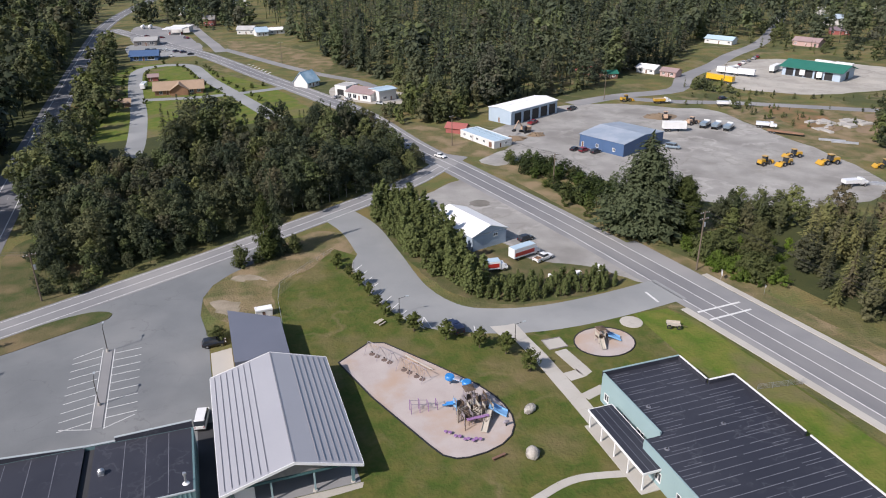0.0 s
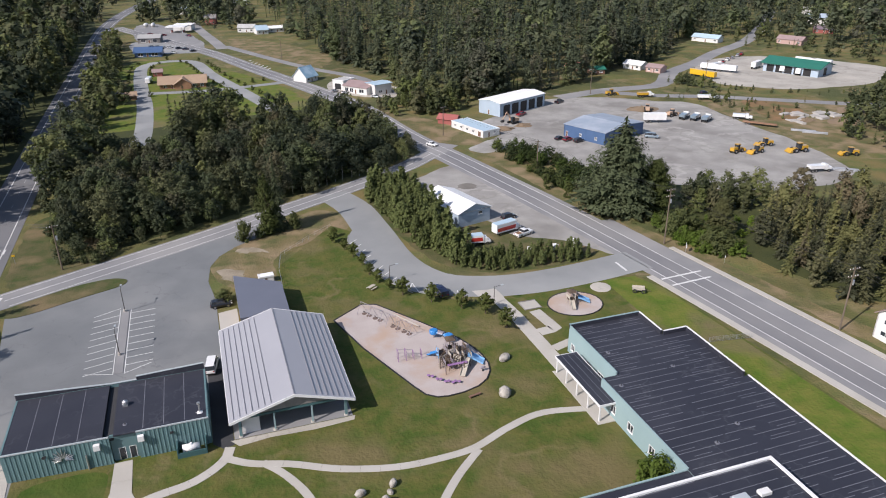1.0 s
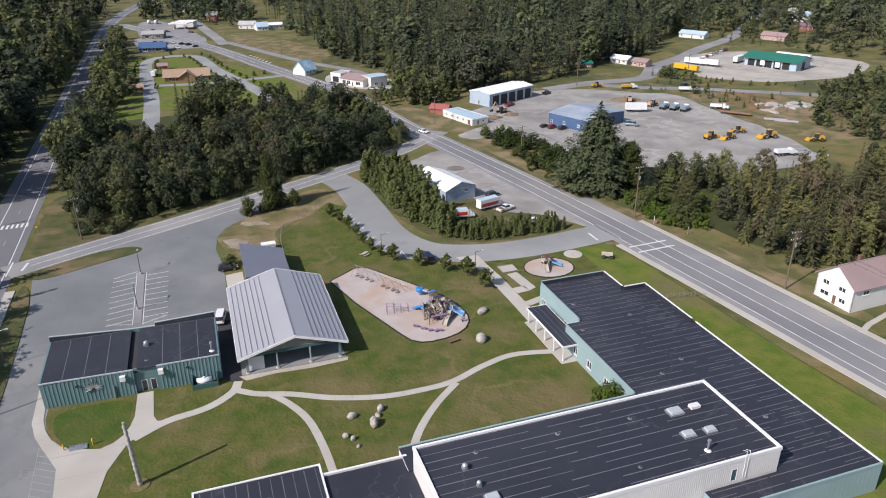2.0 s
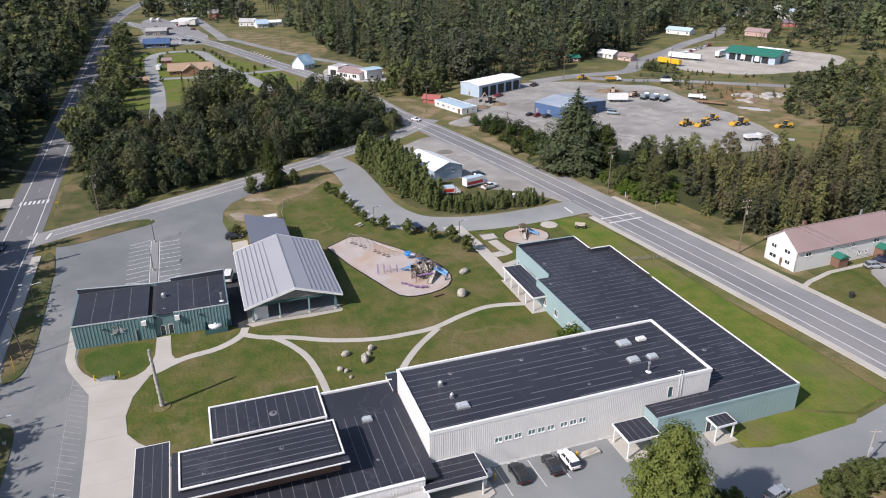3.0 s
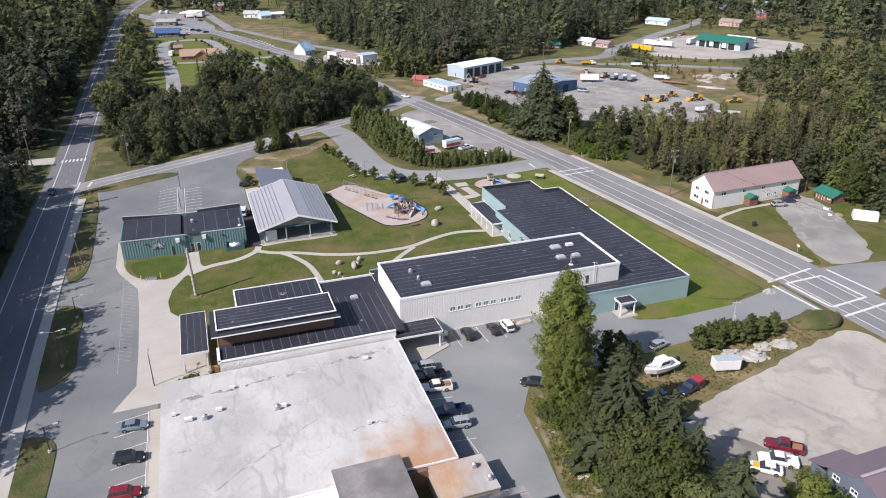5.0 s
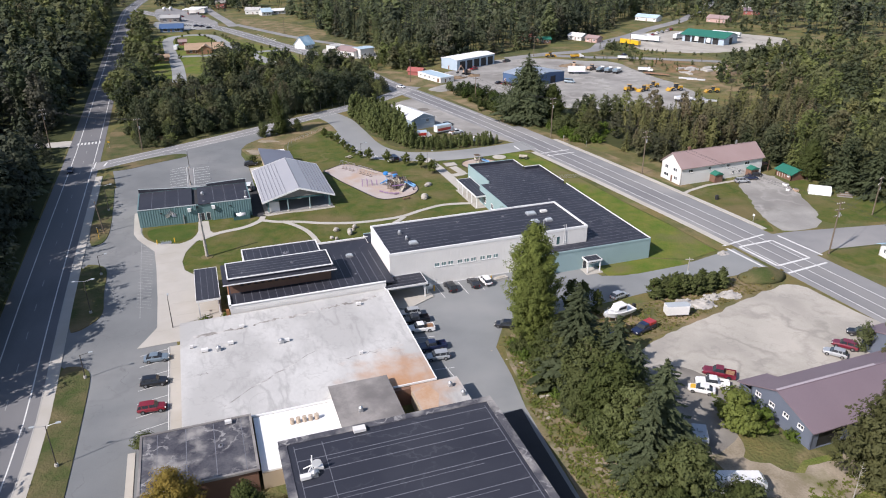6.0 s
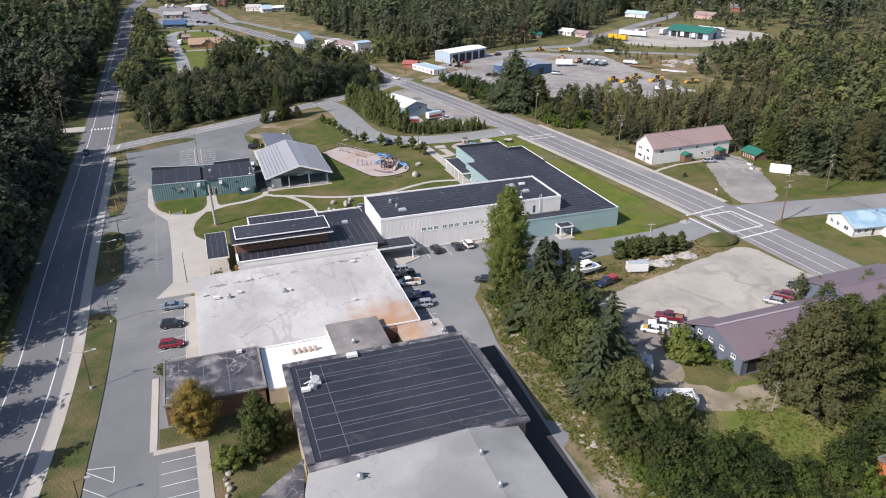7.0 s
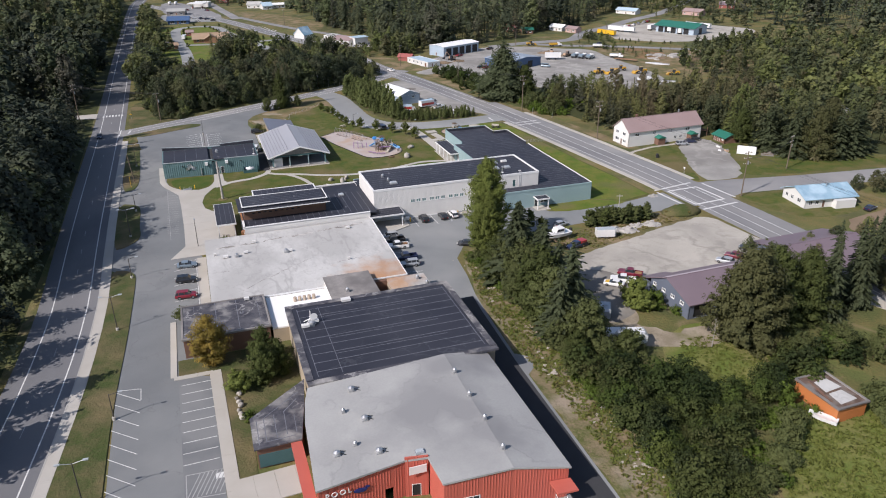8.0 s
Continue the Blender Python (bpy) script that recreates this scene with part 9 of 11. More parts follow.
for k in range(16):
    x, y = 240 + slab_rnd.uniform(-10, 16), 224 + slab_rnd.uniform(-9, 9)
    block = thing("concrete_block", "broken grey concrete slab dumped in the field", "rubble", pose(x, y, 0, 0, 0, slab_rnd.uniform(0, 180)), "dumped concrete slabs")
    l, w = slab_rnd.uniform(1.2, 4.0), slab_rnd.uniform(0.8, 1.8)
    part("slab", Shape().prism([(-l, -w), (l, -w * 0.9), (l * 0.85, w), (-l * 0.95, w * 0.8)], -0.05, slab_rnd.uniform(0.3, 0.9), 0.04), "rubble", block)
    part("chunk", Shape().ball((l * 0.9, w * 0.9, 0.15), 0.6, 0.3, k, 6, 4, (1.2, 0.9, 0.6)), "rubble", block)
mound = Shape()
mr = random.Random(31)
rings = []
for j in range(6):
    f = 1 - j / 6
    rings.append([(97.4 + 6.4 * f * math.cos(k * math.tau / 16) * mr.uniform(0.9, 1.1), 12.4 + 3.6 * f * math.sin(k * math.tau / 16) * mr.uniform(0.9, 1.1), 2.2 * (1 - f * f) * mr.uniform(0.9, 1.1)) for k in range(16)])
mound.loft(rings)
tagged(part("grass_mound", mound, "verge", smooth=True), "low earth mound grown with dry grass", "mound")

# ---- playground ----
PLAY = [(17.7, 122.4), (24.6, 127.3), (27.6, 126.3), (34.3, 116.2), (39.6, 107.6), (40.4, 105.6), (41.3, 103.2), (41.9, 100.2), (42.0, 97.2), (41.3, 94.6), (39.8, 92.4), (37.6, 90.9), (34.6, 90.0), (31.6, 89.8), (29.6, 90.2), (27.9, 91.6), (26.6, 94.6), (25.0, 99.0), (21.0, 110.0)]
setting("playground_bed", Shape().prism(PLAY, -0.2, 0.10), "mulch", "pinkish wood-chip playground bed", "playground")
for a, b in zip(PLAY, PLAY[1:] + PLAY[:1]):
    tagged(part("edging", Shape().ribbon([a, b], 0.22, -0.1, 0.2), "dark_metal"), "dark edging board round the playground", "edging", kind="structure")
for cx, cy in ((68.5, 112.3),):
    pts = [(cx + 6.1 * math.cos(k * math.tau / 24), cy + 5.3 * math.sin(k * math.tau / 24)) for k in range(24)]
    setting("playground_bed", Shape().prism(pts, -0.2, 0.10), "mulch", "round pinkish wood-chip playground bed", "playground")
    for a, b in zip(pts, pts[1:] + pts[:1]):
        tagged(part("edging", Shape().ribbon([a, b], 0.2, -0.1, 0.2), "dark_metal"), "dark edging board round the playground", "edging", kind="structure")
mat("worn_patch", (0.14, 0.10, 0.085), (0.18, 0.13, 0.11), 0.95)


def swing_set(x, y, turn):
    th = thing("swing_set", "steel swing set over worn ground", "swing", pose(x, y, 0.1, 0, 0, turn))
    for px in (-3.2, 0, 3.2):
        part("frame_leg", Shape().tube((px, -1.3, 0), (px, 0, 2.6), 0.04, n=6).tube((px, 1.3, 0), (px, 0, 2.6), 0.04, n=6), "play_steel", th)
    part("top_bar", Shape().tube((-3.3, 0, 2.6), (3.3, 0, 2.6), 0.045, n=6), "play_steel", th)
    for px in (-2.3, -0.9, 0.9, 2.3):
        sw = part("swing_seat", Shape().box(px - 0.25, px + 0.25, -0.1, 0.1, 0.5, 0.55), "black_rubber", th)
        for e in (-0.24, 0.24):
            part("chain", Shape().tube((px + e, 0, 0.55), (px + e, 0, 2.55), 0.018, n=4), "galvanised", sw)
        part("worn_hollow", Shape().tube((px, 0, 0.0), (px, 0, 0.02), 0.58, 0.5, 12), "worn_patch", th, "dark worn hollow under a swing")
    return th


swing_set(25.6, 121.2, -58)
swing_set(29.8, 114.0, -60)
climb = thing("climbing_bars", "purple steel climbing bars", "play equipment", pose(28.4, 103.4, 0.1, 0, 0, -4))
for px in (-2.2, -0.7, 0.8, 2.3):
    h = 2.2 if px < 0 else 1.6
    part("post", Shape().tube((px, -0.6, 0), (px, -0.6, h), 0.06, n=6).tube((px, 0.6, 0), (px, 0.6, h), 0.06, n=6), "play_purple", climb)
    part("bar", Shape().tube((px, -0.6, h), (px, 0.6, h), 0.05, n=6), "play_purple", climb)
for py in (-0.6, 0.6):
    part("bar", Shape().tube((-2.2, py, 2.0), (0.8, py, 1.5), 0.05, n=6), "play_steel", climb)
spin = thing("whirl", "pair of blue drums joined by a pale blue beam", "play equipment", pose(36.3, 107.8, 0.1, 0, 0, -50))
for px in (-1.75, 1.75):
    part("drum", Shape().loft([[(px + r * math.cos(k * math.tau / 14), r * math.sin(k * math.tau / 14), z) for k in range(14)] for r, z in ((0.72, 0.95), (0.86, 1.1), (0.86, 1.65), (0.74, 1.8), (0.45, 1.84))]), "play_blue", spin)
    part("post", Shape().tube((px, 0, 0), (px, 0, 0.95), 0.14, n=8), "play_steel", spin)
part("beam", Shape().box(-1.0, 1.0, -0.28, 0.28, 1.35, 1.6), "play_sky", spin)
part("canopy", Shape().loft([[(x, 0.55 * math.cos(math.pi * k / 6), 1.62 + 0.28 * math.sin(math.pi * k / 6)) for k in range(7)] for x in (-0.55, 0.55)]), "play_steel", spin, "dark arched cover")


def slide(parent, a, b, w, material):
    a, b = Vector(a), Vector(b)
    d = (b - a)
    side = Vector((-d.y, d.x, 0)).normalized() * w / 2
    up = Vector((0, 0, 0.25))
    n = 8
    rings = []
    for k in range(n + 1):
        t = k / n
        p = a + d * t
        p.z = a.z + (b.z - a.z) * (t * t * (3 - 2 * t) * 0.35 + t * 0.65)
        rings.append([p - side + up, p - side * 1.15 + up, p - side * 1.15 - up * 0.3, p + side * 1.15 - up * 0.3, p + side * 1.15 + up, p + side + up, p + side * 0.9, p - side * 0.9])
    part("slide", Shape().loft(rings), material, parent, "moulded plastic slide")


def tower(parent, x, y, z, s=1.3, roof=None, rail="play_steel"):
    part("platform", Shape().box(x - s / 2, x + s / 2, y - s / 2, y + s / 2, z - 0.1, z), "play_brown", parent)
    for dx in (-1, 1):
        for dy in (-1, 1):
            part("post", Shape().tube((x + dx * s / 2, y + dy * s / 2, 0), (x + dx * s / 2, y + dy * s / 2, z + (2.0 if roof else 1.1)), 0.06, n=6), rail, parent)
    for dx, dy in ((1, 0), (-1, 0), (0, 1), (0, -1)):
        if dx:
            part("rail", Shape().box(x + dx * s / 2 - 0.03, x + dx * s / 2 + 0.03, y - s / 2, y + s / 2, z + 0.35, z + 0.95), rail, parent)
    if roof:
        part("roof", Shape().loft([[(x + f * sx * (s / 2 + 0.25), y + f * sy * (s / 2 + 0.25), z + h) for sx, sy in ((-1, -1), (1, -1), (1, 1), (-1, 1))] for f, h in ((1, 1.8), (0.75, 2.0), (0.2, 2.15))]), roof, parent)


big = thing("play_structure", "large play structure with blue slides and tan platforms", "play equipment", pose(35.6, 98.4, 0.1))
tower(big, -1.6, 2.6, 1.8, 1.5)
part("curved_panel", Shape().loft([[(-2.5 + 0.25 * math.sin(k * 0.6), 1.7 + 0.28 * k, z) for k in range(6)] + [(-2.38 + 0.25 * math.sin(k * 0.6), 1.7 + 0.28 * k, z) for k in range(5, -1, -1)] for z in (1.0, 1.8, 2.7)]), "play_sky", big, "wavy pale blue panel")
tower(big, 0.4, 3.4, 2.0, 1.4, "play_brown")
tower(big, 0.2, 0.8, 1.6, 1.6, None, "play_tan")
tower(big, 2.2, 2.6, 1.8, 1.6, None, "play_brown")
tower(big, -1.4, -0.6, 1.2, 1.4, None)
tower(big, 2.6, 0.2, 1.4, 1.4, None, "play_tan")
part("bridge", Shape().box(-1.8, 2.0, -1.9, -1.3, 1.4, 1.5), "play_purple", big, "purple slatted bridge")
for px in (-2.4, 1.2):
    part("bridge_post", Shape().tube((px, -2.4, 0), (px, -2.4, 2.0), 0.07, n=6), "play_brown", big)
slide(big, (3.0, 0.6, 1.6), (5.6, -1.0, 0.3), 1.5, "play_sky")
slide(big, (-2.2, 2.8, 1.8), (-3.4, 5.0, 0.3), 0.9, "play_blue")
slide(big, (2.6, -0.4, 1.5), (0.2, -4.0, 0.3), 0.9, "play_tan")
for k in range(5):
    part("climbing_rung", Shape().tube((-0.6 + 0.3 * k, 1.8 + 0.2 * k, 0.4 + 0.3 * k), (0.2 + 0.3 * k, 2.2 + 0.2 * k, 0.4 + 0.3 * k), 0.05, n=5), "play_steel", big)
lattice = random.Random(63)
for k in range(26):
    x, y = lattice.uniform(-2.4, 3.4), lattice.uniform(-1.0, 3.8)
    a, l, z = lattice.uniform(0, math.pi), lattice.uniform(0.5, 1.0), lattice.uniform(0.7, 2.2)
    bars = Shape()
    for q in range(3):
        bars.tube((x - l * math.cos(a), y - l * math.sin(a), z + 0.28 * q), (x + l * math.cos(a), y + l * math.sin(a), z + 0.28 * q), 0.045, n=5)
    for e in (-1, 1):
        bars.tube((x + e * l * math.cos(a), y + e * l * math.sin(a), 0), (x + e * l * math.cos(a), y + e * l * math.sin(a), z + 0.75), 0.05, n=5)
    part("rail_panel", bars, lattice.choice(("play_brown", "play_steel", "play_tan", "play_brown")), big)
for x, y, z, l in ((1.3, -1.2, 1.3, 1.6), (-1.0, 0.9, 1.7, 1.3), (1.6, 4.2, 1.6, 1.2)):
    arch_bar = Shape()
    for q in range(6):
        t0, t1 = math.pi * q / 6, math.pi * (q + 1) / 6
        arch_bar.tube((x + l * math.cos(t0), y, z * math.sin(t0)), (x + l * math.cos(t1), y, z * math.sin(t1)), 0.06, n=5)
    part("climbing_arch", arch_bar, "play_brown", big)
for k in range(9):
    a = k / 8
    pod = thing("stepping_pod", "small purple stepping pod", "play equipment", pose(30.0 + 4.6 * a, 96.4 - 3.6 * math.sin(a * 1.75) + 0.35 * (k % 2), 0.1), "stepping pods")
    part("stem", Shape().tube((0, 0, 0), (0, 0, 0.4), 0.08, n=6), "play_steel", pod)
    part("disc", Shape().tube((0, 0, 0.4), (0, 0, 0.5), 0.34, 0.3, 10), "play_purple", pod)
rock_ob = thing("spring_rider", "small grey spring rider", "play equipment", pose(40.0, 95.0, 0.1))
part("spring", Shape().tube((0, 0, 0), (0, 0, 0.5), 0.14, n=8), "dark_metal", rock_ob)
part("body", Shape().ball((0, 0, 0.75), 0.5, 0.05, 2, 10, 6, (1.2, 0.5, 0.6)), "play_steel", rock_ob)
tiny = thing("play_structure", "small play structure with a blue slide", "play equipment", pose(68.2, 112.0, 0.1))
tower(tiny, -0.6, 0.6, 1.2, 1.4, "play_brown", "play_tan")
tower(tiny, 0.8, 1.2, 1.0, 1.2)
slide(tiny, (1.2, 0.8, 1.3), (3.6, -0.2, 0.3), 1.4, "play_sky")
slide(tiny, (-0.8, -0.2, 1.2), (-1.4, -2.4, 0.3), 0.8, "play_tan")
# wire fence behind the shed and boards along the lawn
fence = thing("wire_fence", "low wire fence on thin posts", "fence")
FL = [(9.6, 139.0), (10.0, 150.0), (11.4, 158.0), (20, 167), (27, 173)]
for k in range(16):
    p = stretch_of(FL, 2.6 * k, 2.6 * k + 0.1)
    if p:
        part("post", Shape().tube((*p[0], 0), (*p[0], 1.2), 0.04, n=5), "galvanised", fence)
for z in (0.6, 1.15):
    for a, b in zip(FL, FL[1:]):
        part("rail", Shape().tube((*a, z), (*b, z), 0.025, n=4), "galvanised", fence)

# ---- trees and woods ----
def blades(centre, normal, size, rng, aspect=1.5, along=None):
    """Leaf sprays: one small pointed blade for every centre, facing its normal, its tip along a direction."""
    n = len(centre)
    normal = normal / np.maximum(np.linalg.norm(normal, axis=1, keepdims=True), 1e-6)
    ref = rng.normal(size=(n, 3)) if along is None else along + rng.normal(size=(n, 3)) * 0.3
    w = np.cross(normal, ref)
    w /= np.maximum(np.linalg.norm(w, axis=1, keepdims=True), 1e-6)
    u = np.cross(w, normal)
    s = (np.asarray(size) * rng.uniform(0.65, 1.35, n))[:, None]
    u, w = u * s * 0.62 * aspect, w * s * 0.62
    return np.stack([centre + u, centre - u * 0.7 + w, centre - u * 0.7 - w], 1).reshape(-1, 3)


def crown_leafy(h, r, base, clumps, per, size, seed, belly=0.45, ragged=0.25, lump=1.0, cone=0.0):
    """Leaf blades of a broadleaf crown, on boughs that reach out and up, with gaps between them."""
    rng = np.random.default_rng(seed)
    t = rng.beta(1.5, 1.6, clumps)
    prof = np.sin(np.pi * np.clip(t, 0.02, 0.985) ** (np.log(0.5) / np.log(belly))) ** 0.7
    prof = prof * (1 - cone) + cone * (1 - t) ** 0.6 * np.minimum(1, 0.55 + 3 * t)
    ang = rng.uniform(0, 2 * np.pi, clumps)
    rr = r * prof * np.sqrt(rng.uniform(0.10, 1.0, clumps)) * rng.uniform(1 - ragged, 1 + ragged * 0.8, clumps)
    cc = np.stack([rr * np.cos(ang), rr * np.sin(ang), base * h + t * (1 - base) * h * 0.96], 1)
    out = np.stack([np.cos(ang), np.sin(ang), 0.25 + 0.9 * t], 1)
    out /= np.linalg.norm(out, axis=1, keepdims=True)
    cr = r * rng.uniform(0.13, 0.30, clumps) * lump
    d = rng.normal(size=(clumps, per, 3))
    d /= np.linalg.norm(d, axis=2, keepdims=True)
    d *= rng.uniform(0.25, 1.0, (clumps, per, 1)) ** 0.5
    run = (d * out[:, None]).sum(2, keepdims=True)
    pos = cc[:, None] + (d * np.array([1, 1, 0.8]) + out[:, None] * run * 0.9) * cr[:, None, None]
    pos[..., 2] = np.maximum(pos[..., 2], 0.1)
    nrm = d * 0.7 + out[:, None] * 0.5 + rng.normal(size=d.shape) * 0.24 + np.array([0, 0, 0.3])
    return blades(pos.reshape(-1, 3), nrm.reshape(-1, 3), np.full(clumps * per, size), rng)


def crown_needle(h, r, whorls, boughs, segs, seed, bare=0.07, droop=0.32, sprays=1):
    """Drooping boughs in whorls, each a row of needle sprays."""
    rng = np.random.default_rng(seed)
    C, Nn, S, A = [], [], [], []
    for k in range(whorls):
        t = bare + (1 - bare) * (k + rng.uniform(-0.3, 0.3)) / whorls
        t = min(max(t, bare), 0.985)
        R = r * (1 - t) ** 0.72 * rng.uniform(0.5, 1.25) + 0.12
        m = max(4, int(boughs * (0.55 + 0.45 * (1 - t))))
        a0 = rng.uniform(0, 6.28)
        for b in range(m):
            if rng.random() < 0.12:
                continue
            a = a0 + b * 2 * np.pi / m + rng.uniform(-0.25, 0.25)
            Rb = R * rng.uniform(0.5, 1.25)
            lift = rng.uniform(-0.35, 0.35) * h / 24
            for q in range(segs):
                for e in range(sprays):
                    f = (q + rng.uniform(0.2, 1.0)) / segs
                    wide = rng.uniform(-0.5, 0.5) * Rb * 0.42 * (1.15 - f) * (sprays > 1)
                    C.append((Rb * f * np.cos(a) - wide * np.sin(a), Rb * f * np.sin(a) + wide * np.cos(a), t * h - droop * Rb * f ** 1.6 + lift - abs(wide) * 0.25))
                    Nn.append((0.4 * np.cos(a) + rng.normal() * 0.3, 0.4 * np.sin(a) + rng.normal() * 0.3, 0.85))
                    A.append((np.cos(a) - np.sin(a) * wide, np.sin(a) + np.cos(a) * wide, -0.3))
                    S.append(Rb / segs * (1.25 if sprays == 1 else 0.95) + 0.15)
    for k in range(5):
        C.append((0, 0, h * (0.955 + 0.01 * k)))
        Nn.append((rng.normal(), rng.normal(), 0.2))
        A.append((0, 0, 1))
        S.append(0.026 * h)
    return blades(np.array(C), np.array(Nn), np.array(S), rng, 1.35, np.array(A))


def leaf_mesh(name, v, material, index=None):
    n = len(v) // 3
    me = bpy.data.meshes.new(name)
    me.vertices.add(len(v))
    me.vertices.foreach_set("co", np.asarray(v, np.float32).ravel())
    me.loops.add(n * 3)
    me.loops.foreach_set("vertex_index", np.arange(n * 3, dtype=np.int32))
    me.polygons.add(n)
    me.polygons.foreach_set("loop_start", np.arange(0, n * 3, 3, dtype=np.int32))
    for k in material if index is not None else [material]:
        me.materials.append(M(k))
    if index is not None:
        me.polygons.foreach_set("material_index", index)
    me.update(calc_edges=True)
    return me


def trunk_shape(h, r, seed, limbs=6, spread=2.5, fork=0.35):
    rnd = random.Random(seed)
    s = Shape()
    rings, x, y = [], 0.0, 0.0
    for k in range(6):
        t = k / 5
        rad = r * (1 - 0.85 * t) * (1.35 if k == 0 else 1)
        rings.append([(x + rad * math.cos(a * math.tau / 7), y + rad * math.sin(a * math.tau / 7), t * h * 0.93) for a in range(7)])
        x += rnd.uniform(-0.02, 0.02) * h * 0.4
        y += rnd.uniform(-0.02, 0.02) * h * 0.4
    s.loft(rings)
    for k in range(limbs):
        z = h * rnd.uniform(fork, 0.8)
        a = rnd.uniform(0, math.tau)
        l = spread * rnd.uniform(0.6, 1.0) * (1.2 - z / h)
        s.tube((0, 0, z), (l * math.cos(a), l * math.sin(a), z + l * 0.7), r * 0.3, r * 0.08, 5)
    return s


KINDS = {}


def tree_kind(key, name, label, leaf, bark, crown, trunk):
    KINDS[key] = (name, label, leaf_mesh("crown", crown, leaf), trunk.mesh("trunk", M(bark)))


def plant(key, x, y, s=1.0, turn=0.0, sz=None, label="", group="", z=0.0):
    name, text, crown, trunk = KINDS[key]
    ob = thing(name, label or text, "shrub" if name in ("shrub", "bush") else "tree", Matrix.LocRotScale((x, y, z), Euler((0, 0, turn)), (s, s, sz or s)), group)
    part("trunk", trunk, None, ob)
    part("crown", crown, None, ob)
    return ob


for i in range(3):
    tree_kind("poplar%d" % i, "poplar_tree", "tall bright green poplar with a ragged crown", "poplar_leaf", "bark", crown_leafy(24, 5.0, 0.03, 520, 105, 0.225, 20 + i, 0.38, 0.3, 0.8), trunk_shape(24, 0.42, 20 + i, 9, 4))
for i in range(4):
    tree_kind("alder%d" % i, "alder_tree", "leafy green alder beside other trees", "alder_leaf" if i % 2 else "willow_leaf", "bark", crown_leafy(13, 3.9, 0.02, 170, 44, 0.27, 40 + i, 0.36, 0.35, 0.85), trunk_shape(13, 0.2, 40 + i, 7, 3))
for i in range(4):
    tree_kind("spruce%d" % i, "spruce_tree", "dark green spruce with drooping boughs", "spruce_needle", "bark", crown_needle(24, 5.4, 46, 13, 9, 60 + i, 0.03, 0.34, 3), trunk_shape(24, 0.34, 60 + i, 0))
for i in range(3):
    tree_kind("young%d" % i, "young_tree", "slender young green tree in a thicket", "willow_leaf" if i else "alder_leaf", "bark", crown_leafy(8, 1.9, 0.02, 54, 24, 0.33, 80 + i, 0.34, 0.35), trunk_shape(8, 0.1, 80 + i, 5, 1.5))
for i in range(3):
    tree_kind("slim%d" % i, "young_tree", "slender pale green young tree in a thicket", "slim_leaf", "bark", crown_leafy(8, 1.45, 0.02, 104, 11, 0.30, 84 + i, 0.28, 0.26, 0.66, 0.55), trunk_shape(8, 0.09, 84 + i, 5, 1.2))
for i in range(2):
    tree_kind("sapling%d" % i, "sapling", "small round-crowned young tree on the lawn", "sapling_leaf", "bark", crown_leafy(4.4, 1.5, 0.2, 56, 34, 0.19, 90 + i, 0.42, 0.35), trunk_shape(4.2, 0.09, 90 + i, 5, 1.2, 0.3))
tree_kind("autumn", "birch_tree", "small birch with yellowing leaves", "autumn_leaf", "pale_bark", crown_leafy(10.5, 3.1, 0.06, 240, 80, 0.15, 101, 0.4, 0.28), trunk_shape(10.5, 0.16, 101, 8, 2.4))
for i in range(2):
    tree_kind("bush%d" % i, "bush", "low leafy bright green bush", "bush_leaf", "bark", crown_leafy(2.6, 1.9, 0.0, 40, 26, 0.22, 110 + i, 0.45, 0.3), trunk_shape(1.6, 0.06, 110 + i, 4, 1.0, 0.1))
    tree_kind("scrub%d" % i, "shrub", "dense dull green shrub", "willow_leaf", "bark", crown_leafy(4.5, 2.6, 0.0, 84, 40, 0.215, 120 + i, 0.42, 0.35), trunk_shape(3, 0.08, 120 + i, 5, 1.4, 0.1))
tree_kind("goldbush", "bush", "bright yellow-green leafy bush", "poplar_leaf", "bark", crown_leafy(3.2, 1.7, 0.0, 70, 34, 0.2, 117, 0.42, 0.3), trunk_shape(2, 0.06, 117, 4, 1.0, 0.1))
tree_kind("dot", "bush", "small clipped dark shrub", "alder_leaf", "bark", crown_leafy(1.8, 1.2, 0.0, 18, 16, 0.24, 115), trunk_shape(1.2, 0.05, 115, 3, 0.6, 0.1))
tree_kind("bigspruce", "spruce_tree", "massive dark spruce, wide at the foot", "spruce_needle", "bark", np.concatenate([crown_needle(27, 9.6, 46, 22, 9, 131, 0.02, 0.22, 2), crown_leafy(22, 8.2, 0.0, 260, 60, 0.42, 132, 0.2, 0.3)]), trunk_shape(27, 0.5, 131, 0))
for i in range(2):
    tree_kind("bigalder%d" % i, "broadleaf_tree", "large olive-green broadleaf tree, full and upright", "alder_leaf" if i else "oldalder_leaf", "bark", crown_leafy(20, 6.9, 0.0, 480, 62, 0.31, 141 + i, 0.29, 0.42, 0.62, 0.75), trunk_shape(20, 0.45, 141 + i, 9, 5))
tree_kind("bare", "dead_sapling", "pale leafless dead sapling", "wild_grass", "pale_bark", crown_leafy(7, 0.9, 0.3, 8, 4, 0.2, 151), trunk_shape(7, 0.09, 151, 12, 1.6, 0.25))

tr = random.Random(77)
ROT = lambda: tr.uniform(0, math.tau)
# tall row beside the service lane
plant("poplar0", 38.0, 9.0, 0.98, 0.4)
plant("poplar1", 35.6, 3.4, 0.72, 2.0)
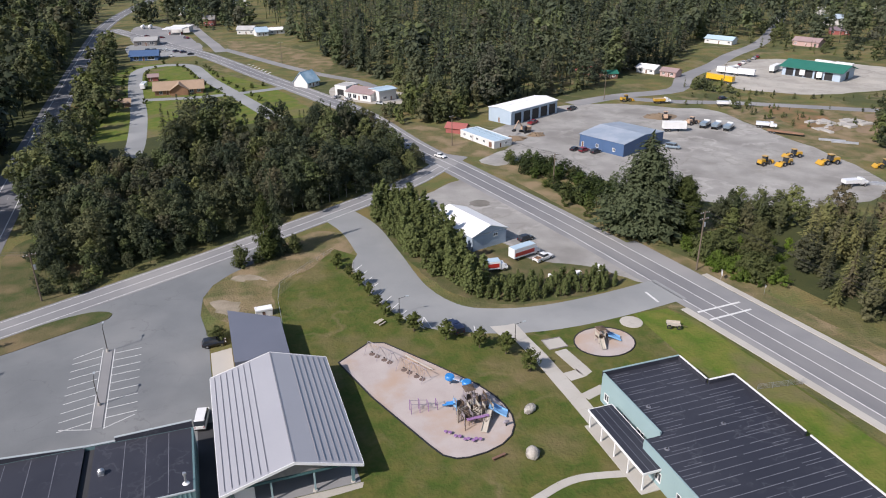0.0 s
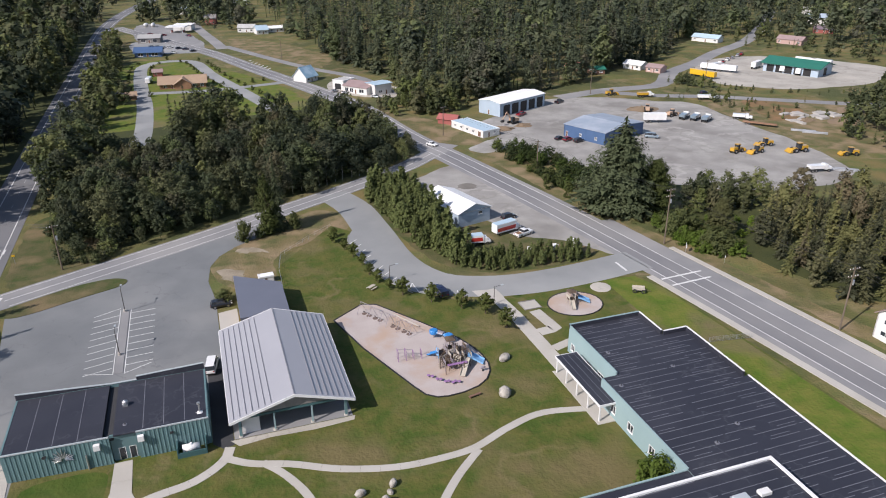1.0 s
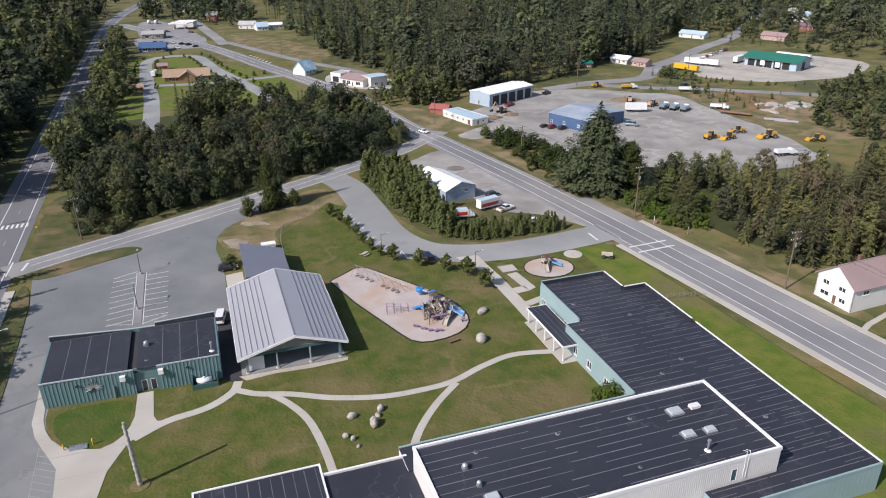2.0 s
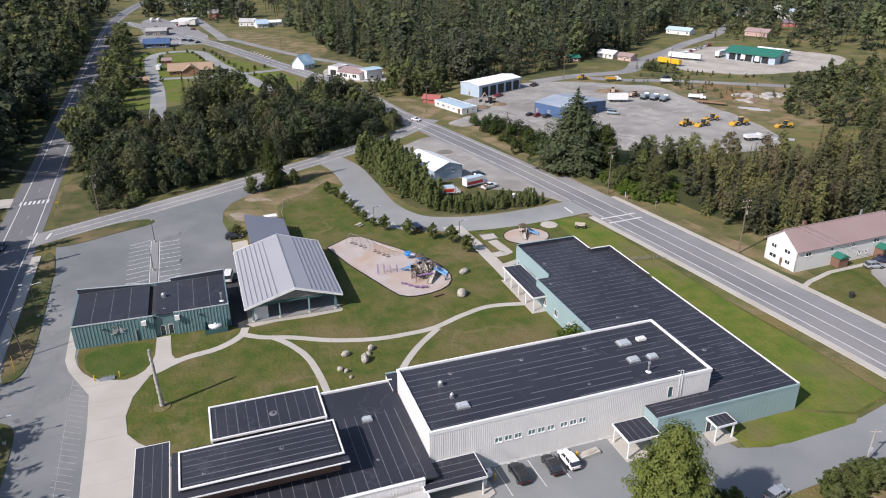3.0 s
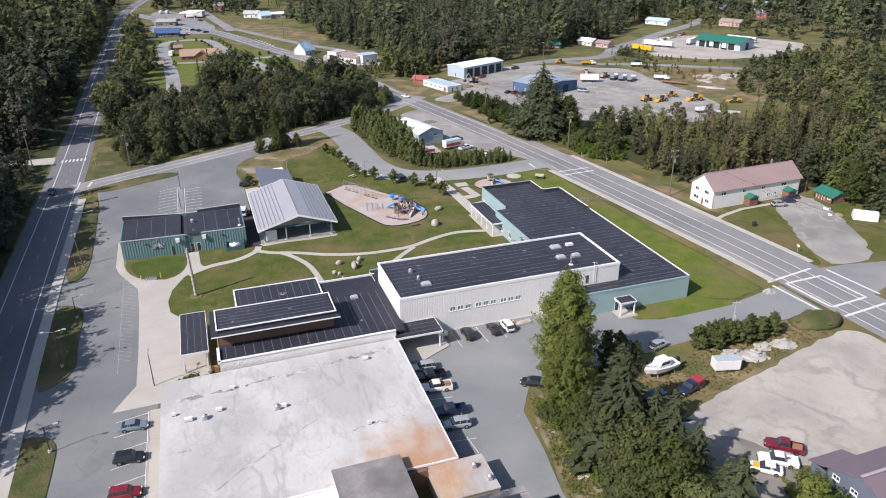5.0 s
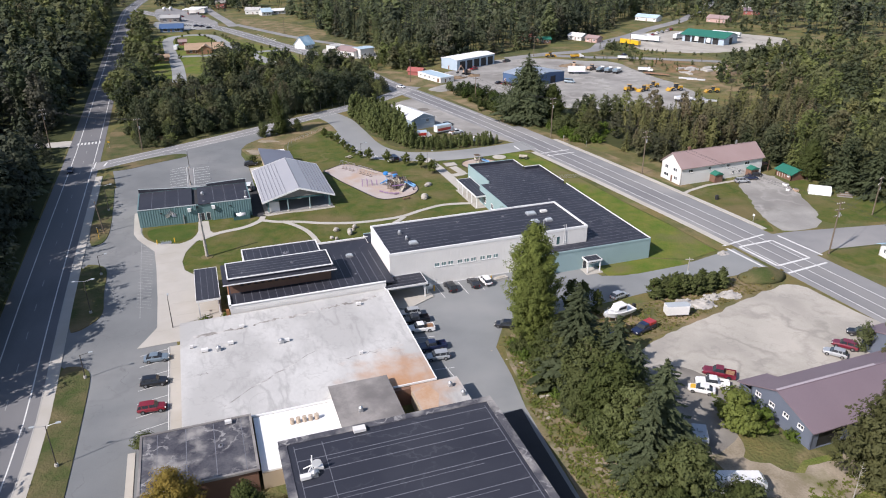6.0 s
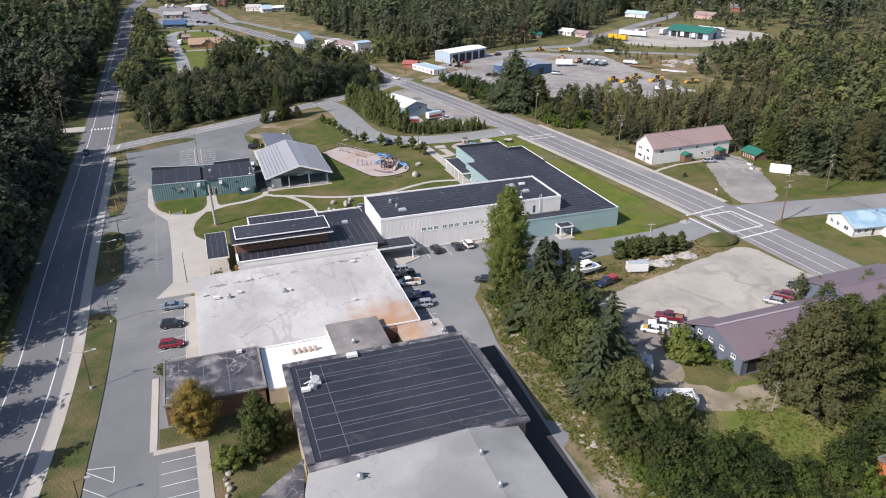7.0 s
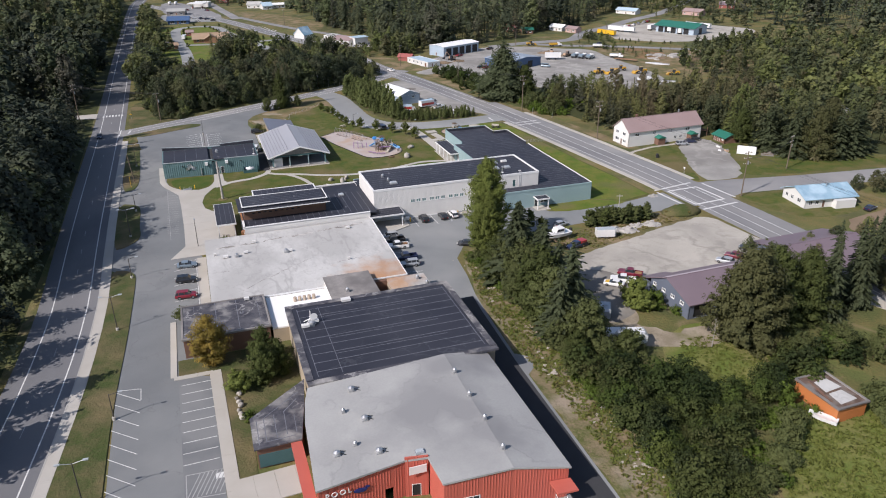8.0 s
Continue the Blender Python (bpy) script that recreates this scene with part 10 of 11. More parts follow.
for k, (x, y, h) in enumerate(((40.6, -3.5, 16.5), (37.0, -10, 18.5), (39.8, -17.8, 18), (36.2, -23.5, 17.5), (38.4, -32.0, 17), (34.6, -35, 15.5), (37.2, -41.0, 14), (41.6, -26.5, 11.5), (36.4, -15.5, 16), (41.2, -12, 14), (36.0, -29, 15.5), (41.0, -21.5, 13.5))):
    if k in (3, 6, 8, 10):
        plant("alder%d" % (k % 4), x, y, h / 13 * tr.uniform(0.8, 1.0), ROT(), h / 13 * 0.86, "tall leafy alder among the spruces")
    else:
        plant("spruce%d" % (k % 4), x, y, h / 24 * tr.uniform(1.2, 1.75), ROT(), h / 24 * tr.uniform(0.95, 1.1))
for x, y, h in ((34.0, -4, 8), (33.8, -13, 8), (33.2, -19, 7), (33.4, -28, 8), (33.8, -43, 8), (39.5, -46, 7), (43.6, -46.5, 6.5), (36.0, -3, 9), (33.6, -38, 7.5), (40.5, -37.5, 7), (34.6, -8, 11), (35.0, -20, 11), (34.8, -31, 10), (40.0, -8, 10)):
    q = h / 13 * tr.uniform(0.9, 1.1)
    plant("alder%d" % tr.randrange(4), x + tr.uniform(-1, 1), y + tr.uniform(-1, 1), q, ROT(), q * 0.95, "leafy green alder in the thicket beside the lane")
for k in range(76):
    y = tr.uniform(-90, 6)
    x = 31.2 + tr.uniform(0, 3.8) + (1.0 if -40 < y < -10 else 0)
    plant(tr.choice(("bush0", "bush1", "bush1", "scrub1")), x, y, tr.uniform(0.4, 0.85), ROT(), None, "low green bush on the weedy bank", "bushes on the bank")
for k in range(20):
    a = tr.random()
    plant(tr.choice(("bush0", "bush1", "scrub1")), 57 - 16 * a + tr.uniform(-2, 2), -70 - 12 * a + tr.uniform(-3, 3), tr.uniform(0.5, 0.9), ROT(), None, "bright green bush at the thicket's edge", "bushes at the thicket's edge")
# group south of the barn
for k, (x, y, h) in enumerate(((67.4, -47.4, 20.5), (77, -43.6, 17), (70.5, -45.5, 17.5), (84, -44.5, 16), (113, -43, 15))):
    plant("bigalder%d" % (k % 2), x, y, h / 20, ROT(), None)
for x, y, h in ((93.5, -41.5, 19), (89, -46, 18), (99, -44, 20), (105.5, -52, 19), (112, -36, 17), (103, -39, 17)):
    plant("spruce%d" % tr.randrange(4), x, y, h / 24 * 0.85, ROT(), h / 24, "tall grey-green spruce with thin boughs")
for x, y, h in ((80, -58, 8), (72, -57, 7), (86, -62, 9), (118, -40, 13)):
    plant("alder%d" % tr.randrange(4), x, y, h / 13, ROT())
for x, y, s in ((57, -27, 1.7), (59.5, -30, 1.5), (56.5, -31, 1.3), (62, -34.5, 0.7), (55.2, -28.6, 1.3)):
    plant("goldbush" if x < 57.2 else "bush0", x, y, s, ROT(), None, "dense green shrub beside the barn")
for x, y, s in ((61.4, -64.6, 1.1), (60.2, -67.6, 1.0), (62.0, -62.0, 1.2), (62.6, -69.6, 0.6), (72.6, -75.4, 0.9), (73.6, -72.0, 1.0), (71.4, -77.4, 0.8)):
    plant("bush1" if x < 70 else "scrub1", x, y, s, ROT(), s * 1.15, "leafy green bush beside the orange shed")
plant("scrub1", 44.2, -45.0, 1.25, 0.4, None, "grey-green shrub before the old motor home")
plant("bare", 60.5, -47.5, 1.0)
# hedge and dark shrubs at the boats
for k in range(30):
    plant("young%d" % (k % 3), 68.2 + k * 0.6 + tr.uniform(-0.3, 0.3), 11.8 + tr.uniform(-1.4, 1.4), tr.uniform(0.62, 0.85), ROT(), tr.uniform(0.42, 0.66), "dense upright green hedge shrub", "hedge shrubs")
for x, y, h in ((51, 12.0, 7), (48.0, 11.4, 8), (53.8, 11.0, 5)):
    plant("young0", x, y, h / 8 * 1.1, ROT())
# school front
plant("autumn", -28.6, -21.8, 1.0, 0.3)
plant("alder1", -19.6, -24.6, 0.62, 1.0, None, "dark green tree before the hall")
plant("alder3", -20.4, -30.4, 0.66, 2.0, None, "dark green tree before the hall")
plant("alder1", -17.2, -28.6, 0.55, 2.6, None, "dark green tree before the hall")
plant("goldbush", -24.4, -31.6, 1.25, 0.0)
plant("bush1", -23.6, -40.4, 0.6, 1.0)
for x, y, s in ((-33.4, -3.2, 0.9), (-32.0, -4.6, 0.8), (-30.4, -4.4, 0.6), (-28.2, -3.6, 0.7)):
    plant("scrub1", x, y, s * 0.75, ROT(), None, "reddish green shrub at the block's corner")
for x, y, s in ((-23.2, 29.8, 0.5), (-22.0, 30.6, 0.45), (-24.6, 29.2, 0.4), (-18.6, 31.4, 0.4), (52.8, 58.6, 0.8), (-14.8, 50.6, 0.35)):
    plant("bush1", x, y, s * 1.9, ROT(), s * 2.4, "garden bush against the school wall")
plant("bush0", 52.6, 59.6, 1.5, 0.5, 1.8, "bright yellow-green shrub at the wall")
# saplings round the playing field
for x, y, s in ((25.3, 162.3, 0.9), (27.2, 157, 0.8), (28.4, 152, 1.0), (29.4, 146.6, 0.85), (29.8, 141, 0.8), (30.6, 136.4, 0.9), (32.2, 132.4, 0.7), (34.4, 128.6, 1.15), (39.4, 123.4, 1.15), (44.6, 118.6, 1.15), (48.6, 114.8, 1.25), (50.4, 107.8, 1.2), (26.4, 166, 0.7)):
    plant("sapling%d" % tr.randrange(2), x, y, s * 0.92, ROT(), None, "", "saplings along the drive")
# lone conifer by the side road
plant("spruce2", 13.2, 176.0, 0.52, 0.2, 0.86, "tall dark ragged conifer by the side road")
plant("alder1", 10.6, 176.2, 0.72, 1.2, 1.25)
plant("alder3", 10.6, 174.0, 0.62, 2.4, 0.55)
plant("alder0", 17.4, 175.2, 0.45, 0.4, 0.42)
plant("scrub0", 3.8, 171.2, 0.8, 0.0, 1.3, "round dark green bush by the road")
plant("scrub0", 8.0, 172.8, 0.6, 1.0, 0.6, "round dark green bush by the road")
for x, y in ((21, 203.4), (24, 205.6), (27.4, 206.4), (30, 208.6), (32.4, 208.2), (35.6, 210.6), (38, 210.8), (41.6, 213.4), (44, 213.2), (47.6, 216.6), (26, 208.6), (34, 212)):
    plant("bare", x, y, tr.uniform(0.8, 1.15), ROT())
plant("scrub1", -3.2, 138.6, 0.7, 0.5, None, "dense green shrub behind the parked car")
# thicket on the island between the drive and the highway
ISLAND = [(41.2, 193), (41.6, 183), (43.2, 173), (44.6, 157), (46.4, 147), (51.4, 137.4), (56, 143), (54.6, 150), (55.2, 160), (56.4, 168), (56, 182), (54, 197), (47, 200)]
STRIP = [(50.6, 137.4), (60, 132.2), (80, 131.2), (87, 134), (82, 137.4), (70, 138.8), (62, 141), (55, 144)]
for outline, want, low, high in ((ISLAND, 165, 0.74, 1.18), (STRIP, 84, 0.34, 0.6)):
    spots = []
    while len(spots) < want:
        x, y = tr.uniform(40, 88), tr.uniform(130, 202)
        if inside(x, y, outline) and all((x - p) ** 2 + (y - q) ** 2 > 1.0 for p, q in spots):
            spots.append((x, y))
            s = tr.uniform(low, high)
            plant("slim%d" % tr.randrange(3), x, y, s * 1.05, ROT(), s, "", "thicket on the island")
# east verge: big spruce with neighbours
plant("bigspruce", 107.5, 158.5, 1.22, 0.0, 1.0)
plant("bigalder1", 116.5, 154.5, 0.92, 1.0, 0.78)
plant("bigalder1", 112.6, 161.5, 0.8, 2.2, 0.86)
plant("bigalder1", 104.4, 162.6, 0.62, 0.2, 0.6)
plant("bigalder0", 121.5, 132, 0.6, 2.0, 0.56)
for k, (x, y, h) in enumerate(((98.5, 172, 6), (101, 166, 6), (104, 171, 6.5), (96, 181, 5.5), (99, 188, 5), (109, 168, 7), (113, 164, 8), (101, 181, 5.5))):
    plant("young%d" % (k % 3), x, y, h / 8, ROT())
for k in range(24):
    a = tr.uniform(0, 0.45)
    plant(tr.choice(("bush0", "bush1", "scrub0")), 111 + 8 * a + tr.uniform(-2, 5), 143 - 42 * a + tr.uniform(-4, 4), tr.uniform(0.9, 1.6), ROT(), None, "bright green bush below the trees", "bushes below the trees")


# full spruces at the foot of the east forest
for k, (x, y, h) in enumerate(((162, 53, 15), (164.5, 44, 17), (170, 39, 18), (177, 37.5, 16), (184, 38, 17), (159, 63, 13), (172, 47, 18), (190, 41, 16), (180, 45, 19))):
    if k % 3 == 2:
        plant("bigalder%d" % (k % 2), x, y, h / 20 * 0.95, ROT(), h / 20, "broad olive-green tree at the forest's foot")
    else:
        plant("spruce%d" % (k % 4), x, y, h / 24 * 1.55, ROT(), h / 24, "full dark spruce at the forest's foot")
# woods too many to count
def woods(name, label, poly, spacing, kinds, seed, leaf, heights, thin=0.0, z=0.0, edge=None, depth=45.0):
    """One wood: many trees joined, each turned and scaled by chance, every one with its trunk. Trees inside a dense wood
    carry green only in the upper part; edge: the fuller kinds that stand within depth of the wood's south side."""
    rng = np.random.default_rng(seed)
    xs, ys = [p[0] for p in poly], [p[1] for p in poly]
    blocks, tint = [], []
    y = min(ys)
    while y < max(ys):
        x = min(xs)
        while x < max(xs):
            px, py = x + rng.uniform(-0.48, 0.48) * spacing, y + rng.uniform(-0.48, 0.48) * spacing
            if inside(px, py, poly) and rng.random() > thin:
                side = Vector((-10 - px, -60 - py)).normalized()
                pick = edge if edge and not inside(px + side.x * depth, py + side.y * depth, poly) else kinds
                proto, h0 = pick[rng.integers(len(pick))]
                if spacing > 5 and thin < 0.15 and inside(px + side.x * 13, py + side.y * 13, poly):
                    proto = proto[np.repeat(proto.reshape(-1, 3, 3)[:, :, 2].max(1) > 0.40 * h0, 3)]
                s = rng.uniform(*heights) / h0
                a = rng.uniform(0, 2 * np.pi)
                R = np.array([[np.cos(a), -np.sin(a), 0], [np.sin(a), np.cos(a), 0], [0, 0, 1]])
                blocks.append(proto @ R.T * (np.array([1, 1, 1.0]) * s * np.array([rng.uniform(0.85, 1.25)] * 2 + [1])) + np.array([px, py, z]))
                tint.append(np.full(len(proto) // 3, rng.choice(4, p=(0.42, 0.22, 0.24, 0.12)), np.int32))
            x += spacing
        y += spacing
    ob = new(name, leaf_mesh(name, np.concatenate(blocks), [leaf, leaf + "_light", leaf + "_dark", leaf + "_grey"], np.concatenate(tint)))
    return tagged(ob, label, "woods", kind="stuff")


def stem(h, r):
    """A three-sided stem, as blades."""
    v = []
    for k in range(3):
        a, b = k * math.tau / 3, (k + 1) * math.tau / 3
        v += [(r * math.cos(a), r * math.sin(a), 0), (r * math.cos(b), r * math.sin(b), 0), (0, 0, h * 0.9)]
    return np.array(v)


def crown_round(h, r, clumps, per, size, seed, low=0.12):
    """A billowing broadleaf crown: rounded clumps over an egg-shaped body, each covered with leaf sprays that face outwards."""
    rng = np.random.default_rng(seed)
    up = rng.uniform(-0.85, 1.0, clumps)
    ang = rng.uniform(0, 2 * np.pi, clumps)
    flat = np.sqrt(1 - np.minimum(up * up, 0.99))
    reach = rng.uniform(0.45, 1.05, clumps)
    mid, half = (low + 1) / 2 * h, (1 - low) / 2 * h
    wide = r * (1.0 - 0.28 * up)
    cc = np.stack([wide * flat * reach * np.cos(ang), wide * flat * reach * np.sin(ang), mid + half * up * np.minimum(reach + 0.1, 0.93)], 1)
    cr = r * rng.uniform(0.13, 0.30, clumps)
    d = rng.normal(size=(clumps, per, 3))
    d /= np.linalg.norm(d, axis=2, keepdims=True)
    d[..., 2] = np.abs(d[..., 2]) * np.where(rng.random((clumps, per)) < 0.78, 1, -1)
    pos = cc[:, None] + d * cr[:, None, None] * rng.uniform(0.75, 1.1, (clumps, per, 1))
    pos[..., 2] = np.maximum(pos[..., 2], 0.1)
    nrm = d + rng.normal(size=d.shape) * 0.22 + np.array([0, 0, 0.2])
    return blades(pos.reshape(-1, 3), nrm.reshape(-1, 3), np.full(clumps * per, size), rng, 1.2)


needle = lambda r, w, b, s, seed, k=1: (np.concatenate([crown_needle(20, r, w, b, s, seed, 0.06, 0.32, k), stem(20, 0.25)]), 20)
leafy = lambda r, c, p, size, seed: (np.concatenate([crown_leafy(16, r, 0.05, c, p, size, seed, 0.38, 0.35), stem(16, 0.2)]), 16)
mid_needle = [needle(3.3 + 0.3 * i, 24, 8, 5, 200 + i, 2) for i in range(4)]
mid_leaf = [leafy(3.1 + 0.4 * i, 96, 18, 0.47, 220 + i) for i in range(4)]
billow = lambda r, c, p, size, seed: (np.concatenate([crown_round(12, r, c, p, size, seed), stem(12, 0.16)]), 12)
round_leaf = [billow(2.9 + 0.35 * i, 74, 28, 0.35, 430 + i) for i in range(5)]
far_needle = [needle(3.6 + 0.3 * i, 14, 6, 3, 240 + i) for i in range(4)]
far_leaf = [leafy(4.0 + 0.3 * i, 44, 7, 1.1, 260 + i) for i in range(3)]
low_leaf = [leafy(4.4 + 0.5 * i, 34, 9, 1.25, 290 + i) for i in range(3)] + [needle(4.0, 14, 6, 3, 295)]
thin_leaf = [(crown_leafy(6, 2.8 + 0.2 * i, 0.0, 60, 9, 0.42, 285 + i, 0.42, 0.35), 6) for i in range(3)]
thick_leaf = [(crown_leafy(6, 2.5 + 0.2 * i, 0.0, 110, 14, 0.25, 280 + i, 0.42, 0.35), 6) for i in range(4)]
WOODS = dict(rough=0.7, scale=0.25, fine=2.0, spec=0.15, island=0.12, thin=0.32, patch=0.08)
# needle, grove and west woods carry extra blue in their colours as distance haze
for key, a, b, c, thin in (("wood_leaf", (0.110, 0.125, 0.054), (0.080, 0.096, 0.042), (0.140, 0.148, 0.068), 0.34), ("wood_needle", (0.088, 0.106, 0.062), (0.066, 0.082, 0.050), (0.112, 0.124, 0.068), 0.3),
                          # the west forest's leaf colours are darkened to paint in its shaded east side
                          ("east_leaf", (0.122, 0.122, 0.060), (0.090, 0.093, 0.047), (0.158, 0.150, 0.078), 0.34), ("shaded_wood", (0.050, 0.060, 0.038), (0.036, 0.046, 0.030), (0.060, 0.068, 0.042), 0.06), ("grove_leaf", (0.080, 0.098, 0.050), (0.056, 0.070, 0.038), (0.114, 0.120, 0.058), 0.3), ("thicket_leaf", (0.047, 0.066, 0.019), (0.031, 0.047, 0.013), (0.064, 0.077, 0.024), 0.25), ("bright_leaf", (0.105, 0.165, 0.024), (0.078, 0.125, 0.018), (0.13, 0.17, 0.035), 0.3)):
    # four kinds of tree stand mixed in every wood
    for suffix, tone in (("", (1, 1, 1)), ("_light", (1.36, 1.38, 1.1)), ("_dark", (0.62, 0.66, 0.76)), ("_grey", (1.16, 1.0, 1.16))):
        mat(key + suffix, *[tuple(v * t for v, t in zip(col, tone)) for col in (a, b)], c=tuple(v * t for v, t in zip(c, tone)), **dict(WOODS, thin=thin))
woods("thicket", "dense green thicket of low alders", [(32, -46), (39, -45), (43, -52), (50, -58.5), (56, -61), (63, -58.5), (62, -62), (57.5, -66), (54, -69), (49, -69.6), (43.4, -74), (38.6, -84), (32, -92), (31.5, -70)], 2.7, thick_leaf, 300, "thicket_leaf", (2.8, 6.6), 0.06)
woods("thicket", "low green thicket below the tall trees", [(66, -54), (84, -52), (88, -58), (76, -62), (67, -65)], 3.2, thin_leaf, 318, "thicket_leaf", (3.0, 5.5), 0.15)
WB = [(-42.5, 204), (-40, 183), (-34, 178.5), (-24, 180), (-12, 185), (18, 202), (30, 209.6), (48, 221), (60, 230), (66, 240), (62, 256), (40, 260), (10, 258), (-14, 252), (-22, 240), (-30, 236)]
woods("woodland", "dense dark green mixed wood between two roads", WB, 5.8, round_leaf * 3 + mid_needle[:2] + mid_leaf[:2], 301, "grove_leaf", (8.5, 15), 0.04)
woods("woodland_edge", "low leafy alders along the wood's foot", [(-45, 206), (-44, 181), (-36, 175), (-24, 176.5), (-12, 182), (20, 198), (53, 214), (67, 227), (69, 240), (64, 236), (50, 221), (18, 206), (-14, 190), (-28, 188), (-34, 206)], 4.0, round_leaf, 328, "grove_leaf", (3.5, 8.5), 0.12)
woods("scrub_wood", "low rusty green bushes at the road corner", [(-47.5, 214), (-46, 196), (-43.4, 181), (-40, 170.5), (-32, 169.4), (-24, 172.6), (-24, 180), (-34, 178), (-40, 183), (-42.5, 210)], 3.2, thin_leaf, 345, "wood_leaf", (1.6, 4.4), 0.12)
woods("woodland", "taller dark trees at the back of the wood", [(-14, 246), (8, 250), (13, 268), (2, 280), (-12, 272)], 5.6, mid_needle[:3] + round_leaf[:2], 329, "grove_leaf", (17, 22), 0.05)
woods("woodland", "tall mixed trees at the back of the wood", [(10, 250), (40, 252), (60, 244), (66, 254), (60, 264), (44, 270), (18, 266)], 5.8, mid_needle[:2] + round_leaf[:3], 342, "grove_leaf", (13, 18), 0.06)
woods("woodland", "tall leafy trees beside the highway", [(-50, 214), (-43, 212), (-40, 250), (-43, 284), (-51, 292)], 5.4, round_leaf[1:] + mid_leaf[1:3] + mid_needle[:1], 330, "grove_leaf", (14, 20), 0.05)
woods("woodland", "leafy trees at the lodge's drive", [(-43, 205), (-30, 205), (-25, 236), (-29, 258), (-41, 264)], 5.6, round_leaf + mid_leaf[:2], 343, "grove_leaf", (9, 14), 0.06)
# west forest edge: shade is already in the leaf colour
woods("west_scrub", "low leafy scrub at the forest edge", [(-96, -110), (-72, -110), (-66.5, -50), (-76, -48), (-92, -50)], 5.0, mid_leaf + round_leaf[:2], 315, "shaded_wood", (4, 9), 0.1)
woods("west_scrub", "tall uneven trees at the forest edge", [(-78, -48), (-68, -48), (-66.4, -27), (-76, -27)], 5.0, mid_leaf + mid_needle[:1], 331, "shaded_wood", (15, 22), 0.12)
woods("west_scrub", "low leafy scrub at the forest edge", [(-92, -26), (-66.2, -26), (-64.6, 8), (-70, 14), (-90, 10)], 5.0, round_leaf, 332, "shaded_wood", (3.5, 8), 0.15)
woods("west_scrub", "uneven broadleaf trees at the forest edge", [(-70, -14), (-65.6, -14), (-65.2, 6), (-69, 6)], 7.5, mid_leaf, 333, "shaded_wood", (12, 15), 0.35)
woods("west_scrub", "tall dense trees at the forest edge", [(-76, 14), (-66.0, 14), (-66.2, 60), (-67, 110), (-74, 110), (-78, 60)], 4.8, mid_leaf + mid_needle[:2], 334, "shaded_wood", (17, 25), 0.06)
woods("west_edge_trees", "very tall trees at the forest edge", [(-71.5, 26), (-65.8, 26), (-65.6, 58), (-71, 58)], 4.4, mid_leaf[1:] + mid_needle[:1], 327, "shaded_wood", (21, 28), 0.1)
WW = [(-125, -110), (-96, -110), (-94, 12), (-80, 20), (-74, 108), (-67.5, 110), (-67.2, 142), (-84, 146), (-94, 160), (-94, 204), (-72, 204), (-70, 300), (-140, 300), (-118, 170), (-104, 60)]
woods("west_forest", "tall dark forest along the highway", WW, 7.0, far_needle + far_leaf, 302, "shaded_wood", (17, 28), edge=mid_needle + mid_leaf[1:], depth=16)
woods("west_scrub", "low leafy scrub beside the forest drive", [(-82, 150), (-67, 148), (-66.6, 179), (-72, 181), (-90, 184), (-92, 162)], 5.0, round_leaf, 344, "shaded_wood", (3, 8), 0.2)
woods("west_forest", "tall dark forest along the highway", [(-69.5, 300), (-70.5, 400), (-74.5, 560), (-77.5, 640), (-110, 760), (-230, 760), (-140, 300)], 8.0, far_needle + far_leaf[:2], 303, "grove_leaf", (17, 28), edge=mid_needle + mid_leaf[1:], depth=12)
woods("roadside_wood", "green roadside trees beside the highway", [(-50.5, 300), (-38, 300), (-40, 370), (-44, 470), (-51, 560), (-57, 560), (-54, 420)], 6.0, far_leaf, 304, "wood_leaf", (9, 15), 0.2)
woods("east_wood", "mixed wood beyond the east highway", [(126, 122), (121, 104), (120, 92), (132, 88), (160, 88), (215, 96), (222, 136), (200, 140), (178, 137), (158, 141), (140, 146), (139, 136)], 4.7, round_leaf[:1] + mid_needle * 2 + mid_leaf[:2], 305, "east_leaf", (7, 14), 0.12)
woods("east_wood", "row of slender trees at the works yard", [(121, 152), (138, 141), (152, 143), (150, 149), (134, 157)], 3.7, mid_leaf + mid_needle[:1], 335, "wood_leaf", (7, 12), 0.05)
woods("undergrowth", "bright green undergrowth below the poles", [(107.6, 125), (113, 121), (122, 121), (134, 131), (138, 138), (124, 146), (113, 150), (109, 142)], 3.0, thin_leaf[:2], 336, "bright_leaf", (1.2, 2.8), 0.1)
woods("east_forest", "mixed forest on the far side of the houses", [(152, 88), (153, 77), (159, 68), (164, 60), (164, 47), (168, 37), (180, 35), (200, 38), (240, 50), (275, 100), (345, 155), (330, 168), (240, 166), (222, 134), (215, 96)], 6.6, far_needle + far_leaf, 306, "wood_leaf", (11, 18), edge=mid_needle * 2 + round_leaf[:3], depth=30)
woods("east_scrub", "leafy bushes beside the side street", [(155, 14.5), (170, 10.5), (200, 5), (204, -6), (166, 2), (155, 8)], 3.6, round_leaf, 337, "wood_leaf", (3.5, 6.5), 0.12)
woods("east_scrub", "young grey-green trees beside the highway", [(91, -18), (104, -19.5), (118, -22), (118, -32), (100, -33), (90, -27)], 4.2, mid_leaf[:2] + round_leaf[:1], 338, "wood_leaf", (4, 8.5), 0.15)
woods("east_scrub", "young grey-green trees beside the highway", [(120, -16), (134, -19), (150, -34), (140, -44), (120, -30)], 4.6, mid_leaf[:2] + round_leaf[:1], 339, "wood_leaf", (4, 8), 0.2)
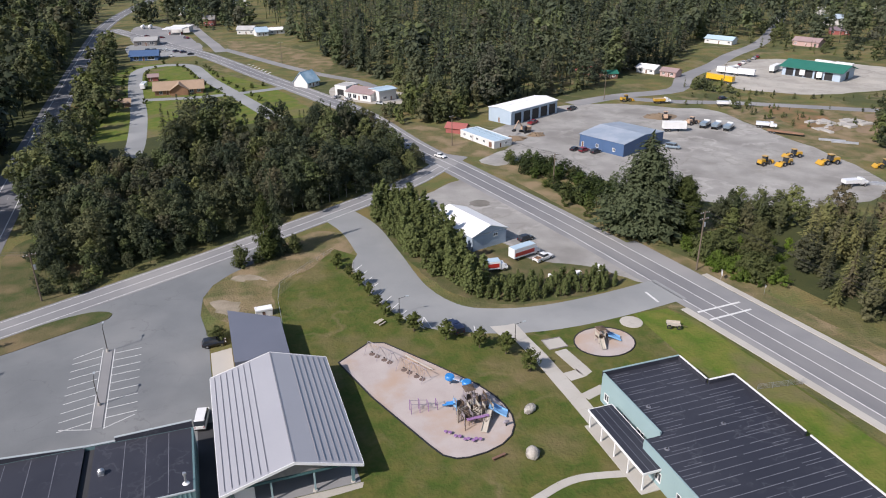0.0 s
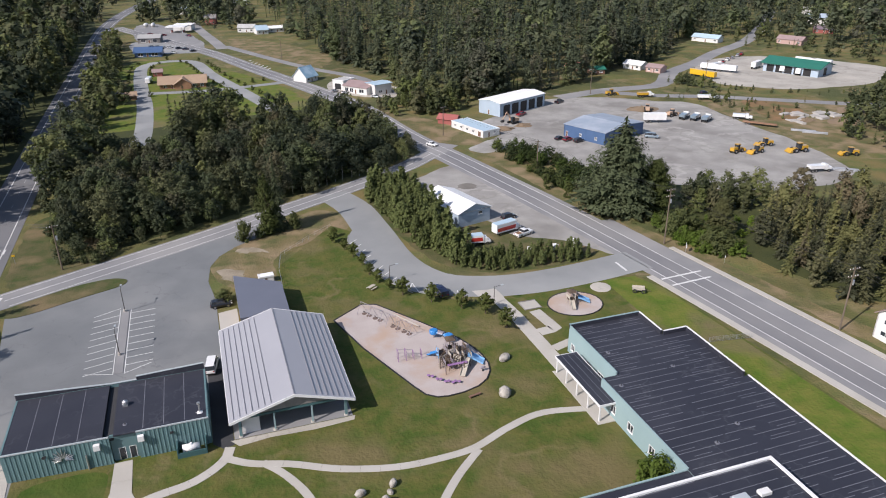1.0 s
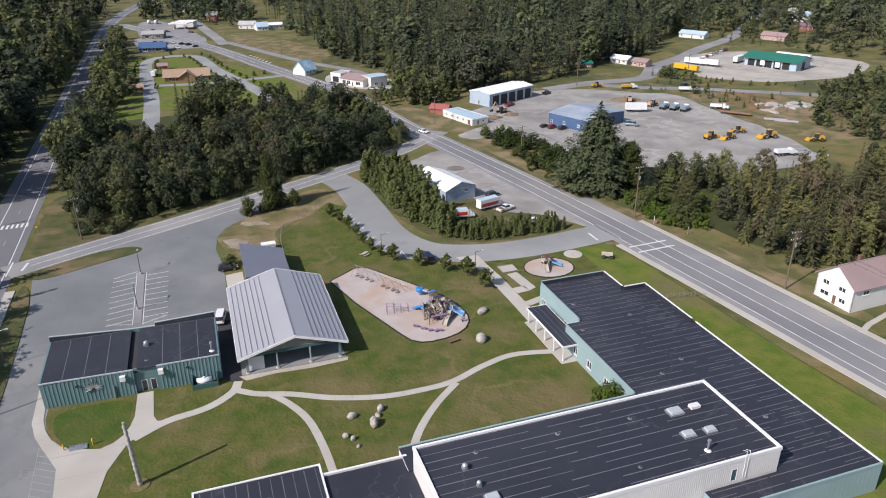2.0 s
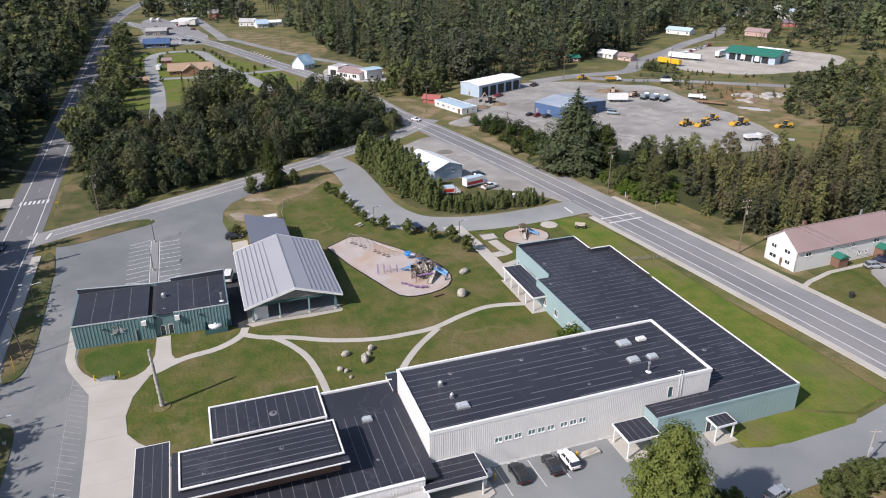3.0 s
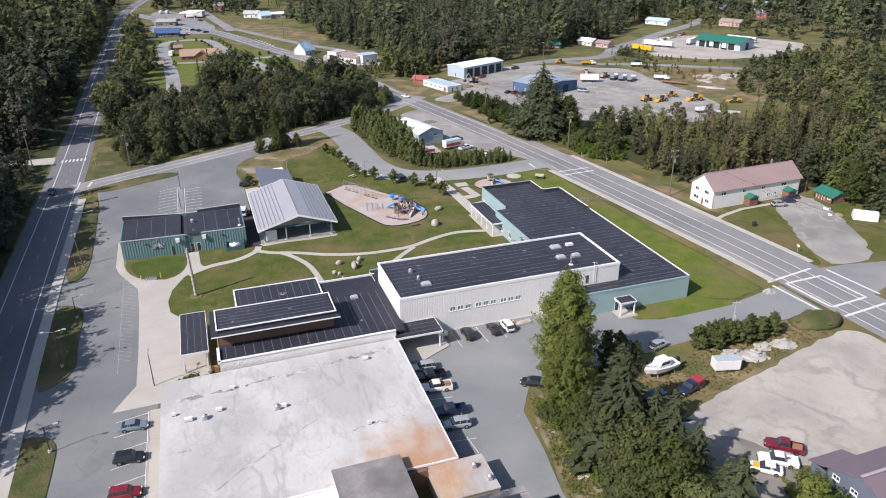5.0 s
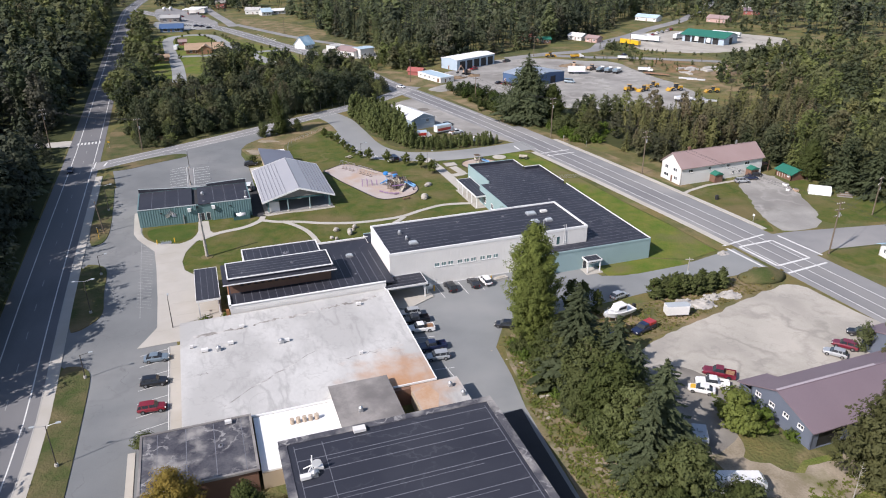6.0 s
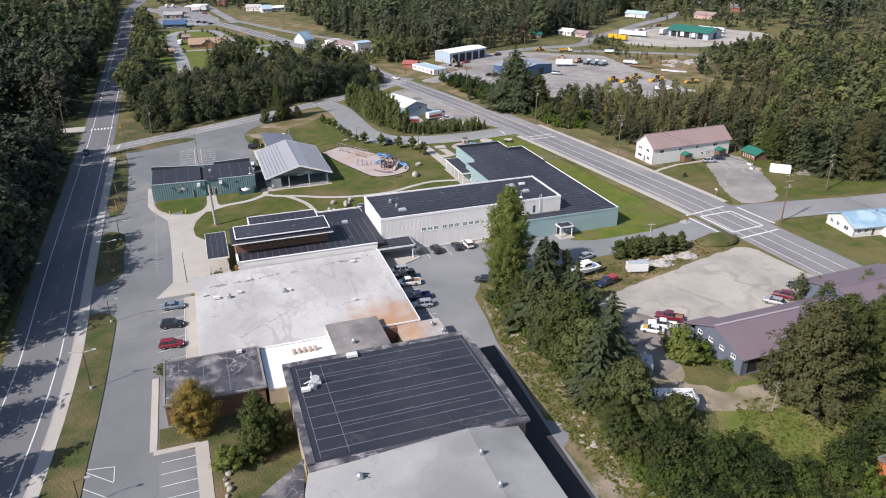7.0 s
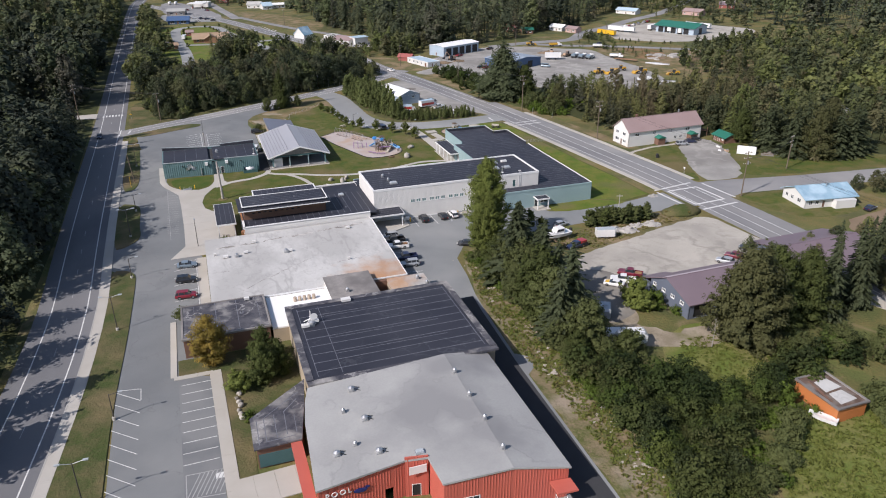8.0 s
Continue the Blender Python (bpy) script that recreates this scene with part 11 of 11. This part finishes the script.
NORTH = [(100, 326), (119, 303), (150, 306), (180, 314), (200, 334), (222, 352), (262, 366), (300, 402), (345, 446), (430, 540), (74, 540), (76, 500), (80, 430), (92, 392), (100, 350)]
woods("north_forest", "wide dark spruce forest behind the town", NORTH, 7.6, far_needle * 3 + far_leaf[:2], 307, "wood_needle", (13, 29), 0.06, edge=mid_needle * 2 + mid_leaf, depth=28)
woods("north_forest", "wide dark spruce forest behind the town", [(74, 540), (430, 540), (520, 640), (540, 980), (76, 980), (64, 640)], 11.5, far_needle * 3 + far_leaf[:1], 316, "wood_needle", (20, 32))
woods("northeast_forest", "wide dark forest behind the truck yard", [(395, 330), (425, 240), (520, 305), (650, 410), (760, 900), (560, 680), (440, 470), (398, 400)], 11, far_needle * 2 + far_leaf, 308, "wood_needle", (14, 26), 0.1)
woods("northeast_forest", "wide dark forest behind the truck yard", [(345, 455), (366, 425), (440, 480), (560, 690), (540, 980), (520, 640), (430, 540)], 11, far_needle * 2 + far_leaf, 317, "wood_needle", (14, 26), 0.1)
woods("scrub_wood", "green scrub wood behind the small sheds", [(84, 309), (86, 290), (94, 283), (108, 286), (118, 303), (100, 326), (100, 350), (92, 340)], 4.6, low_leaf + mid_leaf[:1], 309, "wood_leaf", (5, 12), 0.05)
woods("scrub_wood", "low green scrub wood beside the lane", [(228, 308), (238, 282), (247, 284), (243, 300), (240, 314)], 4.6, low_leaf, 310, "wood_leaf", (3, 7), 0.15)
woods("scrub_wood", "dense bushes between the road and the works yard", [(97, 229), (98, 200), (100, 180), (112, 170), (126, 172), (118, 196), (108, 214), (105, 226)], 3.4, thin_leaf, 324, "thicket_leaf", (2.0, 5.5), 0.12)
woods("scrub_wood", "line of bushes along the works yard", [(216, 268), (230, 275), (233, 262), (226, 240), (217, 228), (219, 245)], 4.4, low_leaf, 325, "wood_leaf", (2, 5), 0.2)
woods("scrub_wood", "low bushes at the wood's foot", [(28, 207), (58, 226), (66, 242), (60, 252), (54, 236), (26, 214)], 3.6, thin_leaf, 326, "wood_leaf", (2, 5), 0.15)
woods("scrub_wood", "young light green wood beside the fields", [(228, 176), (232, 198), (258, 222), (300, 248), (345, 258), (400, 232), (470, 180), (420, 150), (330, 160), (240, 162)], 5.6, low_leaf + far_needle[:1], 311, "wood_leaf", (6, 12), 0.1)
woods("scrub_wood", "sparse low scrub in a dry field", [(236, 262), (300, 234), (320, 190), (262, 178), (240, 215)], 8.0, low_leaf, 319, "wood_leaf", (1.5, 4.0), 0.45)
woods("lane_scrub", "low green bushes between the lane and the depot", [(216, 294), (228, 286), (250, 293), (262, 280), (276, 268), (318, 264), (318, 258), (280, 256), (258, 270), (240, 280), (226, 279)], 4.2, low_leaf, 340, "wood_leaf", (1.0, 2.8), 0.35)
woods("lane_scrub", "low green bushes along the yard's bank", [(198, 283), (212, 278), (230, 266), (246, 252), (240, 236), (230, 226), (222, 232), (228, 250), (216, 266)], 4.4, low_leaf, 341, "wood_leaf", (1.0, 3.4), 0.45)
woods("hillside_wood", "mixed wood round the far houses", [(330, 372), (372, 312), (392, 330), (400, 400), (440, 470), (420, 480), (366, 425)], 9.0, far_leaf + far_needle, 312, "wood_leaf", (5, 12), 0.65)
woods("scrub_wood", "scattered small trees beyond the highway", [(62, 300), (70, 290), (94, 282), (98, 318), (76, 326)], 6.0, low_leaf, 320, "wood_leaf", (2.5, 8), 0.45)
woods("scrub_wood", "row of small trees round the lodge lawns", [(-50, 330), (-34, 330), (-33, 372), (-50, 380)], 6.5, low_leaf, 321, "wood_leaf", (4, 11), 0.3)
woods("town_trees", "trees between the far town's roofs", [(-46, 700), (30, 600), (48, 640), (68, 980), (-10, 980), (-30, 820)], 9.5, far_needle + far_leaf, 313, "wood_needle", (10, 24), 0.6)
woods("town_trees", "trees between the far town's roofs", [(-80, 820), (-70, 700), (-200, 760), (-400, 1100), (-20, 1100)], 12, far_needle + far_leaf, 314, "shaded_wood", (10, 22), 0.6)


# clipped shrubs along the lodge's drive
lodge_line = curve_pts([(-30, 400), (-31, 430), (-30.4, 452), (-25, 465), (-16.5, 469), (-7, 467), (-0.6, 457), (3.4, 434), (7, 412), (16, 375), (24, 341)], 5)
for d in (-5.6, 5.6):
    for k, (x, y) in enumerate(offset(lodge_line, d)):
        if k % 2 == (d > 0):
            plant("dot", x, y, tr.uniform(0.7, 1.1), ROT(), tr.uniform(0.9, 1.6), "small clipped dark shrub along the drive", "shrubs along the drive")
for x, y in ((-42, 389), (-38, 388), (-34, 388), (32, 387), (26, 384), (11, 384), (-24, 366)):
    plant("dot", x, y, tr.uniform(0.8, 1.1), ROT(), tr.uniform(0.9, 1.6), "small clipped dark shrub along the drive", "shrubs along the drive")
# rough grass and stones on the banks
def tufts(name, label, poly, count, size, material, seed):
    """Standing grass blades scattered over an area."""
    rng = np.random.default_rng(seed)
    xs, ys = [p[0] for p in poly], [p[1] for p in poly]
    pts = []
    while len(pts) < count:
        x, y = rng.uniform(min(xs), max(xs)), rng.uniform(min(ys), max(ys))
        if inside(x, y, poly):
            for k in range(6):
                pts.append((x + rng.normal() * size * 0.6, y + rng.normal() * size * 0.6, size * 0.32))
    c = np.array(pts)
    nrm = np.concatenate([rng.normal(size=(len(c), 2)), np.full((len(c), 1), 0.7)], 1)
    v = blades(c, nrm, np.full(len(c), size), rng, 1.3)
    v[:, 2] = np.maximum(v[:, 2], 0.02)
    return tagged(new(name, leaf_mesh(name, v, material)), label, "grass", kind="stuff")


mat("straw_grass", (0.23, 0.185, 0.08), (0.15, 0.14, 0.045), **dict(WOODS, island=0.16))
mat("green_grass", (0.115, 0.15, 0.03), (0.15, 0.155, 0.045), **dict(WOODS, island=0.14))
BANK = [(25.6, -84), (32.5, -90), (33, -2), (37, 9), (31.5, 8), (28.8, -6), (27.2, -13), (25.8, -34), (26.6, -60)]
tufts("weeds", "weedy grass and brambles on the bank", BANK, 9000, 0.3, "green_grass", 401)
tufts("weeds", "straw-coloured grass on the bank", BANK, 3200, 0.28, "straw_grass", 402)
tufts("weeds", "rough grass round the boats", [(52, -1), (66, 0), (80, 4.5), (88, 6.5), (88, 12.5), (72, 10), (58, 12), (50.5, 8)], 2000, 0.24, "green_grass", 403)
tufts("weeds", "rust and straw coloured grass round the boats", [(52, -1), (66, 0), (80, 4.5), (88, 6.5), (88, 12.5), (72, 10), (58, 12), (50.5, 8)], 2600, 0.24, "straw_grass", 408)
tufts("weeds", "dry grass on the gravel bank", [(80, 5), (101, 8.6), (101.6, 13.2), (92, 14), (82, 12)], 1500, 0.26, "straw_grass", 407)
tufts("weeds", "tall green grass in a clearing", [(52, -52), (56, -44), (66, -43), (70, -54), (66, -60), (56, -62)], 4000, 0.26, "green_grass", 404)
tufts("weeds", "tall green grass beside the orange shed", [(42, -92), (48, -78), (58, -72), (68, -68), (78, -76), (72, -92)], 8000, 0.34, "green_grass", 405)
tufts("weeds", "dry grass on the earth mound", [(91.5, 12.4), (97.4, 9.2), (103, 12.4), (97.4, 15.6)], 900, 0.3, "straw_grass", 406).location.z = 0.9
stones = Shape()
sr = random.Random(9)
for k in range(70):
    y = sr.choice((-76, -70, -62, -58, -50, -46, -40, -12, 0)) + sr.gauss(0, 2.2)
    x = 28.6 + sr.gauss(0, 1.3) + (1.6 if y < -56 else 0) + (2.0 if y > -20 else 0)
    r = sr.choice((0.14, 0.18, 0.22, 0.3, 0.42))
    stones.ball((x, y, r * 0.2), r, 0.35, k, 6, 4, (1.4, 1.0, 0.6))
tagged(part("bank_stones", stones, "rock"), "pale stones and rubble on the weedy bank", "stones", kind="stuff")
